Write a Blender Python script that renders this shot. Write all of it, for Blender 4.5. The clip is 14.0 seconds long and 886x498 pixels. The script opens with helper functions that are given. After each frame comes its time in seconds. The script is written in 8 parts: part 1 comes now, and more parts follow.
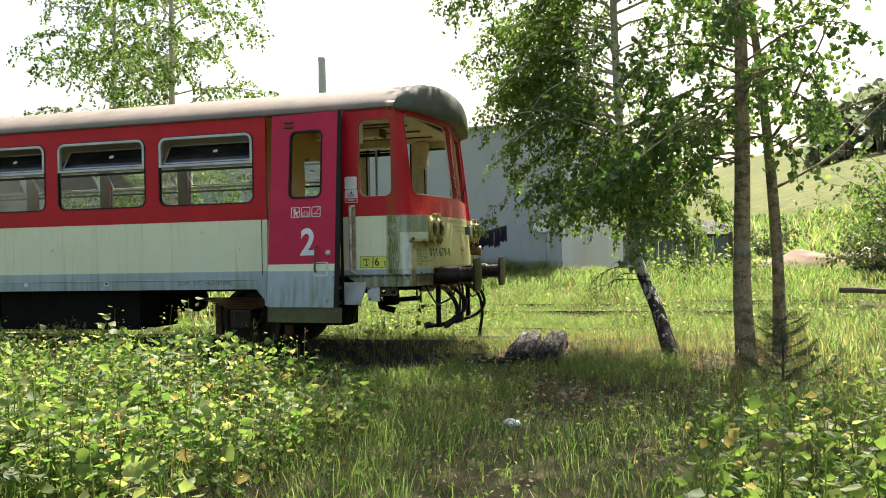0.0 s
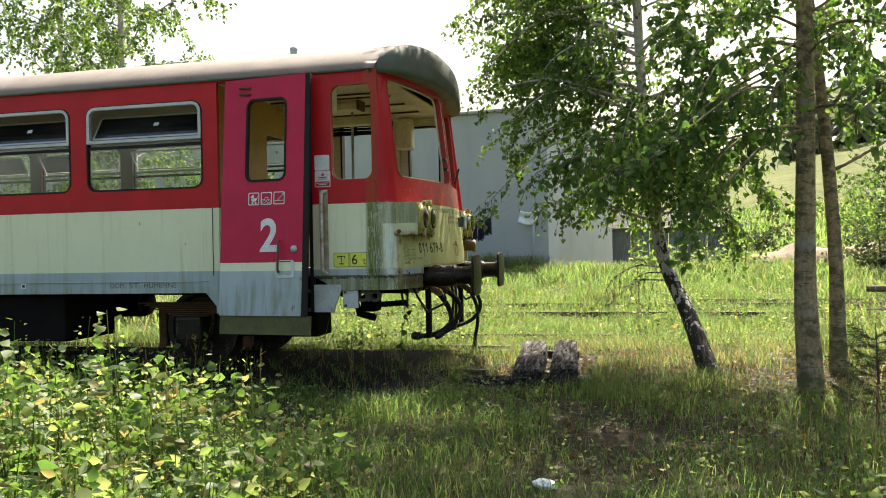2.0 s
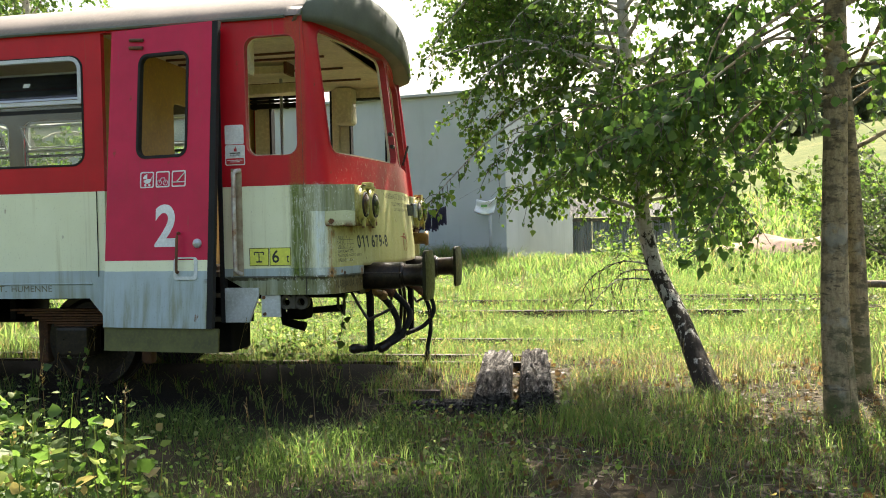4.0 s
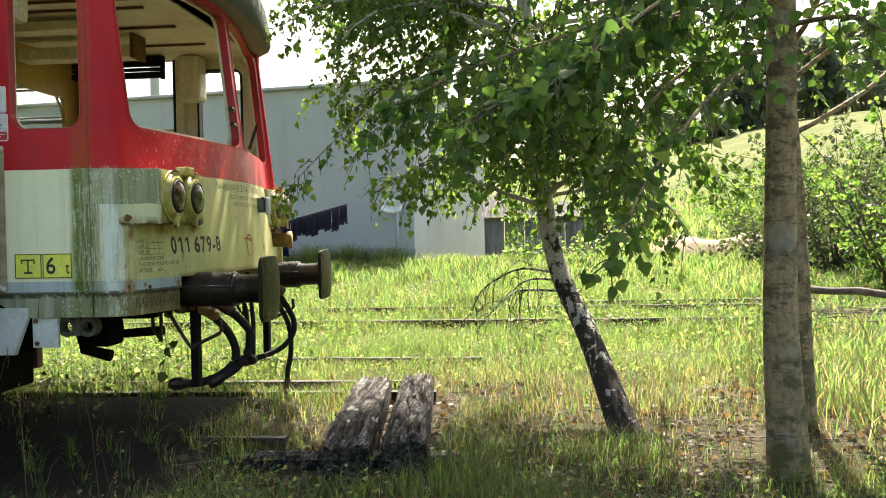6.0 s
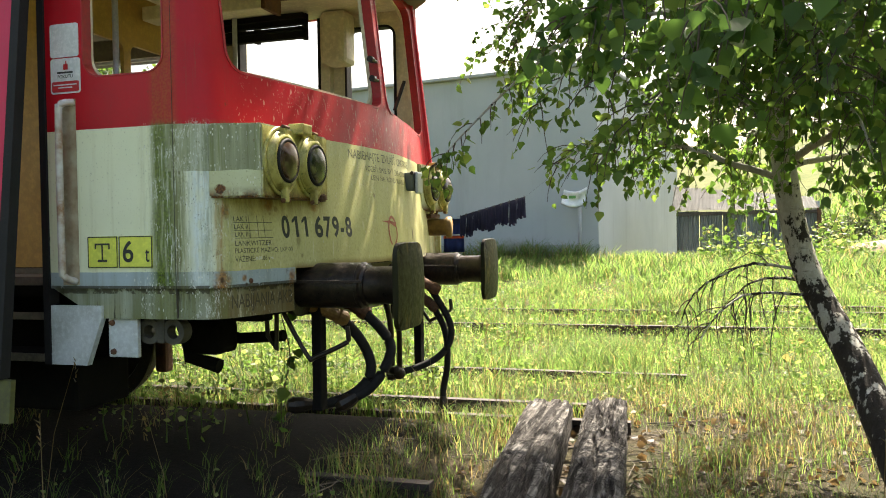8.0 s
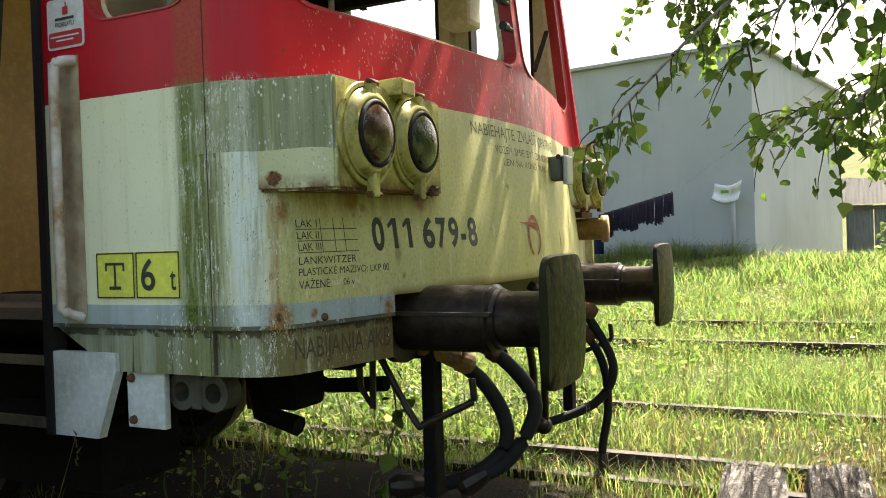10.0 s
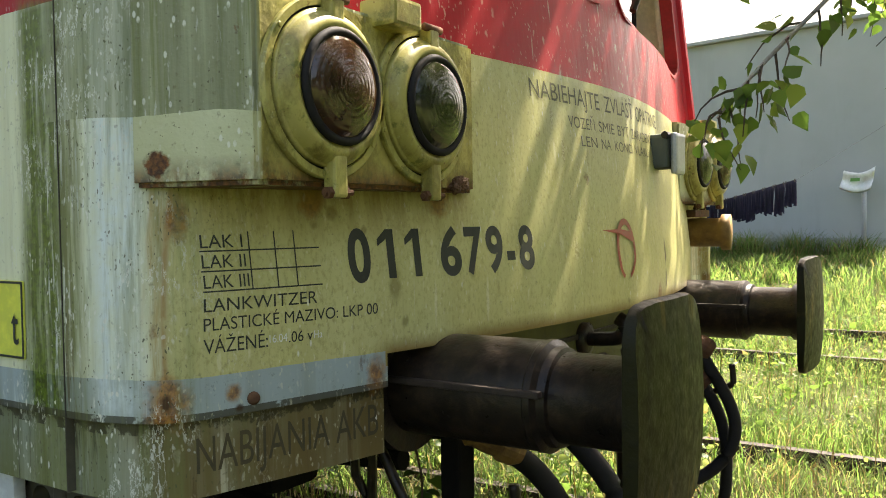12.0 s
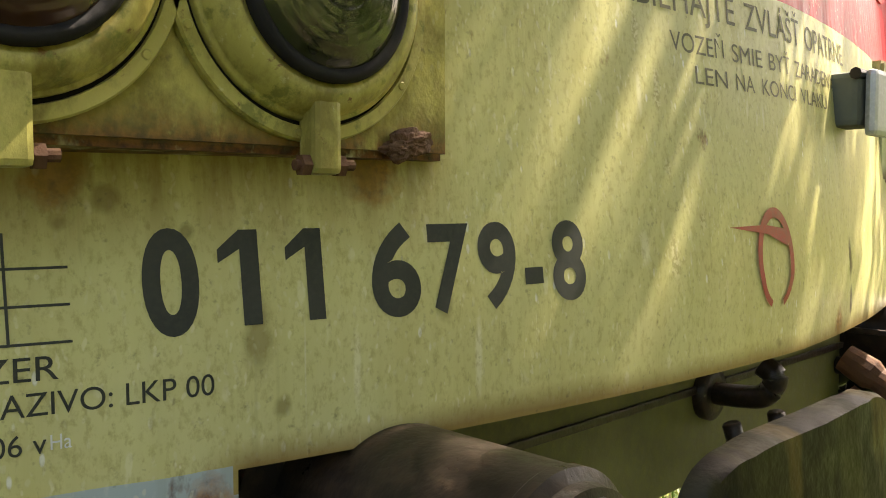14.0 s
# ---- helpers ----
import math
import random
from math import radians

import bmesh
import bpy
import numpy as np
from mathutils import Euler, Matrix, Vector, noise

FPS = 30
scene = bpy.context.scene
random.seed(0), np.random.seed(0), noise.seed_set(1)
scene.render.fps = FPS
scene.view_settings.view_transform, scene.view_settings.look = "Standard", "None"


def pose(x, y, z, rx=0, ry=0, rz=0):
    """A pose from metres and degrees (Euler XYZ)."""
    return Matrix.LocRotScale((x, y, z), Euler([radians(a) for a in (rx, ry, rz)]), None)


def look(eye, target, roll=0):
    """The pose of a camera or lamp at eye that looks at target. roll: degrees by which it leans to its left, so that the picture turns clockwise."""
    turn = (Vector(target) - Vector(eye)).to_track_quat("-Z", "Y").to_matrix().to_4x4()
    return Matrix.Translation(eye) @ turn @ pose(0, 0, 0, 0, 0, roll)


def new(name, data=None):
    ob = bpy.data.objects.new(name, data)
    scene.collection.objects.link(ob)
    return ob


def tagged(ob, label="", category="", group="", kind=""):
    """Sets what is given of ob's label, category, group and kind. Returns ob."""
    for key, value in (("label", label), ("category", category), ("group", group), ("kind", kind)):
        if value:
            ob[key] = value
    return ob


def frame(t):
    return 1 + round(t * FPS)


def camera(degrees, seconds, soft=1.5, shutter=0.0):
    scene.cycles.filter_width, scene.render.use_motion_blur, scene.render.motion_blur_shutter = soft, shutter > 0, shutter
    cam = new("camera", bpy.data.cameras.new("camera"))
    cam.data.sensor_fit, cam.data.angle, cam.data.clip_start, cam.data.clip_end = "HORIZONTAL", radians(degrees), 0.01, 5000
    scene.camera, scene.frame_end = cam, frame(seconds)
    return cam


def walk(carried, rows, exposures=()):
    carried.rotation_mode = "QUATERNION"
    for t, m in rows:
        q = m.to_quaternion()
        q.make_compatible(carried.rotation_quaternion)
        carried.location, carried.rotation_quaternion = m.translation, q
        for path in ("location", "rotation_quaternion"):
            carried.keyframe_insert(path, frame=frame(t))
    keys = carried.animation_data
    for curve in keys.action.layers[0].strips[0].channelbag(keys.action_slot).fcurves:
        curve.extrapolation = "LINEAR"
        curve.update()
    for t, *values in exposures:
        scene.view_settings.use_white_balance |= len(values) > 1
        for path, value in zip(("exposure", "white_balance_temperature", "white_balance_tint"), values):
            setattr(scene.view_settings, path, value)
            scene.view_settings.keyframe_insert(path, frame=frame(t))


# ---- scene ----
cam = camera(55.5, 14.0, 1.0)
PATH = [
    (0, (2.37, -10.678, 1.326), (1.831, -8.752, 1.334), -1.2),
    (0.5, (2.204, -10.327, 1.279), (1.669, -8.4, 1.287), -1.3),
    (1, (2.036, -9.871, 1.283), (1.52, -7.938, 1.289), -1.2),
    (1.5, (1.88, -9.467, 1.356), (1.387, -7.528, 1.348), -1.4),
    (2, (1.716, -9.011, 1.351), (1.238, -7.069, 1.342), -1.2),
    (2.2, (1.647, -8.865, 1.383), (1.182, -6.92, 1.367), -1.3),
    (4.3, (1.423, -7.251, 1.369), (1.1, -5.278, 1.332), -1.1),
    (4.5, (1.451, -7.094, 1.352), (1.176, -5.113, 1.316), -1.1),
    (5, (1.533, -6.686, 1.388), (1.324, -4.697, 1.345), -1.0),
    (5.5, (1.585, -6.319, 1.383), (1.392, -4.329, 1.341), -1.0),
    (6, (1.604, -5.954, 1.377), (1.418, -3.963, 1.337), -1.1),
    (6.5, (1.659, -5.633, 1.33), (1.412, -3.649, 1.299), -1.2),
    (7, (1.59, -5.266, 1.302), (1.216, -3.301, 1.272), -1.0),
    (7.5, (1.468, -4.935, 1.32), (0.986, -2.995, 1.279), -1.1),
    (8, (1.384, -4.549, 1.284), (0.778, -2.643, 1.249), -1.0),
    (8.5, (1.293, -4.214, 1.302), (0.541, -2.361, 1.265), -1.2),
    (9, (1.122, -3.879, 1.302), (0.289, -2.061, 1.267), -1.5),
    (9.2, (1.06, -3.764, 1.288), (0.22, -1.949, 1.264), -1.8),
    (11.3, (0.628, -2.685, 1.377), (-0.357, -0.945, 1.319), -0.8),
    (11.5, (0.588, -2.59, 1.383), (-0.406, -0.856, 1.32), -0.8),
    (12, (0.547, -2.346, 1.387), (-0.557, -0.68, 1.328), -0.9),
    (12.5, (0.491, -2.15, 1.394), (-0.753, -0.585, 1.335), -1.2),
    (13, (0.416, -1.96, 1.401), (-0.922, -0.475, 1.328), -1.1),
    (13.5, (0.374, -1.763, 1.387), (-1.021, -0.332, 1.307), -1.2),
    (14, (0.296, -1.489, 1.408), (-1.134, -0.096, 1.292), -0.1),
]
walk(cam, [(t, look(eye, target, roll)) for t, eye, target, roll in PATH],
     exposures=[(0, 1.60, 6900, 10), (2.2, 1.69, 6900, 10), (4.5, 2.04, 6900, 10), (9, 2.1, 7100, 11), (11.5, 2.1, 7200, 12), (12.5, 2.17, 7400, 14), (13.2, 2.34, 7550, 15), (14, 2.42, 7700, 16)])

# ---- world and sun ----
SUN_DIR = Vector((0.070, 0.58, 0.81)).normalized()
world = bpy.data.worlds.new("World")
scene.world = world
world.use_nodes = True
wn = world.node_tree.nodes
wl = world.node_tree.links
sky = wn.new("ShaderNodeTexSky")
sky.sky_type = "NISHITA"
sky.sun_disc = False
sky.sun_elevation = math.asin(SUN_DIR.z)
sky.sun_rotation = math.atan2(SUN_DIR.x, SUN_DIR.y)
sky.air_density = 1.3
sky.dust_density = 6.0
sky.ozone_density = 1.0
wn["Background"].inputs["Strength"].default_value = 0.095
wl.new(sky.outputs["Color"], wn["Background"].inputs["Color"])
sun_data = bpy.data.lights.new("sun", "SUN")
sun_data.energy = 5.0
sun_data.angle = radians(0.53)
sun_data.color = (1.0, 0.95, 0.86)
sun = new("sun", sun_data)
sun.matrix_world = look(SUN_DIR * 60, (0, 0, 0))
scene.view_settings.exposure = 1.55

# ---- materials ----
class Nodes:
    """Short hand for building a node material."""

    def __init__(self, name):
        self.mat = bpy.data.materials.new(name)
        self.mat.use_nodes = True
        self.t = self.mat.node_tree
        self.t.nodes.clear()
        self.out = self.t.nodes.new("ShaderNodeOutputMaterial")

    def n(self, kind, **kw):
        node = self.t.nodes.new(kind)
        for k, v in kw.items():
            if k == "op":
                node.operation = v
            elif k == "blend":
                node.blend_type = v
        return node

    def link(self, a, b):
        self.t.links.new(a, b)

    def pos(self):
        return self.n("ShaderNodeNewGeometry").outputs["Position"]

    def sep(self, v):
        s = self.n("ShaderNodeSeparateXYZ")
        self.link(v, s.inputs[0])
        return s.outputs

    def scale(self, v, sx, sy, sz):
        m = self.n("ShaderNodeMapping")
        m.inputs["Scale"].default_value = (sx, sy, sz)
        self.link(v, m.inputs["Vector"])
        return m.outputs[0]

    def noise(self, v, scale, detail=4, rough=0.55):
        k = self.n("ShaderNodeTexNoise")
        k.inputs["Scale"].default_value = scale
        k.inputs["Detail"].default_value = detail
        k.inputs["Roughness"].default_value = rough
        self.link(v, k.inputs["Vector"])
        return k.outputs["Fac"]

    def voronoi(self, v, scale):
        k = self.n("ShaderNodeTexVoronoi")
        k.inputs["Scale"].default_value = scale
        self.link(v, k.inputs["Vector"])
        return k.outputs["Distance"]

    def ramp(self, f, lo, hi, a=0.0, b=1.0):
        r = self.n("ShaderNodeMapRange")
        r.inputs["From Min"].default_value = lo
        r.inputs["From Max"].default_value = hi
        r.inputs["To Min"].default_value = a
        r.inputs["To Max"].default_value = b
        self.link(f, r.inputs["Value"])
        return r.outputs[0]

    def math(self, op, a, b=0.0):
        m = self.n("ShaderNodeMath", op=op)
        for i, v in enumerate((a, b)):
            if isinstance(v, (int, float)):
                m.inputs[i].default_value = v
            else:
                self.link(v, m.inputs[i])
        return m.outputs[0]

    def mix(self, f, a, b, blend="MIX"):
        m = self.n("ShaderNodeMixRGB", blend=blend)
        for i, v in enumerate((f, a, b)):
            if isinstance(v, (int, float)):
                m.inputs[i].default_value = v
            elif isinstance(v, tuple):
                m.inputs[i].default_value = (*v, 1)
            else:
                self.link(v, m.inputs[i])
        return m.outputs[0]

    def bump(self, h, strength=0.3, dist=0.01):
        b = self.n("ShaderNodeBump")
        b.inputs["Strength"].default_value = strength
        b.inputs["Distance"].default_value = dist
        self.link(h, b.inputs["Height"])
        return b.outputs[0]

    def finish(self, color, rough=0.6, metal=0.0, normal=None, spec=0.5):
        p = self.n("ShaderNodeBsdfPrincipled")
        for key, v in (("Base Color", color), ("Roughness", rough), ("Metallic", metal)):
            if isinstance(v, tuple):
                p.inputs[key].default_value = (*v, 1)
            elif isinstance(v, (int, float)):
                p.inputs[key].default_value = v
            else:
                self.link(v, p.inputs[key])
        p.inputs["Specular IOR Level"].default_value = spec
        if normal is not None:
            self.link(normal, p.inputs["Normal"])
        self.link(p.outputs[0], self.out.inputs[0])
        return self.mat


def worn(name, base, dark, light=None, rough=0.6, metal=0.0, grain=60, stain=4, bump=0.25, dist=0.004, spec=0.5):
    """A plain worn surface: grain and stains at two scales."""
    k = Nodes(name)
    p = k.pos()
    c = k.mix(k.ramp(k.noise(p, stain), 0.38, 0.68), base, dark)
    g = k.noise(p, grain, 5, 0.65)
    c = k.mix(k.ramp(g, 0.45, 0.75, 0, 0.55), c, light or tuple(min(1, v * 1.5) for v in base))
    return k.finish(c, k.ramp(g, 0.3, 0.7, max(0.05, rough - 0.12), min(1, rough + 0.12)), metal, k.bump(g, bump, dist), spec)


def carriage_paint(name, upper, red_from):
    """Faded carriage paint in bands: red above, cream, grey below; run-down dirt, algae by the end seam, chips and rust."""
    k = Nodes(name)
    p = k.pos()
    s = k.sep(p)
    x, y, z = s[0], s[1], s[2]
    streak = k.noise(k.scale(p, 16, 16, 0.7), 1.0, 6, 0.62)
    fine = k.noise(k.scale(p, 60, 60, 5), 1.0, 5, 0.6)
    blot = k.noise(p, 3.2, 5, 0.6)
    speck = k.noise(p, 95, 3, 0.6)
    red = k.mix(k.ramp(blot, 0.35, 0.7, 0, 0.75), upper, tuple(v * 0.72 for v in upper))
    red = k.mix(k.ramp(streak, 0.54, 0.78, 0, 0.22), red, (0.26, 0.045, 0.035))
    cream = k.mix(k.ramp(blot, 0.35, 0.7, 0, 0.6), (0.80, 0.83, 0.62), (0.72, 0.75, 0.53))
    cream = k.mix(k.ramp(streak, 0.56, 0.78, 0, 0.5), cream, (0.44, 0.41, 0.20))
    grey = k.mix(k.ramp(blot, 0.35, 0.7, 0, 0.7), (0.40, 0.49, 0.52), (0.31, 0.38, 0.39))
    grey = k.mix(k.ramp(streak, 0.52, 0.75, 0, 0.45), grey, (0.20, 0.19, 0.10))
    wob = k.math("MULTIPLY", k.math("SUBTRACT", k.noise(p, 9), 0.5), 0.006)
    zz = k.math("ADD", z, wob)
    split = k.math("SUBTRACT", 1.145, k.math("MULTIPLY", k.math("GREATER_THAN", y, -1.065), 0.03))
    c = k.mix(k.math("GREATER_THAN", zz, split), grey, cream)
    c = k.mix(k.math("GREATER_THAN", zz, red_from), c, red)
    # rain-washed ochre dirt on the end face, with green bounce light painted in
    front = k.ramp(k.math("ADD", x, wob), -0.566, -0.558)
    below = k.math("LESS_THAN", zz, red_from)
    face = k.math("MULTIPLY", front, k.math("MULTIPLY", below, k.math("GREATER_THAN", zz, split)))
    ochre = k.mix(k.ramp(streak, 0.36, 0.66), (0.62, 0.565, 0.19), (0.48, 0.41, 0.10))
    c = k.mix(k.math("MULTIPLY", face, k.ramp(blot, 0.2, 0.6, 0.70, 0.95)), c, ochre)
    # green growth running down by the seam of the corner
    d = k.math("ABSOLUTE", k.math("SUBTRACT", x, k.math("ADD", -0.800, k.math("MULTIPLY", k.math("SUBTRACT", streak, 0.5), 0.10))))
    alga = k.math("MULTIPLY", k.ramp(d, 0.038, 0.080, 1, 0), k.ramp(z, 1.755, 1.775, 1, 0.30))
    alga = k.math("MULTIPLY", alga, k.ramp(fine, 0.34, 0.52, 0.65, 1.0))
    c = k.mix(alga, c, k.mix(k.ramp(speck, 0.4, 0.6), (0.110, 0.170, 0.010), (0.045, 0.070, 0.007)))
    soot = k.math("MULTIPLY", k.ramp(k.math("ABSOLUTE", k.math("SUBTRACT", x, -0.730)), 0.010, 0.040, 1, 0), k.ramp(k.noise(k.scale(p, 90, 90, 6), 1.0, 4), 0.42, 0.56, 0.25, 0.95))
    c = k.mix(k.math("MULTIPLY", soot, below), c, (0.11, 0.10, 0.05))
    # olive tint over the corner: green light off the surroundings, painted in
    veil = k.math("MULTIPLY", k.math("MULTIPLY", k.ramp(x, -0.76, -0.70), k.ramp(x, -0.56, -0.50, 1, 0)), k.ramp(streak, 0.42, 0.66, 0.0, 0.38))
    c = k.mix(k.math("MULTIPLY", veil, below), c, (0.30, 0.31, 0.15))
    # chalky pale strip on the corner, with sky reflection painted into it
    chalk_sheen = k.math("MULTIPLY", k.math("MULTIPLY", k.ramp(x, -0.70, -0.655), k.ramp(x, -0.612, -0.580, 1, 0)), k.ramp(k.math("ADD", k.math("MULTIPLY", fine, 0.5), k.math("MULTIPLY", k.noise(p, 22, 6, 0.7), 0.5)), 0.38, 0.58, 0.25, 1.0))
    c = k.mix(k.math("MULTIPLY", k.math("MULTIPLY", chalk_sheen, below), k.ramp(z, 1.06, 1.10, 0.35, 1.0)), c, (0.72, 0.81, 0.81))
    scratch = k.math("MULTIPLY", k.ramp(k.noise(k.scale(p, 150, 150, 9), 1.0, 3, 0.5), 0.60, 0.66), k.ramp(k.noise(p, 6, 3), 0.42, 0.56))
    corner = k.math("MULTIPLY", k.ramp(x, -0.93, -0.86), k.ramp(x, -0.57, -0.55, 1, 0))
    c = k.mix(k.math("MULTIPLY", k.math("MULTIPLY", scratch, corner), k.math("MULTIPLY", below, 0.75)), c, (0.80, 0.84, 0.80))
    moss = k.math("MULTIPLY", k.ramp(k.noise(k.scale(p, 30, 30, 2.6), 1.0, 6, 0.7), 0.50, 0.64), k.ramp(k.noise(p, 3.6, 3), 0.40, 0.60))
    c = k.mix(k.math("MULTIPLY", k.math("MULTIPLY", moss, corner), k.math("MULTIPLY", below, 0.6)), c, (0.17, 0.20, 0.06))
    # rust-stained strip along the edge of the newer paint
    stain = k.math("MULTIPLY", k.ramp(k.math("ABSOLUTE", k.math("SUBTRACT", x, -0.574)), 0.022, 0.006), k.math("MULTIPLY", k.ramp(z, 1.46, 1.44), k.ramp(k.noise(k.scale(p, 70, 70, 7), 1.0, 5, 0.65), 0.40, 0.62, 0.1, 0.85)))
    c = k.mix(k.math("MULTIPLY", stain, k.math("GREATER_THAN", zz, 1.145)), c, (0.40, 0.27, 0.085))
    rim = k.math("MULTIPLY", k.ramp(k.math("ABSOLUTE", k.math("SUBTRACT", k.math("ADD", x, wob), -0.563)), 0.005, 0.001), k.math("MULTIPLY", k.ramp(z, 1.46, 1.44), k.ramp(k.noise(p, 22, 4), 0.40, 0.55, 0.1, 0.9)))
    c = k.mix(k.math("MULTIPLY", rim, k.math("GREATER_THAN", zz, 1.145)), c, (0.33, 0.15, 0.04))
    # streaked band between the lamp box and the seam
    bandz = k.math("MULTIPLY", k.math("MULTIPLY", below, k.math("GREATER_THAN", zz, 1.566)), k.math("MULTIPLY", k.ramp(x, -0.80, -0.765), k.ramp(x, -0.52, -0.50, 1, 0)))
    c = k.mix(k.math("MULTIPLY", bandz, 0.8), c, k.mix(k.ramp(k.noise(k.scale(p, 34, 34, 1.2), 1.0, 6, 0.65), 0.38, 0.64), (0.42, 0.44, 0.31), (0.13, 0.155, 0.055)))
    low = k.math("MULTIPLY", k.ramp(z, 1.15, 0.9, 0, 0.6), k.ramp(streak, 0.4, 0.65))
    c = k.mix(low, c, (0.19, 0.20, 0.075))
    skirt = k.math("MULTIPLY", k.math("LESS_THAN", z, 1.0755), k.math("MULTIPLY", k.ramp(x, -1.42, -1.36), k.ramp(blot, 0.3, 0.6, 0.55, 0.95)))
    c = k.mix(skirt, c, k.mix(k.ramp(streak, 0.40, 0.60), (0.36, 0.37, 0.24), (0.15, 0.16, 0.05)))
    c = k.mix(k.math("MULTIPLY", skirt, k.ramp(k.noise(k.scale(p, 40, 40, 3), 1.0, 5, 0.7), 0.56, 0.64)), c, (0.035, 0.03, 0.018))
    c = k.mix(k.math("MULTIPLY", skirt, k.math("MULTIPLY", k.ramp(x, -0.66, -0.54), k.ramp(streak, 0.34, 0.60, 0.7, 1.0))), c, (0.16, 0.115, 0.045))
    # yellow-green bounce light laid into the cream of end face and corner
    bounce_tint = k.math("MULTIPLY", k.math("MULTIPLY", below, k.math("GREATER_THAN", zz, 1.145)), k.ramp(k.math("ADD", x, wob), -0.566, -0.560, 0.10, 0.5))
    c = k.mix(bounce_tint, c, (0.56, 0.57, 0.30))
    # dark broken line: shadow under the band's overhanging edge, painted in
    lip = k.math("MULTIPLY", k.math("MULTIPLY", k.math("LESS_THAN", z, 1.087), k.math("GREATER_THAN", z, 1.052)), k.ramp(k.math("SUBTRACT", k.noise(p, 26, 5, 0.7), k.ramp(z, 1.078, 1.052, 0, 0.16)), 0.33, 0.40))
    c = k.mix(k.math("MULTIPLY", lip, k.ramp(x, -1.42, -1.36, 0, 0.85)), c, (0.045, 0.04, 0.022))
    # dark runs
    run = k.noise(k.scale(p, 34, 34, 0.9), 1.0, 4, 0.6)
    c = k.mix(k.ramp(run, 0.64, 0.80, 0, 0.45), c, (0.13, 0.12, 0.06))
    # chips down to the primer and rust
    chip = k.math("MULTIPLY", k.ramp(k.voronoi(k.scale(p, 1, 1, 0.40), 48), 0.15, 0.10), k.ramp(k.noise(p, 5.5), 0.50, 0.58))
    chip = k.math("MULTIPLY", chip, k.math("MULTIPLY", k.ramp(x, -1.05, -0.92), k.ramp(z, 1.75, 1.78, 1, 0.0)))
    warp = k.n("ShaderNodeVectorMath", op="ADD")
    wn3 = k.n("ShaderNodeTexNoise")
    wn3.inputs["Scale"].default_value = 45.0
    k.link(p, wn3.inputs["Vector"])
    k.link(k.scale(p, 1, 1, 0.5), warp.inputs[0])
    k.link(k.scale(wn3.outputs["Color"], 0.016, 0.016, 0.016), warp.inputs[1])
    drop = k.math("MULTIPLY", k.ramp(k.voronoi(k.scale(warp.outputs[0], 1, 1, 0.8), 100), 0.26, 0.17), k.ramp(k.noise(p, 12, 3), 0.46, 0.54))
    drop = k.math("MULTIPLY", drop, k.ramp(z, 1.75, 1.78, 1, 0.0))
    chip = k.math("MAXIMUM", chip, k.math("MULTIPLY", drop, k.math("MULTIPLY", k.ramp(x, -0.96, -0.90), k.ramp(x, -0.62, -0.50, 1, 0.15))))
    c = k.mix(k.math("MULTIPLY", chip, 0.85), c, (0.76, 0.77, 0.68))
    rust = k.math("MULTIPLY", k.ramp(k.noise(k.scale(p, 1, 1, 0.6), 8.5, 6, 0.65), 0.66, 0.72), 0.9)
    c = k.mix(rust, c, k.mix(k.ramp(speck, 0.4, 0.6), (0.21, 0.075, 0.022), (0.09, 0.035, 0.015)))
    # grease smudges, rust marks and pale runs that have a place of their own
    def spot(at, r, stretch=1.0, rough_edge=0.6):
        m = k.n("ShaderNodeMapping")
        m.inputs["Location"].default_value = (-at[0], -at[1], -at[2] / stretch)
        m.inputs["Scale"].default_value = (1, 1, 1 / stretch)
        k.link(p, m.inputs["Vector"])
        ln = k.n("ShaderNodeVectorMath", op="LENGTH")
        k.link(m.outputs[0], ln.inputs[0])
        dist = k.math("ADD", ln.outputs["Value"], k.math("MULTIPLY", k.math("SUBTRACT", k.noise(p, 38, 5, 0.65), 0.5), r * rough_edge * 2))
        return k.ramp(dist, r, r * 0.45)
    for at, r, st in (((-0.475, -1.172, 1.411), 0.016, 1.0), ((-0.481, -1.211, 1.388), 0.010, 1.0), ((-0.455, -1.102, 1.378), 0.009, 1.2), ((-0.432, -1.036, 1.271), 0.020, 2.2), ((-0.391, -0.814, 1.294), 0.014, 2.2), ((-0.428, -1.013, 1.197), 0.012, 1.2)):
        c = k.mix(k.math("MULTIPLY", spot(at, r, st), 0.6), c, (0.20, 0.155, 0.055))
    for at, r, st in (((-0.560, -1.477, 1.103), 0.044, 1.3), ((-0.60, -1.527, 1.085), 0.020, 1.0), ((-0.515, -1.379, 1.111), 0.018, 1.0), ((-0.455, -1.085, 1.105), 0.030, 1.6), ((-0.49, -1.205, 1.115), 0.018, 1.4), ((-0.556, -1.452, 1.40), 0.022, 2.0), ((-0.345, 0.235, 1.16), 0.030, 1.2), ((-0.42, -0.90, 1.44), 0.045, 1.0), ((-0.49, -1.21, 1.435), 0.035, 1.2)):
        f = spot(at, r, st)
        c = k.mix(k.math("MULTIPLY", f, 0.85), c, k.mix(k.ramp(speck, 0.38, 0.62), (0.42, 0.19, 0.035), (0.17, 0.065, 0.018)))
    for at, r, st in (((-0.563, -1.478, 1.106), 0.011, 1.6), ((-0.360, 0.318, 1.285), 0.015, 3.2), ((-0.360, 0.325, 1.20), 0.012, 3.0), ((-0.340, -0.08, 1.165), 0.020, 0.8), ((-0.512, -1.370, 1.086), 0.010, 0.8)):
        c = k.mix(k.math("MULTIPLY", spot(at, r, st), 0.9), c, (0.055, 0.026, 0.012))
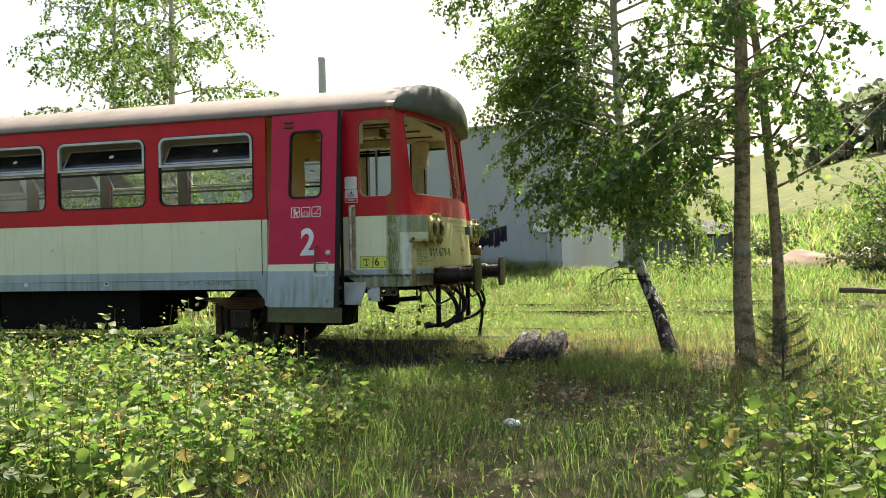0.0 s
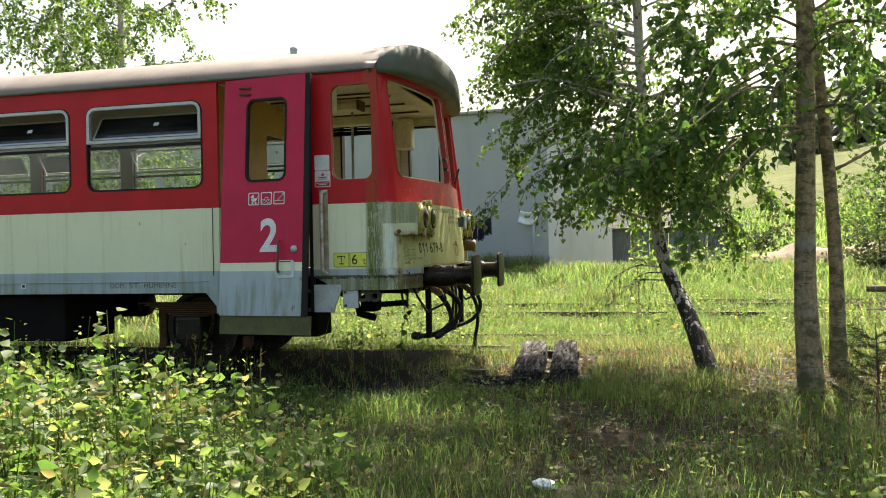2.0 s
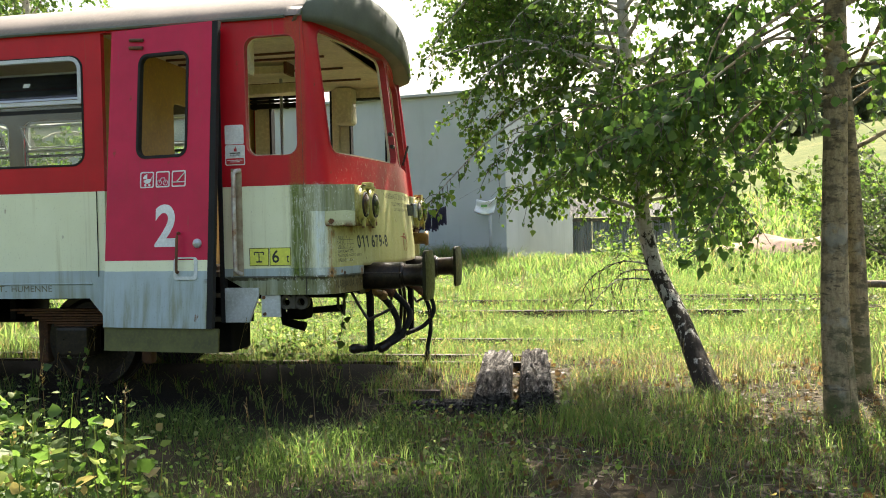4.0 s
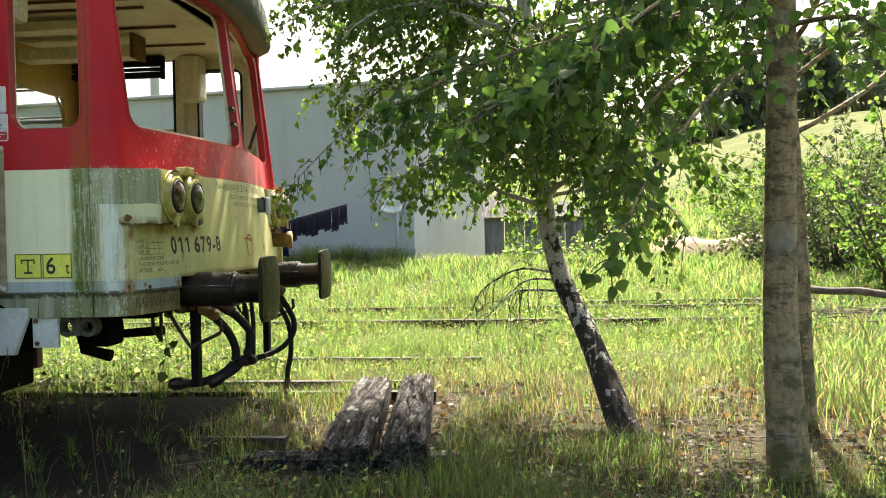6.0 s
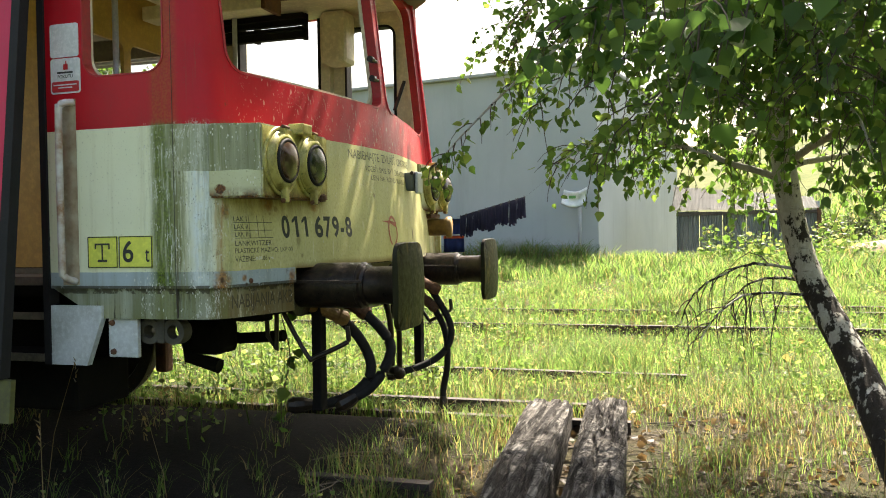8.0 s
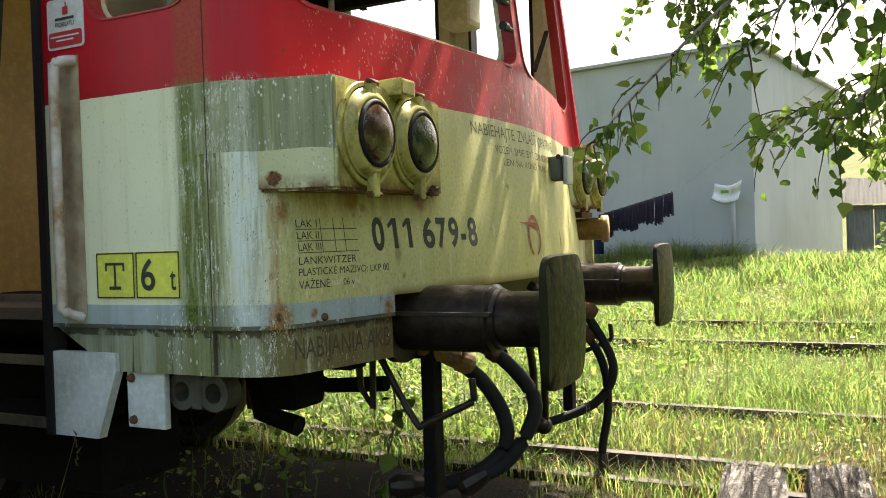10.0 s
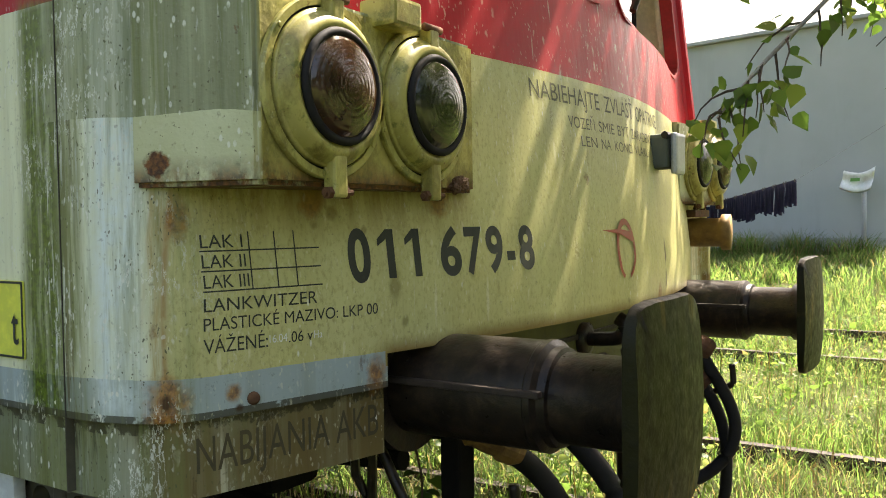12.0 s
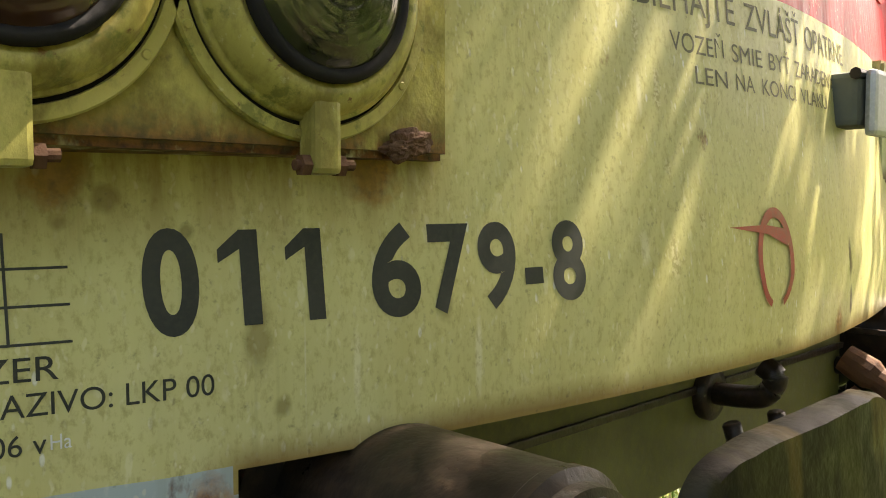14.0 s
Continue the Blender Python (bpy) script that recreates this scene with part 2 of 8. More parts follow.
    for at, r, st in (((-0.384, -0.767, 1.225), 0.007, 8.0), ((-0.411, -0.929, 1.225), 0.006, 9.0), ((-0.395, -0.62, 1.60), 0.006, 8.0), ((-0.40, -0.70, 1.62), 0.006, 6.0), ((-0.352, -0.46, 1.34), 0.012, 2.5), ((-0.373, -0.445, 1.57), 0.008, 6.0)):
        c = k.mix(k.math("MULTIPLY", spot(at, r, st, 0.5), 0.6), c, (0.74, 0.72, 0.50))
    grime = k.noise(k.scale(p, 1, 1, 0.6), 120, 6, 0.7)
    c = k.mix(k.math("MULTIPLY", face, k.ramp(grime, 0.50, 0.66, 0, 0.42)), c, (0.27, 0.22, 0.065))
    fleck = k.math("MULTIPLY", k.ramp(k.voronoi(k.scale(warp.outputs[0], 1, 1, 0.62), 38), 0.20, 0.13), k.ramp(k.noise(p, 9, 3), 0.44, 0.52))
    fine_fleck = k.math("MULTIPLY", k.ramp(k.voronoi(k.scale(warp.outputs[0], 1, 1, 0.8), 105), 0.24, 0.16), k.ramp(k.noise(p, 13, 3), 0.46, 0.54))
    fleck = k.math("MULTIPLY", k.math("MAXIMUM", fleck, fine_fleck), k.ramp(x, -0.575, -0.56))
    c = k.mix(k.math("MULTIPLY", fleck, 0.55), c, k.mix(0.35, (0.78, 0.76, 0.56), c))
    # rust washed down from the lamp box, the shadow under it painted in
    under = k.math("MULTIPLY", k.math("MULTIPLY", k.ramp(z, 1.345, 1.452), k.math("LESS_THAN", z, 1.456)), k.math("MULTIPLY", k.ramp(y, -1.47, -1.40), k.ramp(y, -0.86, -0.78, 1, 0)))
    c = k.mix(k.math("MULTIPLY", k.math("MULTIPLY", under, face), k.ramp(k.noise(k.scale(p, 26, 26, 2.2), 1.0, 5, 0.65), 0.36, 0.62, 0.12, 0.85)), c, (0.23, 0.135, 0.035))
    # paint lifted in scabs
    for at, r, st in (((-0.383, -0.443, 1.66), 0.010, 5.0), ((-0.371, -0.402, 1.575), 0.010, 5.5), ((-0.357, -0.393, 1.455), 0.012, 1.5), ((-0.343, -0.392, 1.33), 0.014, 3.6), ((-0.343, -0.312, 1.374), 0.012, 1.8)):
        scab = spot(at, r, st, 0.95)
        c = k.mix(k.math("MULTIPLY", scab, 0.42), c, k.mix(k.ramp(k.noise(p, 150, 3), 0.44, 0.56), (0.74, 0.70, 0.46), (0.24, 0.19, 0.07)))
    c = k.mix(k.math("MULTIPLY", k.math("MULTIPLY", face, k.ramp(y, -1.10, -1.05)), k.ramp(k.math("ADD", z, k.math("MULTIPLY", blot, -0.03)), 1.158, 1.128, 0, 0.85)), c, (0.22, 0.13, 0.04))
    # blistered paint on the rounded corner post
    post = k.math("MULTIPLY", k.math("MULTIPLY", k.ramp(x, -0.90, -0.84), k.ramp(x, -0.56, -0.50, 1, 0)), k.ramp(z, 1.76, 1.79, 1, 0))
    pits = k.math("MULTIPLY", k.ramp(k.voronoi(k.scale(warp.outputs[0], 1, 1, 0.9), 150), 0.22, 0.14), k.ramp(k.noise(p, 10, 4), 0.42, 0.52))
    c = k.mix(k.math("MULTIPLY", k.math("MULTIPLY", pits, post), 0.85), c, (0.085, 0.085, 0.045))
    crawl = k.math("MULTIPLY", k.ramp(k.math("ABSOLUTE", k.math("SUBTRACT", k.noise(k.scale(p, 1, 1, 0.35), 26, 5, 0.7), 0.5)), 0.014, 0.006), k.ramp(k.noise(p, 6, 3), 0.50, 0.58))
    c = k.mix(k.math("MULTIPLY", k.math("MULTIPLY", crawl, post), 0.75), c, (0.76, 0.77, 0.68))
    damp = k.ramp(k.noise(k.scale(p, 30, 30, 1.4), 1.0, 6, 0.68), 0.48, 0.62, 0, 0.55)
    c = k.mix(k.math("MULTIPLY", damp, post), c, (0.17, 0.20, 0.07))
    runs = k.math("MULTIPLY", k.ramp(k.noise(k.scale(p, 55, 55, 1.6), 1.0, 2, 0.4), 0.70, 0.73), k.math("MULTIPLY", front, k.ramp(k.noise(p, 4.2), 0.48, 0.56)))
    c = k.mix(k.math("MULTIPLY", runs, 0.55), c, (0.70, 0.69, 0.52))
    c = k.mix(k.ramp(speck, 0.62, 0.74, 0, 0.4), c, (0.10, 0.085, 0.05))
    h = k.math("ADD", k.math("MULTIPLY", fine, 0.5), k.math("ADD", k.math("MULTIPLY", chip, -0.8), k.math("MULTIPLY", blot, 1.5)))
    return k.finish(c, k.ramp(fine, 0.3, 0.7, 0.30, 0.52), 0, k.bump(h, 0.16, 0.006), 0.27)


RED = (0.52, 0.010, 0.020)
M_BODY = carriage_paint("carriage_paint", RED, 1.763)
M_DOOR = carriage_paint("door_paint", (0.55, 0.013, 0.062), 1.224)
M_ROOF = worn("roof_paint", (0.19, 0.155, 0.13), (0.12, 0.105, 0.085), (0.26, 0.22, 0.19), 0.8, 0, 35, 2.2)
M_NOSING = worn("worn_nosing", (0.20, 0.18, 0.13), (0.10, 0.09, 0.07), (0.32, 0.29, 0.22), 0.5, 0.3, 40, 9, 0.2)
M_INNER = worn("inner_cream", (0.66, 0.61, 0.44), (0.52, 0.47, 0.31), None, 0.55, 0, 30, 3, 0.1)
M_OCHRE = worn("inner_ochre", (0.46, 0.29, 0.075), (0.35, 0.21, 0.05), None, 0.5, 0, 30, 2, 0.1)
# saloon lining, much darker than the vestibule cream
M_SALOON = worn("saloon_dark_brown", (0.17, 0.145, 0.09), (0.11, 0.09, 0.055), None, 0.55, 0, 30, 2, 0.1)
M_RAIL = worn("old_rail", (0.036, 0.024, 0.018), (0.02, 0.015, 0.012), (0.10, 0.075, 0.055), 0.75, 0.1, 40, 7, 0.4, 0.005)
M_FLOOR_IN = worn("lino", (0.16, 0.14, 0.11), (0.10, 0.09, 0.07), None, 0.6)
M_RUBBER = worn("rubber", (0.016, 0.015, 0.016), (0.010, 0.010, 0.010), (0.032, 0.031, 0.03), 0.75, 0, 50, 5, 0.25, 0.004, 0.25)
M_ALU = worn("aluminium", (0.46, 0.48, 0.50), (0.34, 0.36, 0.38), None, 0.42, 0.45, 80, 6, 0.1)
M_STEEL = worn("oily_steel", (0.022, 0.016, 0.012), (0.008, 0.006, 0.005), (0.075, 0.046, 0.026), 0.38, 0.0, 34, 7, 0.45, 0.005, 0.34)
M_INKS = worn("worn_skirt_letters", (0.050, 0.043, 0.022), (0.080, 0.066, 0.032), (0.11, 0.09, 0.045), 0.6, 0, 120, 9, 0.05)
M_RUST = worn("rusty_steel", (0.135, 0.060, 0.030), (0.060, 0.033, 0.022), (0.26, 0.13, 0.062), 0.85, 0.1, 40, 7, 0.5, 0.006)
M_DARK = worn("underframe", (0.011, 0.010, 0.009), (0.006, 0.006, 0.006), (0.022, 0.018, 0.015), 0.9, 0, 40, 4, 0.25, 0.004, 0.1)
M_OLIVE = worn("olive_paint", (0.105, 0.108, 0.030), (0.055, 0.056, 0.018), None, 0.65, 0, 50, 5)
M_WHITE = worn("white_paint", (0.72, 0.74, 0.74), (0.56, 0.58, 0.58), None, 0.5, 0, 60, 6, 0.1)
M_SKIRTW = worn("patched_white", (0.56, 0.60, 0.60), (0.40, 0.43, 0.40), None, 0.55, 0, 50, 6, 0.15)
M_SKIRTG = worn("grimy_grey", (0.075, 0.070, 0.050), (0.025, 0.022, 0.016), None, 0.7, 0, 40, 9, 0.3)
M_YEL = worn("yellow_film", (0.72, 0.75, 0.10), (0.60, 0.63, 0.10), None, 0.45, 0, 60, 5, 0.05)
M_INK = worn("black_letters", (0.020, 0.026, 0.024), (0.035, 0.040, 0.034), (0.07, 0.07, 0.055), 0.6, 0, 120, 9, 0.05)
M_INKF = worn("faded_letters", (0.085, 0.082, 0.045), (0.15, 0.14, 0.075), (0.20, 0.18, 0.09), 0.6, 0, 120, 9, 0.05)
M_INKR = worn("red_emblem", (0.36, 0.058, 0.035), (0.30, 0.09, 0.04), None, 0.6, 0, 100, 9, 0.05)
M_STICKR = worn("red_film", (0.50, 0.03, 0.035), (0.44, 0.03, 0.03), None, 0.4, 0, 60, 5, 0.05)


def rim_mat():
    k = Nodes("lamp_rim_paint")
    p = k.pos()
    st = k.noise(k.scale(p, 1, 1, 0.6), 16, 6, 0.7)
    g = k.noise(p, 70, 5, 0.65)
    c = k.mix(k.ramp(k.noise(p, 5, 3), 0.4, 0.6), (0.49, 0.445, 0.145), (0.40, 0.365, 0.10))
    c = k.mix(k.ramp(st, 0.46, 0.62, 0, 0.8), c, (0.17, 0.14, 0.033))
    c = k.mix(k.ramp(k.noise(p, 26, 6, 0.7), 0.56, 0.64, 0, 0.75), c, (0.14, 0.16, 0.035))
    c = k.mix(k.ramp(k.noise(p, 34, 5, 0.7), 0.63, 0.69, 0, 0.9), c, (0.15, 0.065, 0.020))
    c = k.mix(k.ramp(g, 0.62, 0.72, 0, 0.5), c, (0.62, 0.60, 0.36))
    return k.finish(c, k.ramp(g, 0.3, 0.7, 0.28, 0.48), 0, k.bump(g, 0.25, 0.003), 0.45)


M_LAMPRIM = rim_mat()


def glass(name, tint, rough=0.04, mixin=0.12):
    k = Nodes(name)
    g = k.n("ShaderNodeBsdfGlossy")
    g.inputs["Roughness"].default_value = rough
    tr = k.n("ShaderNodeBsdfTransparent")
    tr.inputs["Color"].default_value = (*tint, 1)
    m = k.n("ShaderNodeMixShader")
    f = k.n("ShaderNodeFresnel")
    f.inputs["IOR"].default_value = 1.45
    k.link(k.math("ADD", f.outputs[0], mixin * 0.3), m.inputs[0])
    k.link(tr.outputs[0], m.inputs[1])
    k.link(g.outputs[0], m.inputs[2])
    d = k.n("ShaderNodeBsdfDiffuse")
    d.inputs["Color"].default_value = (0.45, 0.45, 0.38, 1)
    m2 = k.n("ShaderNodeMixShader")
    k.link(k.ramp(k.noise(k.pos(), 6), 0.4, 0.8, mixin * 0.2, mixin), m2.inputs[0])
    k.link(m.outputs[0], m2.inputs[1])
    k.link(d.outputs[0], m2.inputs[2])
    k.link(m2.outputs[0], k.out.inputs[0])
    return k.mat


M_GLASS = glass("window_glass", (0.93, 0.95, 0.93), 0.03, 0.012)
M_GLASSD = glass("dusty_vent_glass", (0.22, 0.23, 0.28), 0.08, 0.07)


def lens_mat(name, tint):
    k = Nodes(name)
    p = k.pos()
    c = k.mix(k.ramp(k.noise(p, 14), 0.4, 0.7), tint, tuple(v * 0.5 for v in tint))
    ring = k.n("ShaderNodeTexNoise")
    k.link(p, ring.inputs["Vector"])
    ring.inputs["Scale"].default_value = 60.0
    return k.finish(c, k.ramp(ring.outputs["Fac"], 0.3, 0.7, 0.05, 0.13), 0, k.bump(ring.outputs["Fac"], 0.04, 0.003), 0.75)


M_LENS = lens_mat("lamp_lens", (0.036, 0.040, 0.017))
M_LENSR = lens_mat("dark_red_lens", (0.050, 0.024, 0.013))


def leaf_mat(name, a, b, c, dry=0.0, through_share=0.45):
    """Leaves: each blade its own green, with light coming through."""
    k = Nodes(name)
    r = k.n("ShaderNodeNewGeometry").outputs["Random Per Island"]
    col = k.mix(k.ramp(r, 0.0, 0.55), a, b)
    col = k.mix(k.ramp(r, 0.62, 0.95), col, c)
    if dry:
        col = k.mix(k.math("MULTIPLY", k.math("LESS_THAN", k.math("FRACT", k.math("MULTIPLY", r, 37.0)), dry), 0.85), col, (0.22, 0.17, 0.08))
    blot = k.noise(k.pos(), 0.9, 3)
    col = k.mix(k.ramp(blot, 0.35, 0.7, 0, 0.35), col, tuple(v * 0.62 for v in a))
    p = k.n("ShaderNodeBsdfPrincipled")
    k.link(col, p.inputs["Base Color"])
    p.inputs["Roughness"].default_value = 0.5
    p.inputs["Specular IOR Level"].default_value = 0.35
    t = k.n("ShaderNodeBsdfTranslucent")
    k.link(k.mix(1.0, col, (2.10, 2.0, 1.45), "MULTIPLY"), t.inputs["Color"])
    m = k.n("ShaderNodeMixShader")
    m.inputs[0].default_value = through_share
    k.link(p.outputs[0], m.inputs[1])
    k.link(t.outputs[0], m.inputs[2])
    k.link(m.outputs[0], k.out.inputs[0])
    return k.mat


M_BIRCHLEAF = leaf_mat("birch_leaf", (0.044, 0.094, 0.022), (0.076, 0.142, 0.030), (0.145, 0.210, 0.050), 0.0, 0.55)
M_ASPENLEAF = leaf_mat("aspen_leaf", (0.042, 0.094, 0.024), (0.070, 0.136, 0.032), (0.130, 0.195, 0.048), 0.0, 0.55)
M_FARLEAF = leaf_mat("far_leaf", (0.026, 0.045, 0.016), (0.040, 0.062, 0.021), (0.06, 0.08, 0.03))
M_WEED = leaf_mat("weed_leaf", (0.050, 0.105, 0.024), (0.100, 0.165, 0.040), (0.235, 0.28, 0.110), 0.09, 0.55)
M_GRASS = leaf_mat("grass_blade", (0.045, 0.093, 0.023), (0.078, 0.136, 0.038), (0.142, 0.186, 0.070), 0.02, 0.74)
M_GRASSD = leaf_mat("grass_dry", (0.090, 0.081, 0.043), (0.138, 0.120, 0.071), (0.24, 0.21, 0.135), 0.40, 0.58)
M_SPRUCE = leaf_mat("spruce_needle", (0.020, 0.044, 0.016), (0.032, 0.064, 0.021), (0.058, 0.098, 0.030))


def bark(name, pale, mid, dark, birch):
    k = Nodes(name)
    p = k.pos()
    s = k.sep(p)
    rough = k.noise(k.scale(p, 1, 1, 0.45), 30, 8, 0.75)
    lent = k.noise(k.scale(p, 5, 5, 26), 1.0, 4, 0.7)
    patch = k.noise(k.scale(p, 1, 1, 1.6), 6, 5, 0.62)
    c = k.mix(k.ramp(rough, 0.35, 0.65), pale, mid)
    c = k.mix(k.ramp(lent, 0.60, 0.68, 0, 0.75), c, dark)
    if birch:
        low = k.ramp(s[2], 0.25, 1.7, 0.70, 0.40)
        plates = k.noise(k.scale(p, 1, 1, 0.55), 24, 6, 0.7)
        f = k.ramp(k.math("ADD", low, k.math("ADD", k.math("MULTIPLY", k.math("SUBTRACT", patch, 0.5), 0.7), k.math("MULTIPLY", k.math("SUBTRACT", plates, 0.5), 1.1))), 0.53, 0.58)
        c = k.mix(f, c, k.mix(k.ramp(rough, 0.4, 0.6), dark, tuple(v * 1.6 for v in dark)))
    else:
        c = k.mix(k.ramp(patch, 0.49, 0.58, 0, 0.7), c, tuple(v * 1.8 for v in dark))
        c = k.mix(k.ramp(k.noise(k.scale(p, 12, 12, 30), 1.0, 5, 0.7), 0.56, 0.64, 0, 0.75), c, dark)
        lich = k.noise(p, 11, 6, 0.7)
        c = k.mix(k.ramp(lich, 0.60, 0.66, 0, 0.7), c, (0.20, 0.185, 0.10))
        c = k.mix(k.ramp(k.noise(p, 5, 4), 0.60, 0.68, 0, 0.6), c, (0.30, 0.29, 0.25))
        moss = k.math("MULTIPLY", k.ramp(s[2], 0.9, 0.0), k.ramp(patch, 0.4, 0.6))
        c = k.mix(moss, c, (0.11, 0.12, 0.05))
    h = k.math("ADD", rough, k.math("MULTIPLY", lent, 0.6))
    return k.finish(c, 0.85, 0, k.bump(h, 0.9, 0.016), 0.2)


M_BIRCH = bark("birch_bark", (0.52, 0.50, 0.45), (0.34, 0.31, 0.26), (0.026, 0.021, 0.017), True)
M_ASPEN = bark("aspen_bark", (0.42, 0.33, 0.20), (0.20, 0.145, 0.085), (0.034, 0.028, 0.020), False)
M_TWIG = worn("twig_bark", (0.075, 0.055, 0.038), (0.045, 0.034, 0.026), (0.13, 0.10, 0.07), 0.85)


def ground_mat():
    k = Nodes("meadow_ground")
    p = k.pos()
    mid = k.noise(p, 2.2, 5, 0.6)
    fine = k.noise(p, 34, 6, 0.7)
    c = k.mix(k.ramp(mid, 0.38, 0.64), (0.030, 0.036, 0.015), (0.062, 0.047, 0.030))
    c = k.mix(k.ramp(fine, 0.45, 0.75, 0, 0.6), c, (0.12, 0.092, 0.062))
    c = k.mix(k.ramp(k.noise(p, 80, 4), 0.35, 0.5, 0.6, 0), c, (0.045, 0.04, 0.02))
    s = k.sep(p)
    # track bed: oily stones, with the carriage's shade put into the colour
    ballast_shade = k.math("MULTIPLY", k.ramp(k.math("ADD", k.math("ABSOLUTE", k.math("ADD", s[1], 0.65)), k.math("MULTIPLY", mid, 0.7)), 1.95, 1.35), k.ramp(s[0], 0.1, -0.5))
    c = k.mix(k.math("MULTIPLY", ballast_shade, 0.95), c, k.mix(k.ramp(fine, 0.5, 0.7), (0.012, 0.010, 0.008), (0.030, 0.024, 0.018)))
    far = k.math("MAXIMUM", k.ramp(s[1], 1.6, 3.2, 0, 0.85), k.math("MAXIMUM", k.ramp(s[1], -6.5, -9.5), k.math("MAXIMUM", k.ramp(s[0], 4.0, 7.0), k.ramp(s[0], -5.0, -9.0))))
    meadow = k.mix(k.ramp(k.noise(p, 0.10, 5), 0.35, 0.68), (0.085, 0.105, 0.030), (0.135, 0.135, 0.050))
    meadow = k.mix(k.ramp(k.noise(p, 0.9, 6, 0.7), 0.42, 0.66, 0, 0.85), meadow, (0.046, 0.064, 0.020))
    c = k.mix(far, c, meadow)
    return k.finish(c, 0.95, 0, k.bump(fine, 0.8, 0.03), 0.1)


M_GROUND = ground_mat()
M_DIRT = worn("reddish_dirt", (0.26, 0.175, 0.125), (0.18, 0.12, 0.085), (0.34, 0.25, 0.19), 0.95, 0, 14, 1.2, 0.8, 0.03)


def wall_mat():
    k = Nodes("grey_render")
    p = k.pos()
    st = k.noise(k.scale(p, 1.6, 1.6, 0.22), 1.0, 6, 0.65)
    bl = k.noise(p, 0.5, 5, 0.6)
    g = k.noise(p, 30, 4)
    c = k.mix(k.ramp(bl, 0.35, 0.7), (0.43, 0.465, 0.465), (0.37, 0.405, 0.405))
    c = k.mix(k.ramp(st, 0.52, 0.75, 0, 0.5), c, (0.30, 0.32, 0.31))
    return k.finish(c, 0.9, 0, k.bump(g, 0.12, 0.006), 0.2)


M_WALL = wall_mat()
M_FARCONC = worn("pale_concrete", (0.40, 0.44, 0.52), (0.34, 0.38, 0.46), None, 0.9, 0, 3, 0.4, 0.1)
M_PLINTH = worn("plinth_render", (0.34, 0.37, 0.37), (0.23, 0.25, 0.23), None, 0.9, 0, 20, 1.0)
M_SHEDROOF = worn("weathered_roof_sheet", (0.060, 0.063, 0.062), (0.045, 0.047, 0.044), (0.085, 0.087, 0.082), 0.8, 0, 25, 1.6)
M_SHEET = worn("galvanised_sheet", (0.40, 0.42, 0.425), (0.30, 0.31, 0.31), (0.48, 0.50, 0.51), 0.6, 0.1, 25, 1.6)


def timber_mat():
    k = Nodes("old_sleeper_timber")
    p = k.pos()
    grain = k.noise(k.scale(p, 60, 3.0, 60), 1.0, 7, 0.68)
    crack = k.noise(k.scale(p, 24, 1.3, 24), 1.0, 5, 0.6)
    jig = k.n("ShaderNodeTexNoise")
    jig.inputs["Scale"].default_value = 9.0
    k.link(p, jig.inputs["Vector"])
    add = k.n("ShaderNodeVectorMath", op="ADD")
    k.link(k.scale(p, 20, 26, 20), add.inputs[0])
    k.link(k.scale(jig.outputs["Color"], 2.2, 2.2, 2.2), add.inputs[1])
    v = k.n("ShaderNodeTexVoronoi")
    v.feature = "DISTANCE_TO_EDGE"
    v.inputs["Scale"].default_value = 1.0
    k.link(add.outputs[0], v.inputs["Vector"])
    check = k.math("MULTIPLY", k.ramp(v.outputs["Distance"], 0.10, 0.03), k.ramp(k.noise(p, 5, 3), 0.40, 0.55))
    # weathered pale patches only on upward faces: top light put into the colour
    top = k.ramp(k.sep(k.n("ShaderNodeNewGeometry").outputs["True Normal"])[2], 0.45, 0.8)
    bleached_lit = k.ramp(k.noise(k.scale(p, 1, 0.6, 1), 6, 5, 0.65), 0.42, 0.58)
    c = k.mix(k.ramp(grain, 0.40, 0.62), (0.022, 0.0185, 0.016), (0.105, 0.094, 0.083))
    c = k.mix(k.math("MULTIPLY", k.math("MULTIPLY", bleached_lit, top), k.ramp(grain, 0.42, 0.60, 0.15, 0.85)), c, (0.27, 0.255, 0.235))
    c = k.mix(k.ramp(crack, 0.50, 0.57, 0, 0.9), c, (0.014, 0.011, 0.009))
    c = k.mix(k.math("MULTIPLY", check, 0.9), c, (0.014, 0.011, 0.009))
    h = k.math("SUBTRACT", grain, k.math("ADD", k.math("MULTIPLY", k.ramp(crack, 0.5, 0.6), 1.2), check))
    return k.finish(c, 0.88, 0, k.bump(h, 0.9, 0.02), 0.2)


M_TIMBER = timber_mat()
M_CLOTH = worn("navy_cloth", (0.016, 0.016, 0.040), (0.010, 0.010, 0.024), (0.05, 0.045, 0.085), 0.95, 0, 60, 6)
M_CLOTHB = worn("blue_cloth", (0.025, 0.045, 0.16), (0.02, 0.03, 0.10), None, 0.95, 0, 60, 6)
M_CLOTHO = worn("orange_stripe", (0.62, 0.10, 0.03), (0.5, 0.08, 0.03), None, 0.9)
M_BAG = worn("white_plastic", (0.80, 0.82, 0.80), (0.66, 0.68, 0.66), None, 0.35, 0, 20, 6, 0.2)
M_BAGG = worn("green_print", (0.10, 0.30, 0.07), (0.08, 0.24, 0.06), None, 0.4)
M_LOG = worn("grey_log", (0.115, 0.092, 0.070), (0.05, 0.040, 0.031), (0.24, 0.21, 0.165), 0.9, 0, 35, 5, 0.6, 0.01)

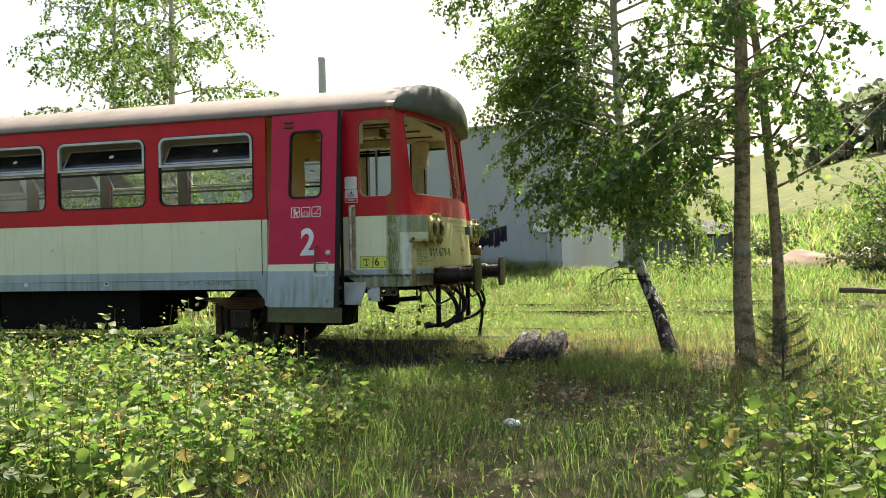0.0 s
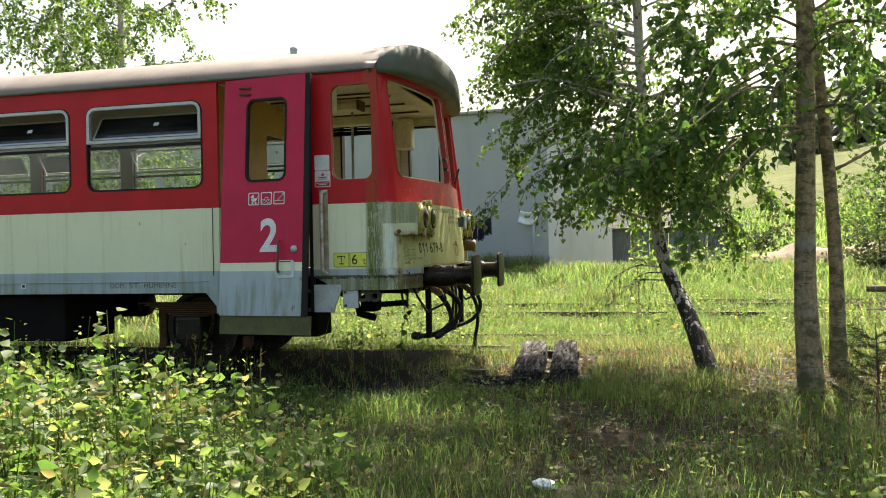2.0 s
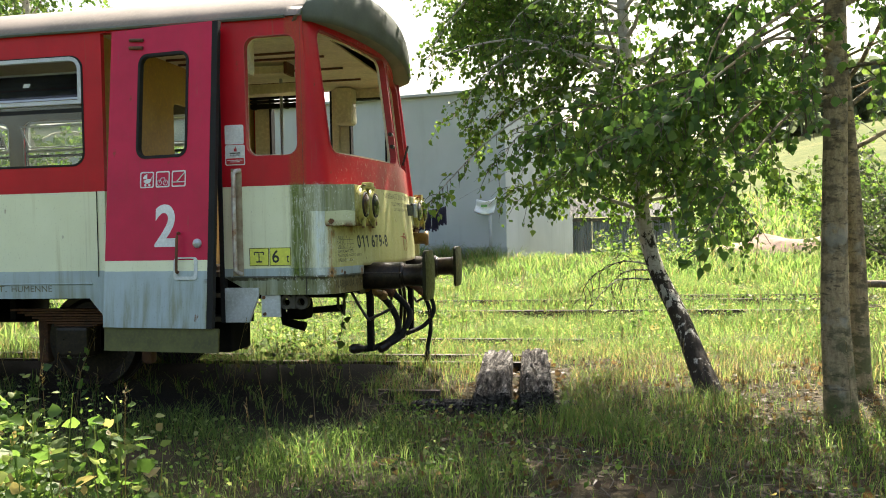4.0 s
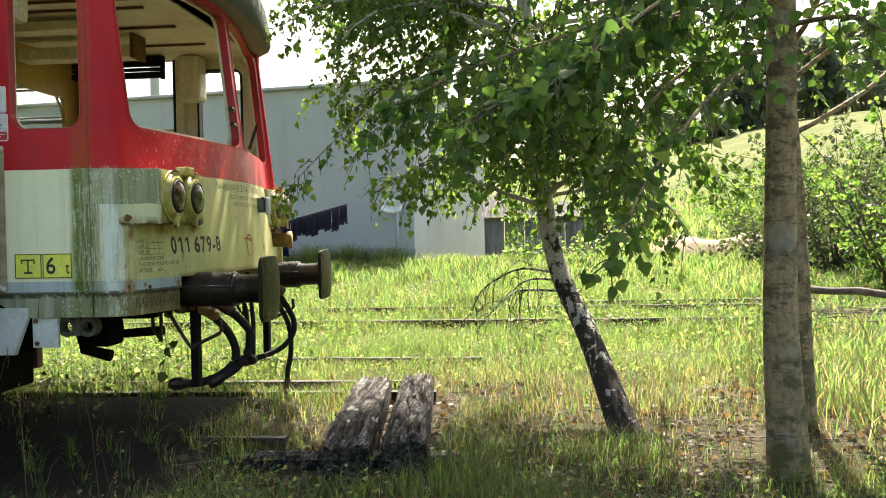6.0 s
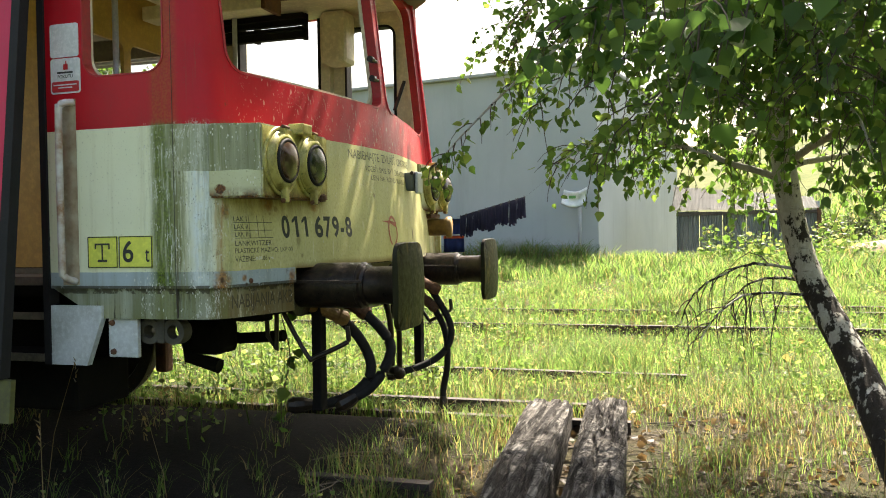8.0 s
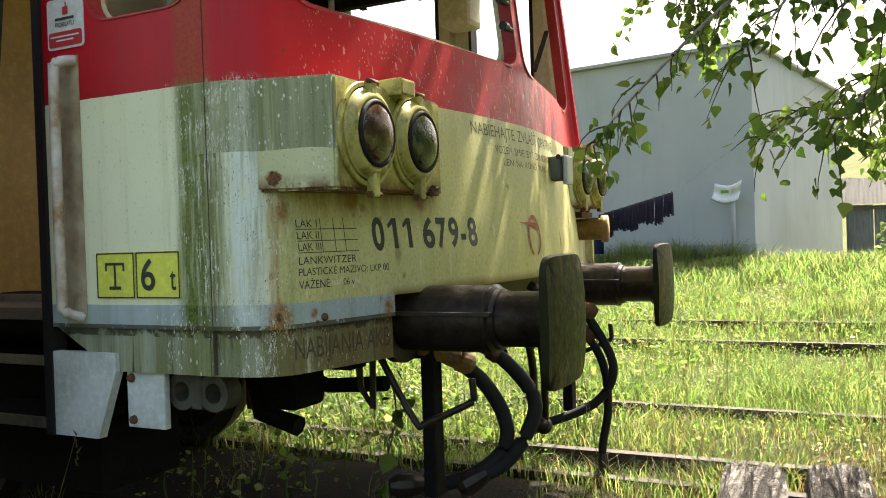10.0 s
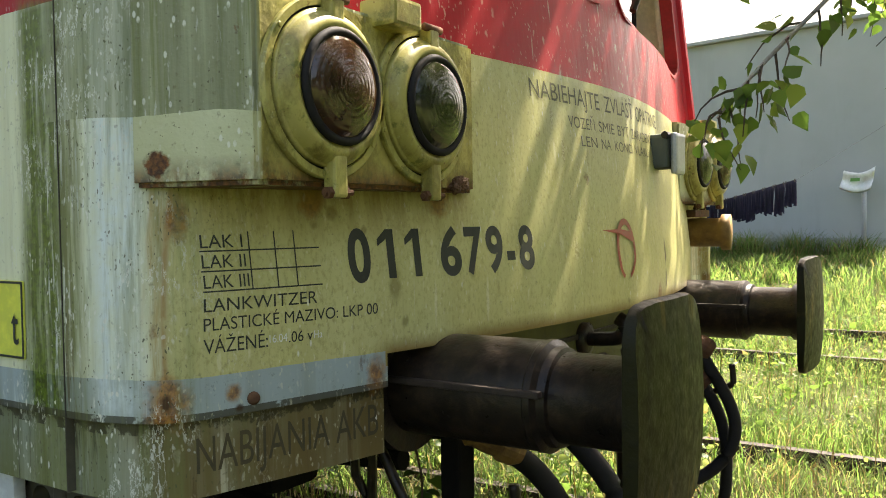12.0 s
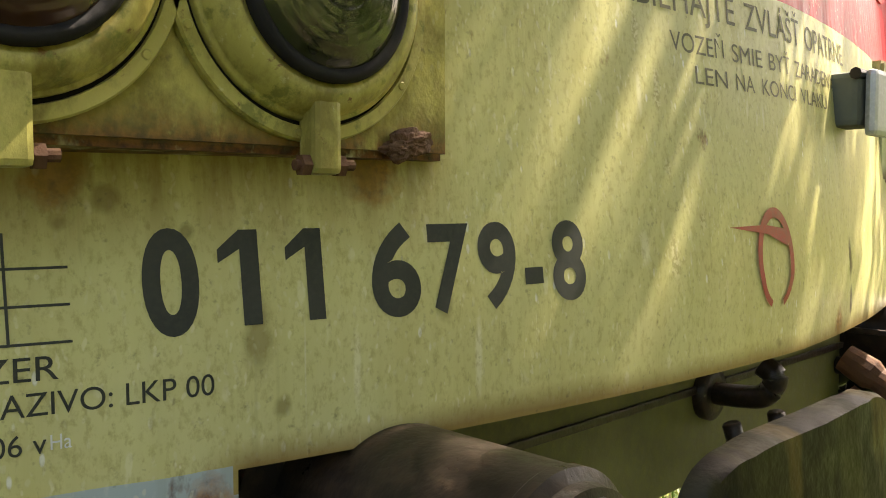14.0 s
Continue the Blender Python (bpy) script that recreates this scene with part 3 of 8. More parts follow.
# grey-green visor colour, with the shade of its upright faces mixed in
M_VISOR = worn("visor_shade_paint", (0.115, 0.130, 0.112), (0.080, 0.090, 0.072), (0.15, 0.165, 0.14), 0.9, 0, 40, 3, 0.15)

# ---- building helpers ----
def part(name, bm, material, parent, label="", smooth=False):
    """Links a bmesh as one mesh object under a thing or a part."""
    me = bpy.data.meshes.new(name)
    bm.normal_update()
    bm.to_mesh(me)
    bm.free()
    if smooth:
        me.polygons.foreach_set("use_smooth", [True] * len(me.polygons))
    me.materials.append(material)
    ob = new(name, me)
    if parent is not None:
        ob.parent = parent
    if label:
        ob["label"] = label
    return ob


def thing(name, label, category, group="", kind="", at=(0, 0, 0)):
    ob = new(name)
    ob.location = at
    ob.empty_display_size = 0.1
    return tagged(ob, label, category, group, kind)


def np_mesh(name, V, F, material, smooth=False):
    """A mesh object from arrays; all faces have the same number of corners."""
    V, F = np.asarray(V, np.float32), np.asarray(F, np.int32)
    me = bpy.data.meshes.new(name)
    me.vertices.add(len(V))
    me.vertices.foreach_set("co", V.ravel())
    me.loops.add(F.size)
    me.loops.foreach_set("vertex_index", F.ravel())
    me.polygons.add(len(F))
    me.polygons.foreach_set("loop_start", np.arange(len(F), dtype=np.int32) * F.shape[1])
    if smooth:
        me.polygons.foreach_set("use_smooth", np.ones(len(F), bool))
    me.update(calc_edges=True)
    me.validate()
    me.materials.append(material)
    return new(name, me)


class Soup:
    """Collects vertices and quads of many pieces."""

    def __init__(self):
        self.v, self.f, self.n = [], [], 0

    def add(self, V, F):
        self.v.append(V)
        self.f.append(F + self.n)
        self.n += len(V)

    def tube(self, pts, radii, seg=6):
        pts = np.asarray(pts, float)
        m = len(pts)
        t = np.gradient(pts, axis=0)
        t /= np.linalg.norm(t, axis=1)[:, None] + 1e-9
        ref = np.array([0.31, 0.77, 0.55]) if abs(t[0, 2]) > 0.8 else np.array([0, 0, 1.0])
        a = np.cross(t, ref)
        a /= np.linalg.norm(a, axis=1)[:, None] + 1e-9
        b = np.cross(t, a)
        ang = np.arange(seg) / seg * 2 * math.pi
        r = np.asarray(radii, float)[:, None, None]
        V = pts[:, None] + r * (np.cos(ang)[None, :, None] * a[:, None] + np.sin(ang)[None, :, None] * b[:, None])
        i = np.arange(m - 1)[:, None] * seg
        j = np.arange(seg)[None]
        k = (j + 1) % seg
        F = np.stack([i + j, i + k, i + seg + k, i + seg + j], -1).reshape(-1, 4)
        self.add(V.reshape(-1, 3), F)

    def make(self, name, material, smooth=False):
        return np_mesh(name, np.concatenate(self.v), np.concatenate(self.f), material, smooth)


def box(bm, x0, x1, y0, y1, z0, z1, bevel=0.0):
    vs = bmesh.ops.create_cube(bm, size=1)["verts"]
    for v in vs:
        v.co = Vector((x0 + (v.co.x + 0.5) * (x1 - x0), y0 + (v.co.y + 0.5) * (y1 - y0), z0 + (v.co.z + 0.5) * (z1 - z0)))
    if bevel:
        es = list({e for v in vs for e in v.link_edges})
        bmesh.ops.bevel(bm, geom=es, offset=bevel, segments=2, affect="EDGES", profile=0.6)
    return bm


def nb():
    return bmesh.new()


def pipe(bm, pts, r, seg=8, radii=None):
    """A round bar along points, with closed ends."""
    pts = [Vector(p) for p in pts]
    rings = []
    for i, p in enumerate(pts):
        t = (pts[min(i + 1, len(pts) - 1)] - pts[max(i - 1, 0)]).normalized()
        ref = Vector((0, 0, 1)) if abs(t.z) < 0.85 else Vector((0.2, 1, 0))
        a = t.cross(ref).normalized()
        b = t.cross(a)
        q = radii[i] if radii else r
        rings.append([bm.verts.new(p + q * (math.cos(2 * math.pi * j / seg) * a + math.sin(2 * math.pi * j / seg) * b)) for j in range(seg)])
    for u, w in zip(rings, rings[1:]):
        for j in range(seg):
            bm.faces.new((u[j], u[(j + 1) % seg], w[(j + 1) % seg], w[j]))
    bm.faces.new(rings[0][::-1])
    bm.faces.new(rings[-1])
    return bm


def smooth_pts(pts, n=6):
    """Points along a smooth curve through pts."""
    pts = [Vector(p) for p in pts]
    out = []
    for i in range(len(pts) - 1):
        p0, p1, p2, p3 = pts[max(i - 1, 0)], pts[i], pts[i + 1], pts[min(i + 2, len(pts) - 1)]
        for j in range(n):
            t = j / n
            out.append(0.5 * (2 * p1 + (p2 - p0) * t + (2 * p0 - 5 * p1 + 4 * p2 - p3) * t * t + (3 * p1 - p0 - 3 * p2 + p3) * t ** 3))
    return out + [pts[-1]]


def lathe(bm, prof, origin, axis, seg=24):
    """Turns a profile of (radius, along) about an axis."""
    o, ax = Vector(origin), Vector(axis).normalized()
    ref = Vector((0, 0, 1)) if abs(ax.z) < 0.9 else Vector((1, 0, 0))
    a = ax.cross(ref).normalized()
    b = ax.cross(a)
    rings = []
    for r, h in prof:
        if r < 1e-5:
            rings.append([bm.verts.new(o + ax * h)])
        else:
            rings.append([bm.verts.new(o + ax * h + r * (math.cos(2 * math.pi * j / seg) * a + math.sin(2 * math.pi * j / seg) * b)) for j in range(seg)])
    for u, w in zip(rings, rings[1:]):
        for j in range(seg):
            k = (j + 1) % seg
            q = [u[j % len(u)], u[k % len(u)], w[k % len(w)], w[j % len(w)]]
            q = [v for i, v in enumerate(q) if v not in q[:i]]
            if len(q) > 2:
                bm.faces.new(q)
    bmesh.ops.recalc_face_normals(bm, faces=bm.faces)
    return bm


def rounded(x0, x1, z0, z1, r, n=5):
    """Corner points of a rounded rectangle."""
    out = []
    for cx, cz, a0 in ((x1 - r, z1 - r, 0), (x0 + r, z1 - r, 90), (x0 + r, z0 + r, 180), (x1 - r, z0 + r, 270)):
        for i in range(n + 1):
            a = radians(a0 + 90 * i / n)
            out.append((cx + r * math.cos(a), cz + r * math.sin(a)))
    return out


def sheet(outline, holes, place, thick, cuts=(), rows=()):
    """A panel with openings: filled in its own plane, cut along u at cuts and along v at rows, bent by place(u, v, depth), given thickness."""
    bm = nb()
    for loop in (outline, *holes):
        vs = [bm.verts.new((u, v, 0)) for u, v in loop]
        for i in range(len(vs)):
            bm.edges.new((vs[i], vs[(i + 1) % len(vs)]))
    bmesh.ops.triangle_fill(bm, use_beauty=True, edges=bm.edges[:])
    for c in cuts:
        bmesh.ops.bisect_plane(bm, geom=bm.verts[:] + bm.edges[:] + bm.faces[:], plane_co=(c, 0, 0), plane_no=(1, 0, 0), dist=1e-5)
    for r in rows:
        bmesh.ops.bisect_plane(bm, geom=bm.verts[:] + bm.edges[:] + bm.faces[:], plane_co=(0, r, 0), plane_no=(0, 1, 0), dist=1e-5)
    bm.normal_update()
    for f in bm.faces:
        if f.normal.z < 0:
            f.normal_flip()
    edges = [e for e in bm.edges if len(e.link_faces) == 1]
    pairs = [(e.verts[0], e.verts[1]) for e in edges]
    back = {v: bm.verts.new((v.co.x, v.co.y, 1)) for v in bm.verts[:]}
    for f in bm.faces[:]:
        if f.verts[0] in back:
            bm.faces.new([back[v] for v in reversed(f.verts)])
    for a, b in pairs:
        bm.faces.new((a, b, back[b], back[a]))
    for v in bm.verts:
        v.co = place(v.co.x, v.co.y, thick * v.co.z)
    bmesh.ops.recalc_face_normals(bm, faces=bm.faces)
    return bm


def ring_strip(loop, place, width, out, back):
    """A frame along a closed loop (u, v): as wide as width inwards, standing out and reaching back."""
    bm = nb()
    n = len(loop)
    cu, cv = sum(p[0] for p in loop) / n, sum(p[1] for p in loop) / n
    rows = []
    for i, (u, v) in enumerate(loop):
        pu, pv = loop[i - 1]
        qu, qv = loop[(i + 1) % n]
        t = Vector((qu - pu, qv - pv)).normalized()
        nrm = Vector((-t.y, t.x))
        if nrm.dot(Vector((cu - u, cv - v))) < 0:
            nrm = -nrm
        iu, iv = u + nrm.x * width, v + nrm.y * width
        rows.append([bm.verts.new(place(a, b, d)) for a, b, d in ((u, v, -out), (iu, iv, -out), (iu, iv, back), (u, v, back))])
    for i in range(n):
        a, b = rows[i], rows[(i + 1) % n]
        for j in range(4):
            bm.faces.new((a[j], b[j], b[(j + 1) % 4], a[(j + 1) % 4]))
    bmesh.ops.recalc_face_normals(bm, faces=bm.faces)
    return bm


def lettering(text, place, u0, u1, v0, v1, bold=0.0, fit=True):
    """Words in the built-in font, laid on a surface by place(u, v, depth): from u0 to u1, v0 the foot and v1 the head of capitals."""
    cu = bpy.data.curves.new("letters", "FONT")
    cu.body = text
    cu.resolution_u = 7
    cu.offset = bold
    tmp = bpy.data.objects.new("letters", cu)
    scene.collection.objects.link(tmp)
    dg = bpy.context.evaluated_depsgraph_get()
    me = bpy.data.meshes.new_from_object(tmp.evaluated_get(dg))
    bpy.data.objects.remove(tmp)
    bm = nb()
    bm.from_mesh(me)
    bpy.data.meshes.remove(me)
    xs = [v.co.x for v in bm.verts]
    cap = 0.70
    sx = (u1 - u0) / (max(xs) - min(xs))
    sy = (v1 - v0) / cap
    lo = min(xs)
    bmesh.ops.triangulate(bm, faces=bm.faces[:])
    for v in bm.verts:
        v.co = place(u0 + (v.co.x - lo) * sx, v0 + v.co.y * sy, -0.0008)
    return bm


def words(name, text, place, u0, u1, v0, v1, material, parent, label=""):
    """A line of lettering, each word a piece of its own."""
    wide = [sum(0.45 if ch in "IÍ.:1" else 1.0 for ch in w) for w in text.split()]
    unit_w = (u1 - u0) / (sum(wide) + 0.75 * (len(wide) - 1))
    u = u0
    for w, n in zip(text.split(), wide):
        part(name, lettering(w, place, u, u + n * unit_w - 0.1 * unit_w, v0, v1), material, parent, label)
        u += (n + 0.75) * unit_w


def bars(place, rows):
    """Flat bars (u0, u1, v0, v1) laid on a surface."""
    bm = nb()
    for u0, u1, v0, v1 in rows:
        n = max(1, int((u1 - u0) / 0.05))
        for i in range(n):
            a, b = u0 + (u1 - u0) * i / n, u0 + (u1 - u0) * (i + 1) / n
            bm.faces.new([bm.verts.new(place(u, v, -0.0008)) for u, v in ((a, v0), (b, v0), (b, v1), (a, v1))])
    return bm

# ---- ground, building, distance ----
def smooth01(a, b, v):
    t = min(1.0, max(0.0, (v - a) / (b - a)))
    return t * t * (3 - 2 * t)


def land(x, y):
    """Height of the ground."""
    z = 0.46 * smooth01(6, 18, y)
    z += smooth01(24, 150, y) * (7 + 9 * smooth01(-30, 60, x)) * (0.55 + 0.45 * smooth01(24, 90, y))
    z += smooth01(10, 60, x) * smooth01(12, 60, y) * 4
    z += smooth01(160, 420, y) * 26
    z += 0.13 * smooth01(-2.0, -1.2, y) * (1 - smooth01(0.45, 1.05, y)) * (1 - smooth01(-0.6, 0.15, x))
    near = 1 - smooth01(30, 60, abs(x) + abs(y))
    z += 0.035 * near * noise.noise(Vector((x * 0.7, y * 0.7, 3.1)))
    return z


def build_ground():
    def axis(lo, hi, near_lo, near_hi, step):
        a = list(np.arange(near_lo, near_hi, step))
        v, s = near_hi, step
        while v < hi:
            a.append(v)
            s *= 1.22
            v += s
        a.append(hi)
        v, s = near_lo, step
        while v > lo:
            s *= 1.22
            v -= s
            a.append(max(v, lo))
        return np.array(sorted(set(a)))
    X, Y = axis(-700, 700, -14, 16, 0.4), axis(-500, 1100, -14, 26, 0.4)
    V = np.array([(x, y, land(x, y)) for y in Y for x in X])
    w = len(X)
    i, j = np.meshgrid(np.arange(len(Y) - 1), np.arange(w - 1), indexing="ij")
    a = (i * w + j).ravel()
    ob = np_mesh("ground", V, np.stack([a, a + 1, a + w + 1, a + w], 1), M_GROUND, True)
    tagged(ob, "uneven grassy ground with dry litter, rising to a meadow hill", "ground", kind="structure")


build_ground()

# long hall behind the yard: wall from its near corner, receding a little
WALL_O, WALL_A = Vector((-1.40, 17.65, 0)), radians(170.5)


def build_hall():
    hall = thing("hall_building", "long grey rendered hall with a flat roof edge", "building", kind="structure", at=WALL_O)
    hall.rotation_euler = (0, 0, WALL_A)
    L, H, D = 62.0, 5.62, 10.0
    part("wall", box(nb(), 0, L, -D, 0, 0.0, H, 0.02), M_WALL, hall, "pale grey render with run-down stains")
    part("plinth", box(nb(), -0.03, L, 0.004, 0.05, 0.0, 0.95), M_PLINTH, hall)
    part("roof_edge", box(nb(), -0.12, L, -D, 0.14, H, H + 0.09, 0.02), M_SHEET, hall)
    bm = nb()
    for k in range(1, 12):
        x = 0.0 + 5.2 * k
        box(bm, x, x + 0.015, 0.002, 0.006, 0.95, H)
    part("joint", bm, M_PLINTH, hall)
    # rain pipe with its brackets and bag on a stub
    pipe_t = thing("rain_pipe", "grey sheet-metal rain pipe fixed to the hall wall", "pipe", at=(-1.87, 17.52, 0.3))
    bm = nb()
    pipe(bm, [(0, 0, 0), (0, 0, 2.05)], 0.055, 10)
    part("pipe", bm, M_SHEET, pipe_t, smooth=True)
    for h in (0.6, 1.7):
        part("bracket", box(nb(), -0.07, 0.07, 0.0, 0.1, h, h + 0.04), M_RUST, pipe_t)
    bag = thing("plastic_bag", "white carrier bag with green print caught on the rain pipe", "bag", at=(-1.98, 17.40, 2.17))
    bm = nb()
    bmesh.ops.create_grid(bm, x_segments=12, y_segments=12, size=0.5)
    for v in bm.verts:
        u, w = v.co.x, v.co.y
        v.co = Vector((u * 0.62 + 0.09 * w, -0.05 + 0.06 * math.sin(u * 9) + 0.05 * math.cos(w * 8), 0.42 * w * (1 + 0.25 * u) + 0.13 * abs(u) ** 1.5 * 2 - 0.05))
    bmesh.ops.solidify(bm, geom=bm.faces[:], thickness=0.004)
    part("sheet", bm, M_BAG, bag, smooth=True)
    part("print", bars(lambda u, v, d: Vector((u, -0.155, v)), [(-0.12, 0.06, -0.02, 0.05)]), M_BAGG, bag, "green printed patch")


build_hall()


def build_fence():
    """Shed side of corrugated sheets between the hall and the mound."""
    shed = thing("sheet_metal_shed", "low lean-to shed of grey corrugated sheets on posts", "shed", at=(0.5, 19.4, 0.35))
    W, H0, H1 = 3.6, 1.44, 2.20
    n = 6
    for i in range(n):
        bm = nb()
        m = 34
        a, b = W * i / n + 0.01, W * (i + 1) / n - 0.01
        top, bot = [], []
        for j in range(m + 1):
            x = a + (b - a) * j / m
            y = 0.022 * math.sin(j * math.pi / 2.0) + 0.008 * i % 0.02
            bot.append(bm.verts.new((x, y, 0.0)))
            top.append(bm.verts.new((x, y, H0 - 0.02 * (i % 3))))
        for j in range(m):
            bm.faces.new((bot[j], bot[j + 1], top[j + 1], top[j]))
        bmesh.ops.solidify(bm, geom=bm.faces[:], thickness=0.004)
        part("corrugated_sheet", bm, M_SHEET, shed)
    bm = nb()
    m = 150
    lo, hi = [], []
    for j in range(m + 1):
        x = -0.1 + (W + 0.1) * j / m
        y = 0.004 * math.sin(j * math.pi / 2.0)
        lo.append(bm.verts.new((x, -0.10, H0 + 0.02 + y)))
        hi.append(bm.verts.new((x, 1.5, H1 - 0.40 * max(0.0, x) / W + y)))
    for j in range(m):
        bm.faces.new((lo[j], lo[j + 1], hi[j + 1], hi[j]))
    bmesh.ops.solidify(bm, geom=bm.faces[:], thickness=0.004)
    part("roof_sheet", bm, M_SHEDROOF, shed)
    for x in (0.06, 1.3, 2.6, W - 0.06):
        part("post", box(nb(), x - 0.06, x + 0.06, 0.03, 0.15, -0.1, H0 - 0.03), M_RUST, shed)
    part("corner_post", box(nb(), W - 0.07, W + 0.03, -0.16, -0.06, -0.1, H0 + 0.02, 0.01), M_RUST, shed)
    part("side_sheet", box(nb(), W - 0.02, W + 0.02, 0.05, 1.5, 0, H0 + 0.2), M_SHEET, shed)
    part("rail_board", box(nb(), 0, W, -0.05, -0.026, H0 - 0.12, H0 - 0.03), M_LOG, shed)


build_fence()


def build_mound():
    for cx, cy, rx, ry, h in ((6.6, 19.8, 2.4, 1.6, 0.75), (9.6, 20.6, 3.2, 1.8, 0.8)):
        n = 40
        V, F = [], []
        for i in range(n + 1):
            for j in range(n + 1):
                u, v = i / n * 2 - 1, j / n * 2 - 1
                r = math.hypot(u, v)
                z = h * max(0, 1 - r * r) ** 1.3
                x, y = cx + u * rx, cy + v * ry
                z *= 1 + 0.35 * noise.noise(Vector((x * 1.3, y * 1.3, 0.5)))
                z += 0.05 * noise.noise(Vector((x * 6, y * 6, 1)))
                V.append((x, y, land(x, y) + z - 0.05))
        for i in range(n):
            for j in range(n):
                a = i * (n + 1) + j
                F.append((a, a + n + 1, a + n + 2, a + 1))
        ob = np_mesh("dirt_mound", V, F, M_DIRT)
        tagged(ob, "low heap of reddish dug earth on the meadow", "dirt mound", group="earth heaps")


build_mound()


def build_chimney():
    x, y = -67.5, 149.5
    z0 = land(x, y) - 1
    c = thing("factory_chimney", "tall slender pale concrete chimney far away", "chimney", at=(x, y, z0))
    bm = nb()
    lathe(bm, [(1.15, 0), (0.72, 41.2 - z0), (0.80, 41.3 - z0), (0.80, 41.9 - z0), (0.5, 41.9 - z0)], (0, 0, 0), (0, 0, 1), 20)
    part("shaft", bm, M_FARCONC, c, smooth=True)


build_chimney()


def build_rails():
    """Old tracks lying in the grass: head, web and foot of each rail, and the wood under them."""
    def rail(x0, x1, y, top):
        bm = nb()
        prof = [(-0.06, 0), (0.06, 0), (0.06, 0.012), (0.010, 0.03), (0.010, 0.10), (0.034, 0.112), (0.034, 0.14), (-0.034, 0.14), (-0.034, 0.112), (-0.010, 0.10), (-0.010, 0.03), (-0.06, 0.012)]
        ends = []
        n = 14
        for i in range(n + 1):
            x = x0 + (x1 - x0) * i / n
            w = 0.008 * math.sin(x * 1.3 + y)
            ends.append([bm.verts.new((x, y + a + w, top - 0.14 + b)) for a, b in prof])
        for u, v in zip(ends, ends[1:]):
            for j in range(12):
                bm.faces.new((u[j], v[j], v[(j + 1) % 12], u[(j + 1) % 12]))
        bm.faces.new(ends[0])
        bm.faces.new(ends[-1][::-1])
        bmesh.ops.recalc_face_normals(bm, faces=bm.faces)
        ob = part("rail", bm, M_RAIL, None)
        return tagged(ob, "rusty old rail lying in the grass", "rail", group="rails")
    rail(-22, 0.9, 0.755, 0.10)
    rail(-22, 0.10, -0.755, 0.10)
    rail(-22, 0.62, 1.24, 0.10)
    rail(-22, 1.19, 2.66, 0.09)
    rail(-16, 5.2, 6.05, 0.12)
    rail(-16, 6.4, 7.9, 0.14)
    rail(2.2, 12, 8.6, 0.16)


build_rails()

# ---- the carriage ----
LEN = 13.97
YS = 1.535
EAVE = 3.012
carriage = thing("railway_carriage", "derelict red, cream and grey railway carriage with missing end panes", "railway carriage")


def plan_curve():
    pts = []
    for i in range(15):
        t = i / 14
        a, b, c = Vector((-0.77, -YS)), Vector((-0.545, -YS)), Vector((-0.521, -1.40))
        pts.append((1 - t) ** 2 * a + 2 * t * (1 - t) * b + t * t * c)
    for i in range(1, 57):
        y = -1.40 + 2.80 * i / 56
        pts.append(Vector((-0.325 - 0.1 * y * y - 0.065 * max(0.0, y) * min(1.0, max(0.0, (1.535 - y) / 0.25)), y)))
    for p in reversed(pts[:14]):
        pts.append(Vector((p.x, -p.y)))
    s = [0.0]
    for a, b in zip(pts, pts[1:]):
        s.append(s[-1] + (b - a).length)
    mid = s[-1] / 2
    return pts, [v - mid for v in s]


PLAN, PLAN_S = plan_curve()


def s_of_y(y):
    """Place along the end wall for a point across it (only where it faces ahead)."""
    ys = [p.y for p in PLAN]
    return float(np.interp(y, ys, PLAN_S))


def end_at(s, z, depth=0.0):
    x = float(np.interp(s, PLAN_S, [p.x for p in PLAN]))
    y = float(np.interp(s, PLAN_S, [p.y for p in PLAN]))
    e = 0.01
    dx = float(np.interp(s + e, PLAN_S, [p.x for p in PLAN])) - float(np.interp(s - e, PLAN_S, [p.x for p in PLAN]))
    dy = float(np.interp(s + e, PLAN_S, [p.y for p in PLAN])) - float(np.interp(s - e, PLAN_S, [p.y for p in PLAN]))
    n = Vector((dy, -dx)).normalized()
    w = min(1.0, max(0.0, (x + 0.77) / 0.25))
    w = w * w * (3 - 2 * w)
    lean = 0.11 * max(0.0, z - 1.278) * w
    return Vector((x - lean - n.x * depth, y - n.y * depth, z))


def other_end(f):
    """The same wall turned to the carriage's far end."""
    def g(s, z, depth=0.0):
        p = f(s, z, depth)
        return Vector((-LEN - p.x, -p.y, p.z))
    return g


S0, S1 = PLAN_S[0], PLAN_S[-1]


def near_side(x, z, depth=0.0):
    return Vector((x, -YS + depth, z))


def far_side(x, z, depth=0.0):
    return Vector((x, YS - depth, z))


END_CUTS = [S0 + 0.025 * i for i in range(1, 17)] + [S1 - 0.025 * i for i in range(1, 17)] + [-1.36 + 0.068 * i for i in range(41)]


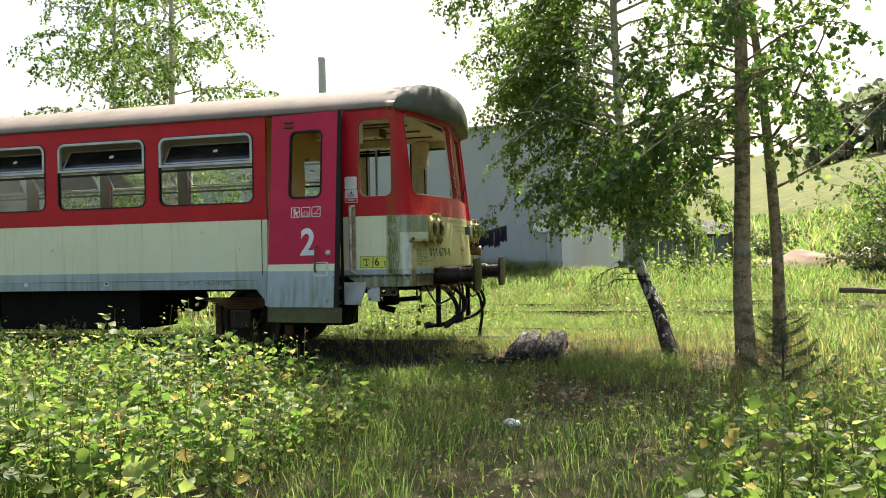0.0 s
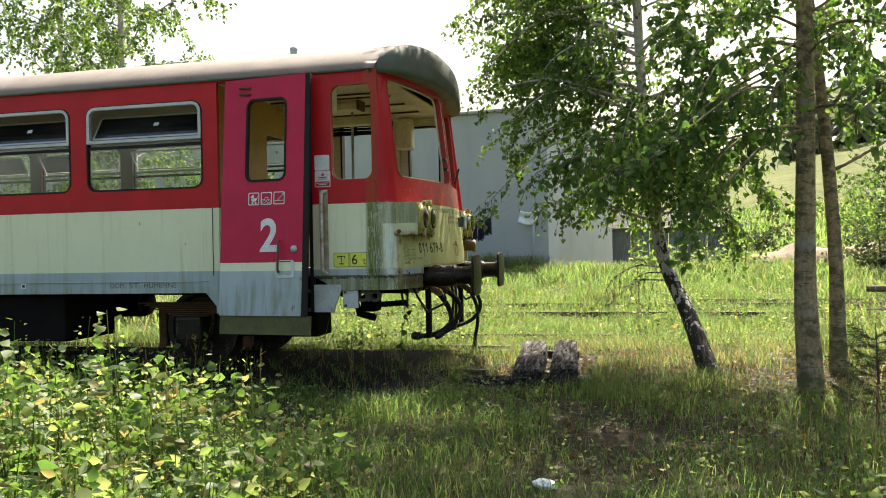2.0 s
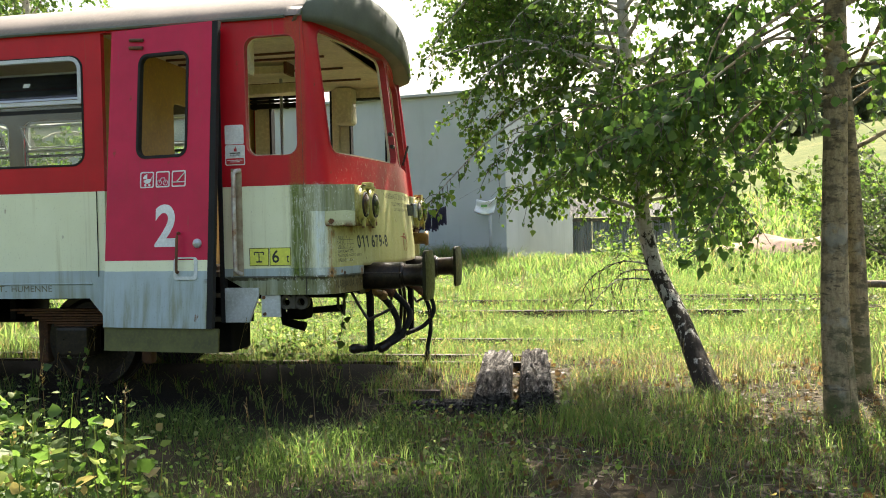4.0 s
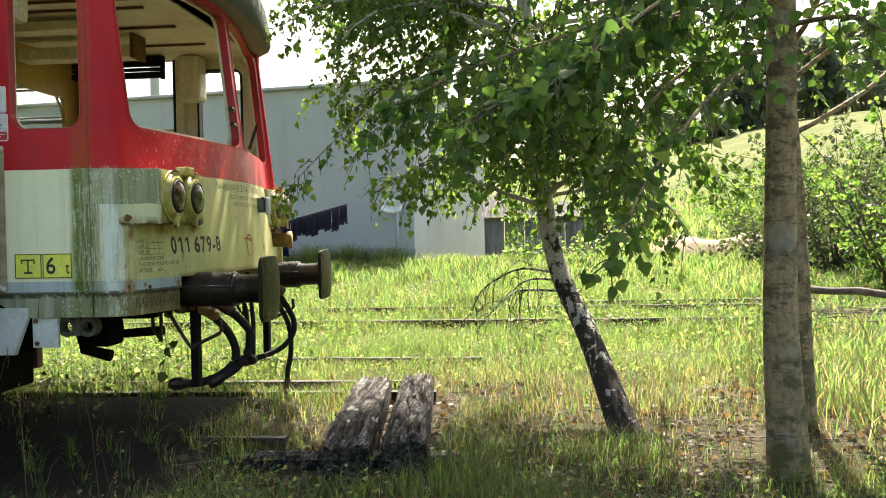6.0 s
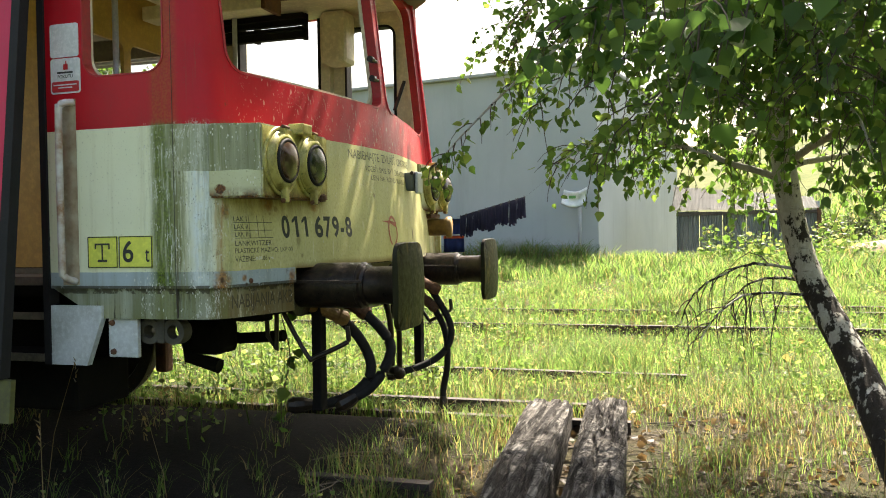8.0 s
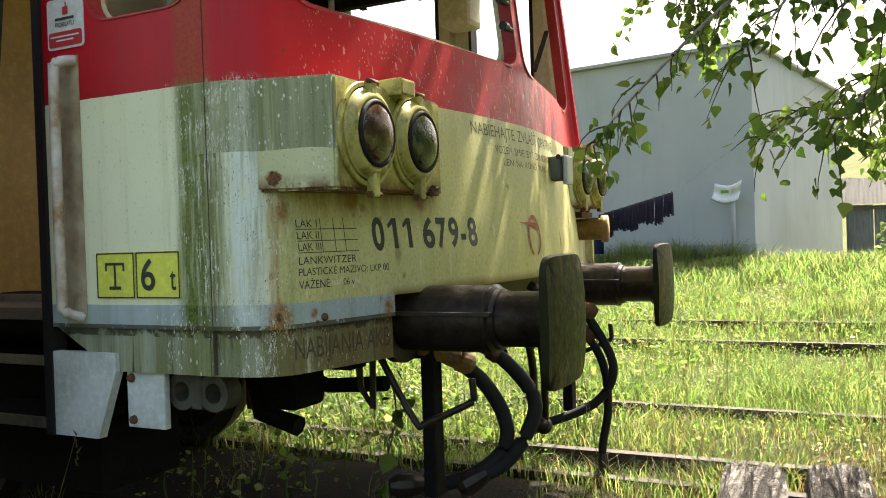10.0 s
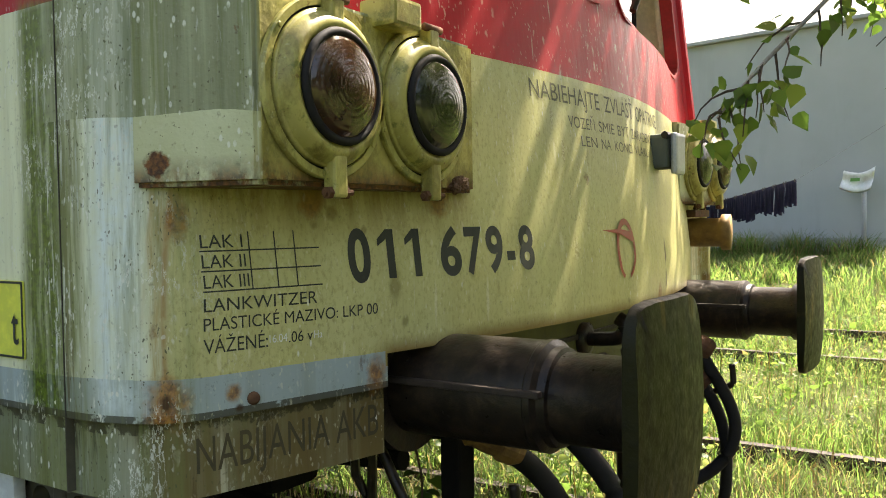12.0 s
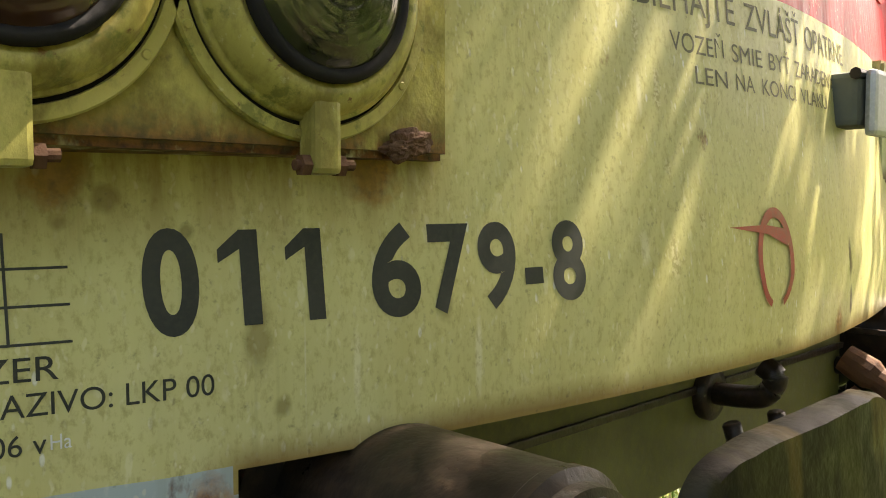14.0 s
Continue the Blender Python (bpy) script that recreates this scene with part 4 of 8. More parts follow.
def build_end(place, main):
    a, b = s_of_y(-1.40), s_of_y(1.40)
    ws = [rounded(a + 0.035, -0.035, 2.0, 2.965, 0.10, 6), rounded(0.035, b - 0.035, 2.0, 2.965, 0.10, 6)]
    lo = s_of_y(-1.06)
    outline = [(S0, 1.075), (lo, 1.075), (lo, 1.14), (-lo, 1.14), (-lo, 1.075), (S1, 1.075), (S1, EAVE), (S0, EAVE)]
    end = part("end_wall", sheet(outline, ws, place, 0.045, END_CUTS, (1.278,)), M_BODY, carriage, smooth=True)
    end.data.set_sharp_from_angle(angle=math.radians(24))
    for s, e in ((S0, lo), (-lo, S1)):
        part("lower_skirt", sheet([(s, 0.945), (e, 0.945), (e, 1.078), (s, 1.078)], [], lambda u, v, d: place(u, v, d + 0.014), 0.02, END_CUTS), M_BODY, carriage)
    for loop in ws:
        part("window_rim", ring_strip(loop, place, 0.012, 0.006, 0.05), worn_red, end)
    # inner lining of the end wall, seen through the open windows
    part("end_lining", sheet([(S0 + 0.05, 1.15), (S1 - 0.05, 1.15), (S1 - 0.05, 2.99), (S0 + 0.05, 2.99)], [rounded(a + 0.055, -0.05, 2.03, 2.94, 0.10, 6), rounded(0.05, b - 0.055, 2.03, 2.94, 0.10, 6)], lambda u, v, d: place(u, v, d + 0.05), 0.02, END_CUTS), M_INNER, carriage)
    part("corner_seam", sheet([(S0 + 0.022, 0.95), (S0 + 0.0236, 0.95), (S0 + 0.0236, EAVE), (S0 + 0.022, EAVE)], [], lambda u, v, d: place(u, v, d - 0.002), 0.02), M_SKIRTG, carriage)
    return end


worn_red = worn("window_rim_red", (0.40, 0.022, 0.026), (0.27, 0.02, 0.022), None, 0.45, 0, 60, 6, 0.15)
build_end(end_at, True)
build_end(other_end(end_at), False)

WIN_X = [(-3.845 - 1.497 * i, -2.535 - 1.497 * i) for i in range(6)]


def build_side(place, near):
    ox = lambda x: -LEN - x
    wins = [rounded(x0, x1, 1.965, 2.83, 0.105, 6) for x0, x1 in WIN_X]
    skirt = [(-11.44, 0.93), (-2.53, 0.93), (-2.42, 0.80), (-2.42, 0.73), (-2.375, 0.73), (-2.375, EAVE), (-11.595, EAVE), (-11.595, 0.73), (-11.55, 0.73), (-11.55, 0.80)]
    side = part("side_wall", sheet(skirt, wins, place, 0.045), M_BODY, carriage)
    lining = [rounded(x0 + 0.0, x1 - 0.0, 1.985, 2.81, 0.105, 6) for x0, x1 in WIN_X]
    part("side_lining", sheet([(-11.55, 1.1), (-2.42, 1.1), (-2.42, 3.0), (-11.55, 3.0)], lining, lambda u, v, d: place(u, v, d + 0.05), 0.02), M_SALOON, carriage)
    for e in (0, 1):
        f = (lambda x: x) if not e else ox
        a, b = sorted((f(-1.395), f(-0.77)))
        p, q = sorted((f(-1.195 if near else -1.295), f(-0.785 if near else -0.875)))
        post = part("door_post_panel", sheet([(a, 1.075), (b, 1.075), (b, EAVE), (a, EAVE)], [rounded(p, q, 1.985, 2.885, 0.085, 6)], place, 0.045), M_BODY, carriage)
        part("post_lining", sheet([(a, 1.1), (b, 1.1), (b, 3.0), (a, 3.0)], [rounded(p, q, 2.0, 2.87, 0.085, 6)], lambda u, v, d: place(u, v, d + 0.05), 0.02), M_INNER, carriage)
        part("window_gasket", ring_strip(rounded(p, q, 1.985, 2.885, 0.085, 6), place, 0.006 if near else 0.018, 0.004, 0.085 if not near else 0.05), worn_red if near else M_RUBBER, post)
        part("lower_skirt", sheet([(a + (0.0 if e else 0.24), 0.945), (b - (0.24 if e else 0), 0.945), (b, 1.078), (a, 1.078)], [], lambda u, v, d: place(u, v, d + 0.012), 0.02), M_BODY, carriage)
        g = [(f(-1.395), 0.74), (f(-1.205), 0.74), (f(-1.125), 0.945), (f(-1.125), 1.0), (f(-1.395), 1.0)]
        part("step_cheek", sheet(g if not e else g[::-1], [], lambda u, v, d: place(u, v, d - 0.004), 0.03), M_SKIRTW, carriage)
        hx0, hx1 = sorted((f(-2.375), f(-1.395)))
        part("door_header", sheet([(hx0, 2.985), (hx1, 2.985), (hx1, EAVE), (hx0, EAVE)], [], place, 0.06), M_BODY, carriage)
    # saloon windows: pale frame above, tipped vent pane, fixed pane below
    for x0, x1 in WIN_X:
        win = new("saloon_window")
        win.parent = carriage
        lo = rounded(x0, x1, 1.965, 2.83, 0.105, 6)
        part("rubber_gasket", ring_strip(lo, place, 0.016, 0.005, 0.03), M_RUBBER, win)
        up = rounded(x0 + 0.014, x1 - 0.014, 2.455, 2.818, 0.10, 6)
        up = [(u, v if v > 2.57 else (2.455 if v < 2.5 else v)) for u, v in up]
        top = [q for q in rounded(x0 + 0.012, x1 - 0.012, 2.30, 2.82, 0.10, 6) if q[1] > 2.5]
        pts = [(x1 - 0.012, 2.46)] + top + [(x0 + 0.012, 2.46)]
        bm = nb()
        rows = []
        for i, (u, v) in enumerate(pts):
            cu, cv = (x0 + x1) / 2, 2.55
            pu, pv = pts[max(i - 1, 0)]
            qu, qv = pts[min(i + 1, len(pts) - 1)]
            t = Vector((qu - pu, qv - pv)).normalized()
            nr = Vector((-t.y, t.x))
            if nr.dot(Vector((cu - u, cv - v))) < 0:
                nr = -nr
            rows.append([bm.verts.new(place(u + nr.x * w, v + nr.y * w, d)) for w, d in ((0, -0.012), (0.03, -0.012), (0.03, 0.03), (0, 0.03))])
        for r, s in zip(rows, rows[1:]):
            for j in range(4):
                bm.faces.new((r[j], s[j], s[(j + 1) % 4], r[(j + 1) % 4]))
        bm.faces.new(rows[0])
        bm.faces.new(rows[-1][::-1])
        bmesh.ops.recalc_face_normals(bm, faces=bm.faces)
        part("vent_frame", bm, M_ALU, win)
        part("sill_bar", sheet([(x0 + 0.012, 2.452), (x1 - 0.012, 2.452), (x1 - 0.012, 2.482), (x0 + 0.012, 2.482)], [], lambda u, v, d: place(u, v, d - 0.014), 0.05), M_ALU, win)
        # the vent pane hangs inwards from the bar
        tilt = 0.16
        vent = sheet(rounded(x0 + 0.05, x1 - 0.05, 2.495, 2.745, 0.02, 3), [rounded(x0 + 0.068, x1 - 0.068, 2.512, 2.728, 0.01, 2)], lambda u, v, d: place(u, v, 0.02 + (v - 2.49) * tilt / 0.25 + d), 0.015)
        part("vent_sash", vent, M_ALU, win)
        part("vent_pane", sheet([(x0 + 0.066, 2.51), (x1 - 0.066, 2.51), (x1 - 0.066, 2.73), (x0 + 0.066, 2.73)], [], lambda u, v, d: place(u, v, 0.024 + (v - 2.49) * tilt / 0.25 + d), 0.004), M_GLASSD if near else M_GLASS, win)
        cxm = x0 + (x1 - x0) * 0.56
        part("catch", sheet([(cxm - 0.028, 2.62), (cxm + 0.028, 2.62), (cxm + 0.028, 2.655), (cxm - 0.028, 2.655)], [], lambda u, v, d: place(u, v, 0.016 + (v - 2.49) * tilt / 0.25 + d), 0.004), M_WHITE, win)
        g = part("pane", sheet(rounded(x0 + 0.012, x1 - 0.012, 1.978, 2.455, 0.09, 5), [], lambda u, v, d: place(u, v, d + 0.012), 0.005), M_GLASS, win)
        g.visible_shadow = False
        for lz in (2.39,):
            part("glazing_bar", sheet([(x0 + 0.014, lz), (x1 - 0.014, lz), (x1 - 0.014, lz + 0.03), (x0 + 0.014, lz + 0.03)], [], lambda u, v, d: place(u, v, d + 0.008), 0.012), M_RUBBER, win)
    return side


build_side(near_side, True)
build_side(far_side, False)


def build_roof():
    def crown(y):
        t = min(1.0, abs(y) / 1.56)
        return EAVE + 0.425 * max(0.0, 1 - t ** 2.35) ** 0.62
    def lip(y):
        t = abs(y) / 1.56
        return -0.415 - 0.085 * y * y - 0.16 * max(0, t - 0.86) / 0.14, 3.085 - 0.06 * t * t
    ny, na = 52, 14
    ys = [1.56 * math.sin(math.pi / 2 * (2 * i / ny - 1)) for i in range(ny + 1)]
    bm = nb()
    rows = []
    for e in (0, 1):
        col = [[Vector((-0.86 if not e else -LEN + 0.86, y, crown(y))) for y in ys]]
        for k in range(na + 1):
            a = math.pi / 2 * k / na
            line = []
            for y in ys:
                xl, zl = lip(y)
                top = EAVE + (crown(y) - EAVE) * 1.015
                zl = min(zl, top)
                x = -0.72 + (xl + 0.72) * math.sin(a) ** 0.50
                z = zl + (top - zl) * max(0.0, math.cos(a)) ** 0.38
                line.append(Vector((x, y, z)) if not e else Vector((-LEN - x, y, z)))
            col.append(line)
        xl_row = []
        for y in ys:
            xl, zl = lip(y)
            zl = min(zl, crown(y))
            xl_row.append(Vector((xl - 0.02, y, zl - 0.05)) if not e else Vector((-LEN - xl + 0.02, y, zl - 0.05)))
        back = []
        for y in ys:
            yy = max(-1.5, min(1.5, y))
            p = end_at(s_of_y(yy), 3.0)
            q = Vector((p.x - 0.03, yy, 3.0))
            back.append(q if not e else Vector((-LEN - q.x, yy, 3.0)))
        col += [xl_row, back]
        if e:
            rows += col
        else:
            rows = col[::-1]
    grid = [[bm.verts.new(p) for p in r] for r in rows]
    for u, w in zip(grid, grid[1:]):
        for j in range(ny):
            bm.faces.new((u[j], u[j + 1], w[j + 1], w[j]))
    bmesh.ops.recalc_face_normals(bm, faces=bm.faces)
    roof = part("roof", bm, M_ROOF, carriage, "dull brown-grey domed roof, its grey-green end visor darkened for shade", True)
    roof.data.materials.append(M_VISOR)
    # upright faces near both ends take the shaded visor colour
    for f in roof.data.polygons:
        c = f.center
        if (c.x > -0.74 or c.x < -LEN + 0.74) and abs(f.normal.z) < 0.86:
            f.material_index = 1
    for s in (-1, 1):
        bm = nb()
        pipe(bm, [(-0.86, s * 1.558, EAVE), (-LEN + 0.86, s * 1.558, EAVE)], 0.016, 6)
        part("gutter", bm, M_VISOR, carriage)
    part("ceiling", box(nb(), -2.42, -0.75, -1.48, 1.48, 2.985, 3.0), M_INNER, carriage)
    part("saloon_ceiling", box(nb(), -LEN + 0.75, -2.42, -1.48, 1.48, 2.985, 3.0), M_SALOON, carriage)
    part("floor", box(nb(), -LEN + 0.75, -0.62, -1.40, 1.40, 1.08, 1.12), M_FLOOR_IN, carriage)


build_roof()


def sheared(x0, x1, z0, z1, slope):
    """Door leaf: it has sagged, so its upright edges lean."""
    def place(u, v, d=0.0):
        s = (z1 - v) / (z1 - z0)
        out = 0.02 + 0.10 * u + 0.22 * s
        return Vector((x0 + (x1 - x0) * u + slope * (v - z1) + 0.05 * u + 0.08 * s, -YS - out + d, v))
    return place


def build_near_door():
    P = sheared(-2.265, -1.435, 0.73, 2.985, 0.036)
    leaf = new("door_leaf")
    leaf.parent = carriage
    leaf["label"] = "faded crimson sagging door leaf, slightly open"
    hole = rounded(0.285, 0.785, 1.985, 2.785, 0.085, 5)
    part("panel", sheet([(0, 0.73), (1, 0.73), (1, 2.985), (0, 2.985)], [hole], P, 0.04), M_DOOR, leaf)
    part("window_rubber", ring_strip(hole, P, 0.022, 0.006, 0.045), M_RUBBER, leaf)
    part("edge_rubber", sheet([(1.0, 0.73), (1.055, 0.73), (1.055, 2.985), (1.0, 2.985)], [], P, 0.05), M_RUBBER, leaf)
    part("apron", sheet([(0, 0.555), (1.10, 0.555), (1.10, 0.726), (0, 0.726)], [], lambda u, v, d: P(u, v, d + 0.02), 0.025), M_OLIVE, leaf, "olive sheet along the foot of the door")
    bm = nb()
    for v in (2.90, 2.84):
        pipe(bm, [P(0.20, v, -0.012), P(0.33, v - 0.01, -0.012)], 0.014, 8)
    part("roller", bm, M_RUST, leaf)
    part("class_number", lettering("2", P, 0.49, 0.705, 1.335, 1.63, 0.028), M_WHITE, leaf, "large white figure two")
    # three outlined signs above it
    for i in range(3):
        u0, u1 = 0.335 + 0.155 * i, 0.335 + 0.155 * i + 0.135
        part("sign_outline", sheet(rounded(u0, u1, 1.765, 1.885, 0.014, 3), [rounded(u0 + 0.010, u1 - 0.010, 1.774, 1.876, 0.010, 3)], lambda u, v, d: P(u, v, d - 0.003), 0.002), M_WHITE, leaf)
    bm = nb()
    hub = bm.verts.new(P(0.405, 1.832, -0.003))
    rim = [bm.verts.new(P(0.405 + 0.042 * math.cos(a), 1.832 + 0.036 * math.sin(a), -0.003)) for a in [math.pi * (0.5 + 1.5 * i / 12) for i in range(13)]]
    for i in range(12):
        if i != 4:
            bm.faces.new((hub, rim[i], rim[i + 1]))
    pipe(bm, [P(0.447, 1.835, -0.003), P(0.458, 1.853, -0.003)], 0.003, 4)
    for u in (0.388, 0.428):
        lathe(bm, [(0.010, 0), (0.010, 0.001), (0, 0.001)], P(u, 1.786, -0.003), (0, -1, 0), 10)
    part("pram_sign", bm, M_WHITE, leaf)
    bm = nb()
    for u in (0.525, 0.585):
        pipe(bm, [P(u + 0.022 * math.cos(a), 1.80 + 0.019 * math.sin(a), -0.003) for a in [math.pi * 2 * i / 14 for i in range(15)]], 0.0025, 4)
    pipe(bm, [P(0.525, 1.80, -0.003), P(0.545, 1.835, -0.003), P(0.575, 1.835, -0.003), P(0.585, 1.80, -0.003)], 0.003, 4)
    part("bicycle_sign", bm, M_WHITE, leaf)
    bm = nb()
    pipe(bm, [P(0.655, 1.80, -0.003), P(0.69, 1.80, -0.003), P(0.77, 1.87, -0.003)], 0.004, 4)
    pipe(bm, [P(0.655, 1.80, -0.003), P(0.77, 1.80, -0.003)], 0.004, 4)
    part("ski_sign", bm, M_WHITE, leaf)
    # recessed grip with its pull, and the round lock
    part("grip_plate", sheet(rounded(0.685, 0.91, 1.08, 1.245, 0.03, 4), [rounded(0.715, 0.88, 1.105, 1.235, 0.02, 4)], lambda u, v, d: P(u, v, d - 0.008), 0.01), M_SKIRTW, leaf)
    bm = nb()
    pipe(bm, smooth_pts([P(0.73, 1.14, -0.01), P(0.735, 1.16, -0.045), P(0.735, 1.40, -0.045), P(0.735, 1.42, -0.01)], 4), 0.010, 8)
    part("pull_handle", bm, M_RUST, leaf)
    bm = nb()
    lathe(bm, [(0, -0.02), (0.028, -0.02), (0.034, -0.01), (0.034, 0.0)], P(0.905, 1.345, -0.002), (0, 1, 0), 18)
    part("lock", bm, M_ALU, leaf, smooth=True)
    part("closing_rubber", sheet([(-1.425, 0.74), (-1.392, 0.74), (-1.392, 2.985), (-1.425, 2.985)], [], lambda u, v, d: near_side(u, v, d - 0.012), 0.06), M_RUBBER, carriage)


build_near_door()


def build_plain_doors():
    for place, xs in ((near_side, (-12.56,)), (far_side, (-12.56,))):
        for x in xs:
            hole = rounded(x + 0.24, x + 0.72, 1.985, 2.785, 0.085, 5)
            leaf = part("door_leaf", sheet([(x, 0.73), (x + 0.95, 0.73), (x + 0.95, 2.985), (x, 2.985)], [hole], place, 0.04), M_DOOR, carriage, "closed crimson door leaf")
            part("window_rubber", ring_strip(hole, place, 0.022, 0.006, 0.045), M_RUBBER, leaf)


build_plain_doors()


def build_inside():
    """What shows of the vestibule and saloon through the windows."""
    def wall(x, mat):
        outline = [(-1.47, 1.12), (1.47, 1.12), (1.47, 2.985), (-1.47, 2.985)]
        holes = [rounded(-0.34, 0.30, 1.95, 2.63, 0.06, 4), rounded(0.37, 1.22, 1.95, 2.63, 0.06, 4)]
        return sheet(outline, holes, lambda u, v, d: Vector((x - d, u, v)), 0.03)
    part("partition", wall(-2.42, M_OCHRE), M_OCHRE, carriage, "ochre panelled partition")
    part("partition", wall(-LEN + 2.45, M_OCHRE), M_OCHRE, carriage)
    part("corner_casing", box(nb(), -1.40, -1.20, 1.24, 1.46, 2.58, 2.98, 0.04), M_INNER, carriage)
    part("corner_casing", box(nb(), -1.40, -1.20, -1.46, -1.30, 2.62, 2.98, 0.04), M_INNER, carriage)
    # lamp casings along the ceiling, and the slatted drive box over the far doorway
    for y0, y1, z0, z1 in ((0.42, 0.60, 2.80, 2.90), (-0.14, 0.02, 2.885, 2.955)):
        case = part("ceiling_casing", box(nb(), -2.36, -1.42, y0, y1, z0, z1, 0.015), M_INNER, carriage, "cream casing under the ceiling")
        part("end_bracket", box(nb(), -1.418, -1.385, y0 - 0.02, y1 + 0.02, z0 - 0.01, 2.984, 0.006), M_RUST, case)
    for y in (-0.52, -0.30, 0.25, 0.85):
        part("ceiling_strip", box(nb(), -2.38, -0.98, y - 0.012, y + 0.012, 2.966, 2.984, 0.003), M_RUST, carriage)
    drive = new("door_drive")
    drive.parent = carriage
    drive["label"] = "dark slatted drive box over the far doorway"
    for z0, z1 in ((2.785, 2.835), (2.848, 2.872), (2.888, 2.925), (2.935, 2.975)):
        part("slat", box(nb(), -2.34, -1.52, 1.20, 1.26, z0, z1, 0.004), M_DARK, drive)
    for x in (-2.34, -1.97, -1.56):
        part("stay", box(nb(), x, x + 0.035, 1.265, 1.31, 2.785, 2.984, 0.004), M_DARK, drive)
    for x0, x1 in ((-2.374, -2.19), (-1.485, -1.40)):
        jamb = part("door_jamb", box(nb(), x0, x1, 1.40, 1.53, 1.12, 2.984, 0.006), M_INNER, carriage)
        xe = x1 if x0 < -2 else x0
        part("jamb_rubber", box(nb(), xe - 0.012, xe + 0.012, 1.395, 1.50, 1.13, 2.97, 0.004), M_RUBBER, jamb)
    part("half_screen", box(nb(), -1.80, -1.42, 1.42, 1.45, 1.15, 2.36, 0.008), M_INNER, carriage, "cream half-height screen by the open doorway")
    for sy in (-0.62, 0.62):
        bm = nb()
        pipe(bm, [(-1.75, sy, 1.12), (-1.75, sy, 2.98)], 0.017, 8)
        part("grab_pole", bm, M_ALU, carriage, smooth=True)
    # steps of the open doorway
    for z, y0, y1 in ((1.145, -1.14, -0.9), (0.945, -1.33, -1.09), (0.775, -1.49, -1.26)):
        tread = part("step_tread", box(nb(), -2.36, -1.40, y0, y1, z - 0.03, z, 0.006), M_DARK, carriage)
        part("nosing", box(nb(), -2.34, -1.42, y0 - 0.012, y0 - 0.001, z - 0.032, z + 0.004, 0.003), M_NOSING, tread, "worn pale metal nosing")
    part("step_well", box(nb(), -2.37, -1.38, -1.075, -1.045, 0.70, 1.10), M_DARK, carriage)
    # wiper stub and latches by the centre post
    c = end_at(0.06, 2.0)
    bm = nb()
    pipe(bm, [c + Vector((0.03, 0.03, 0.02)), c + Vector((0.06, 0.12, 0.20))], 0.012, 6)
    part("wiper_arm", bm, M_STEEL, carriage)
    for z in (2.17, 2.28):
        bm = nb()
        q = end_at(-0.05, z)
        pipe(bm, [q + Vector((0.0, -0.01, 0)), q + Vector((0.0, -0.07, 0.0))], 0.010, 6)
        pipe(bm, [q + Vector((0.0, -0.06, 0)), q + Vector((0.0, -0.10, 0.0))], 0.019, 8)
        part("pane_clip", bm, M_STEEL, carriage)


build_inside()


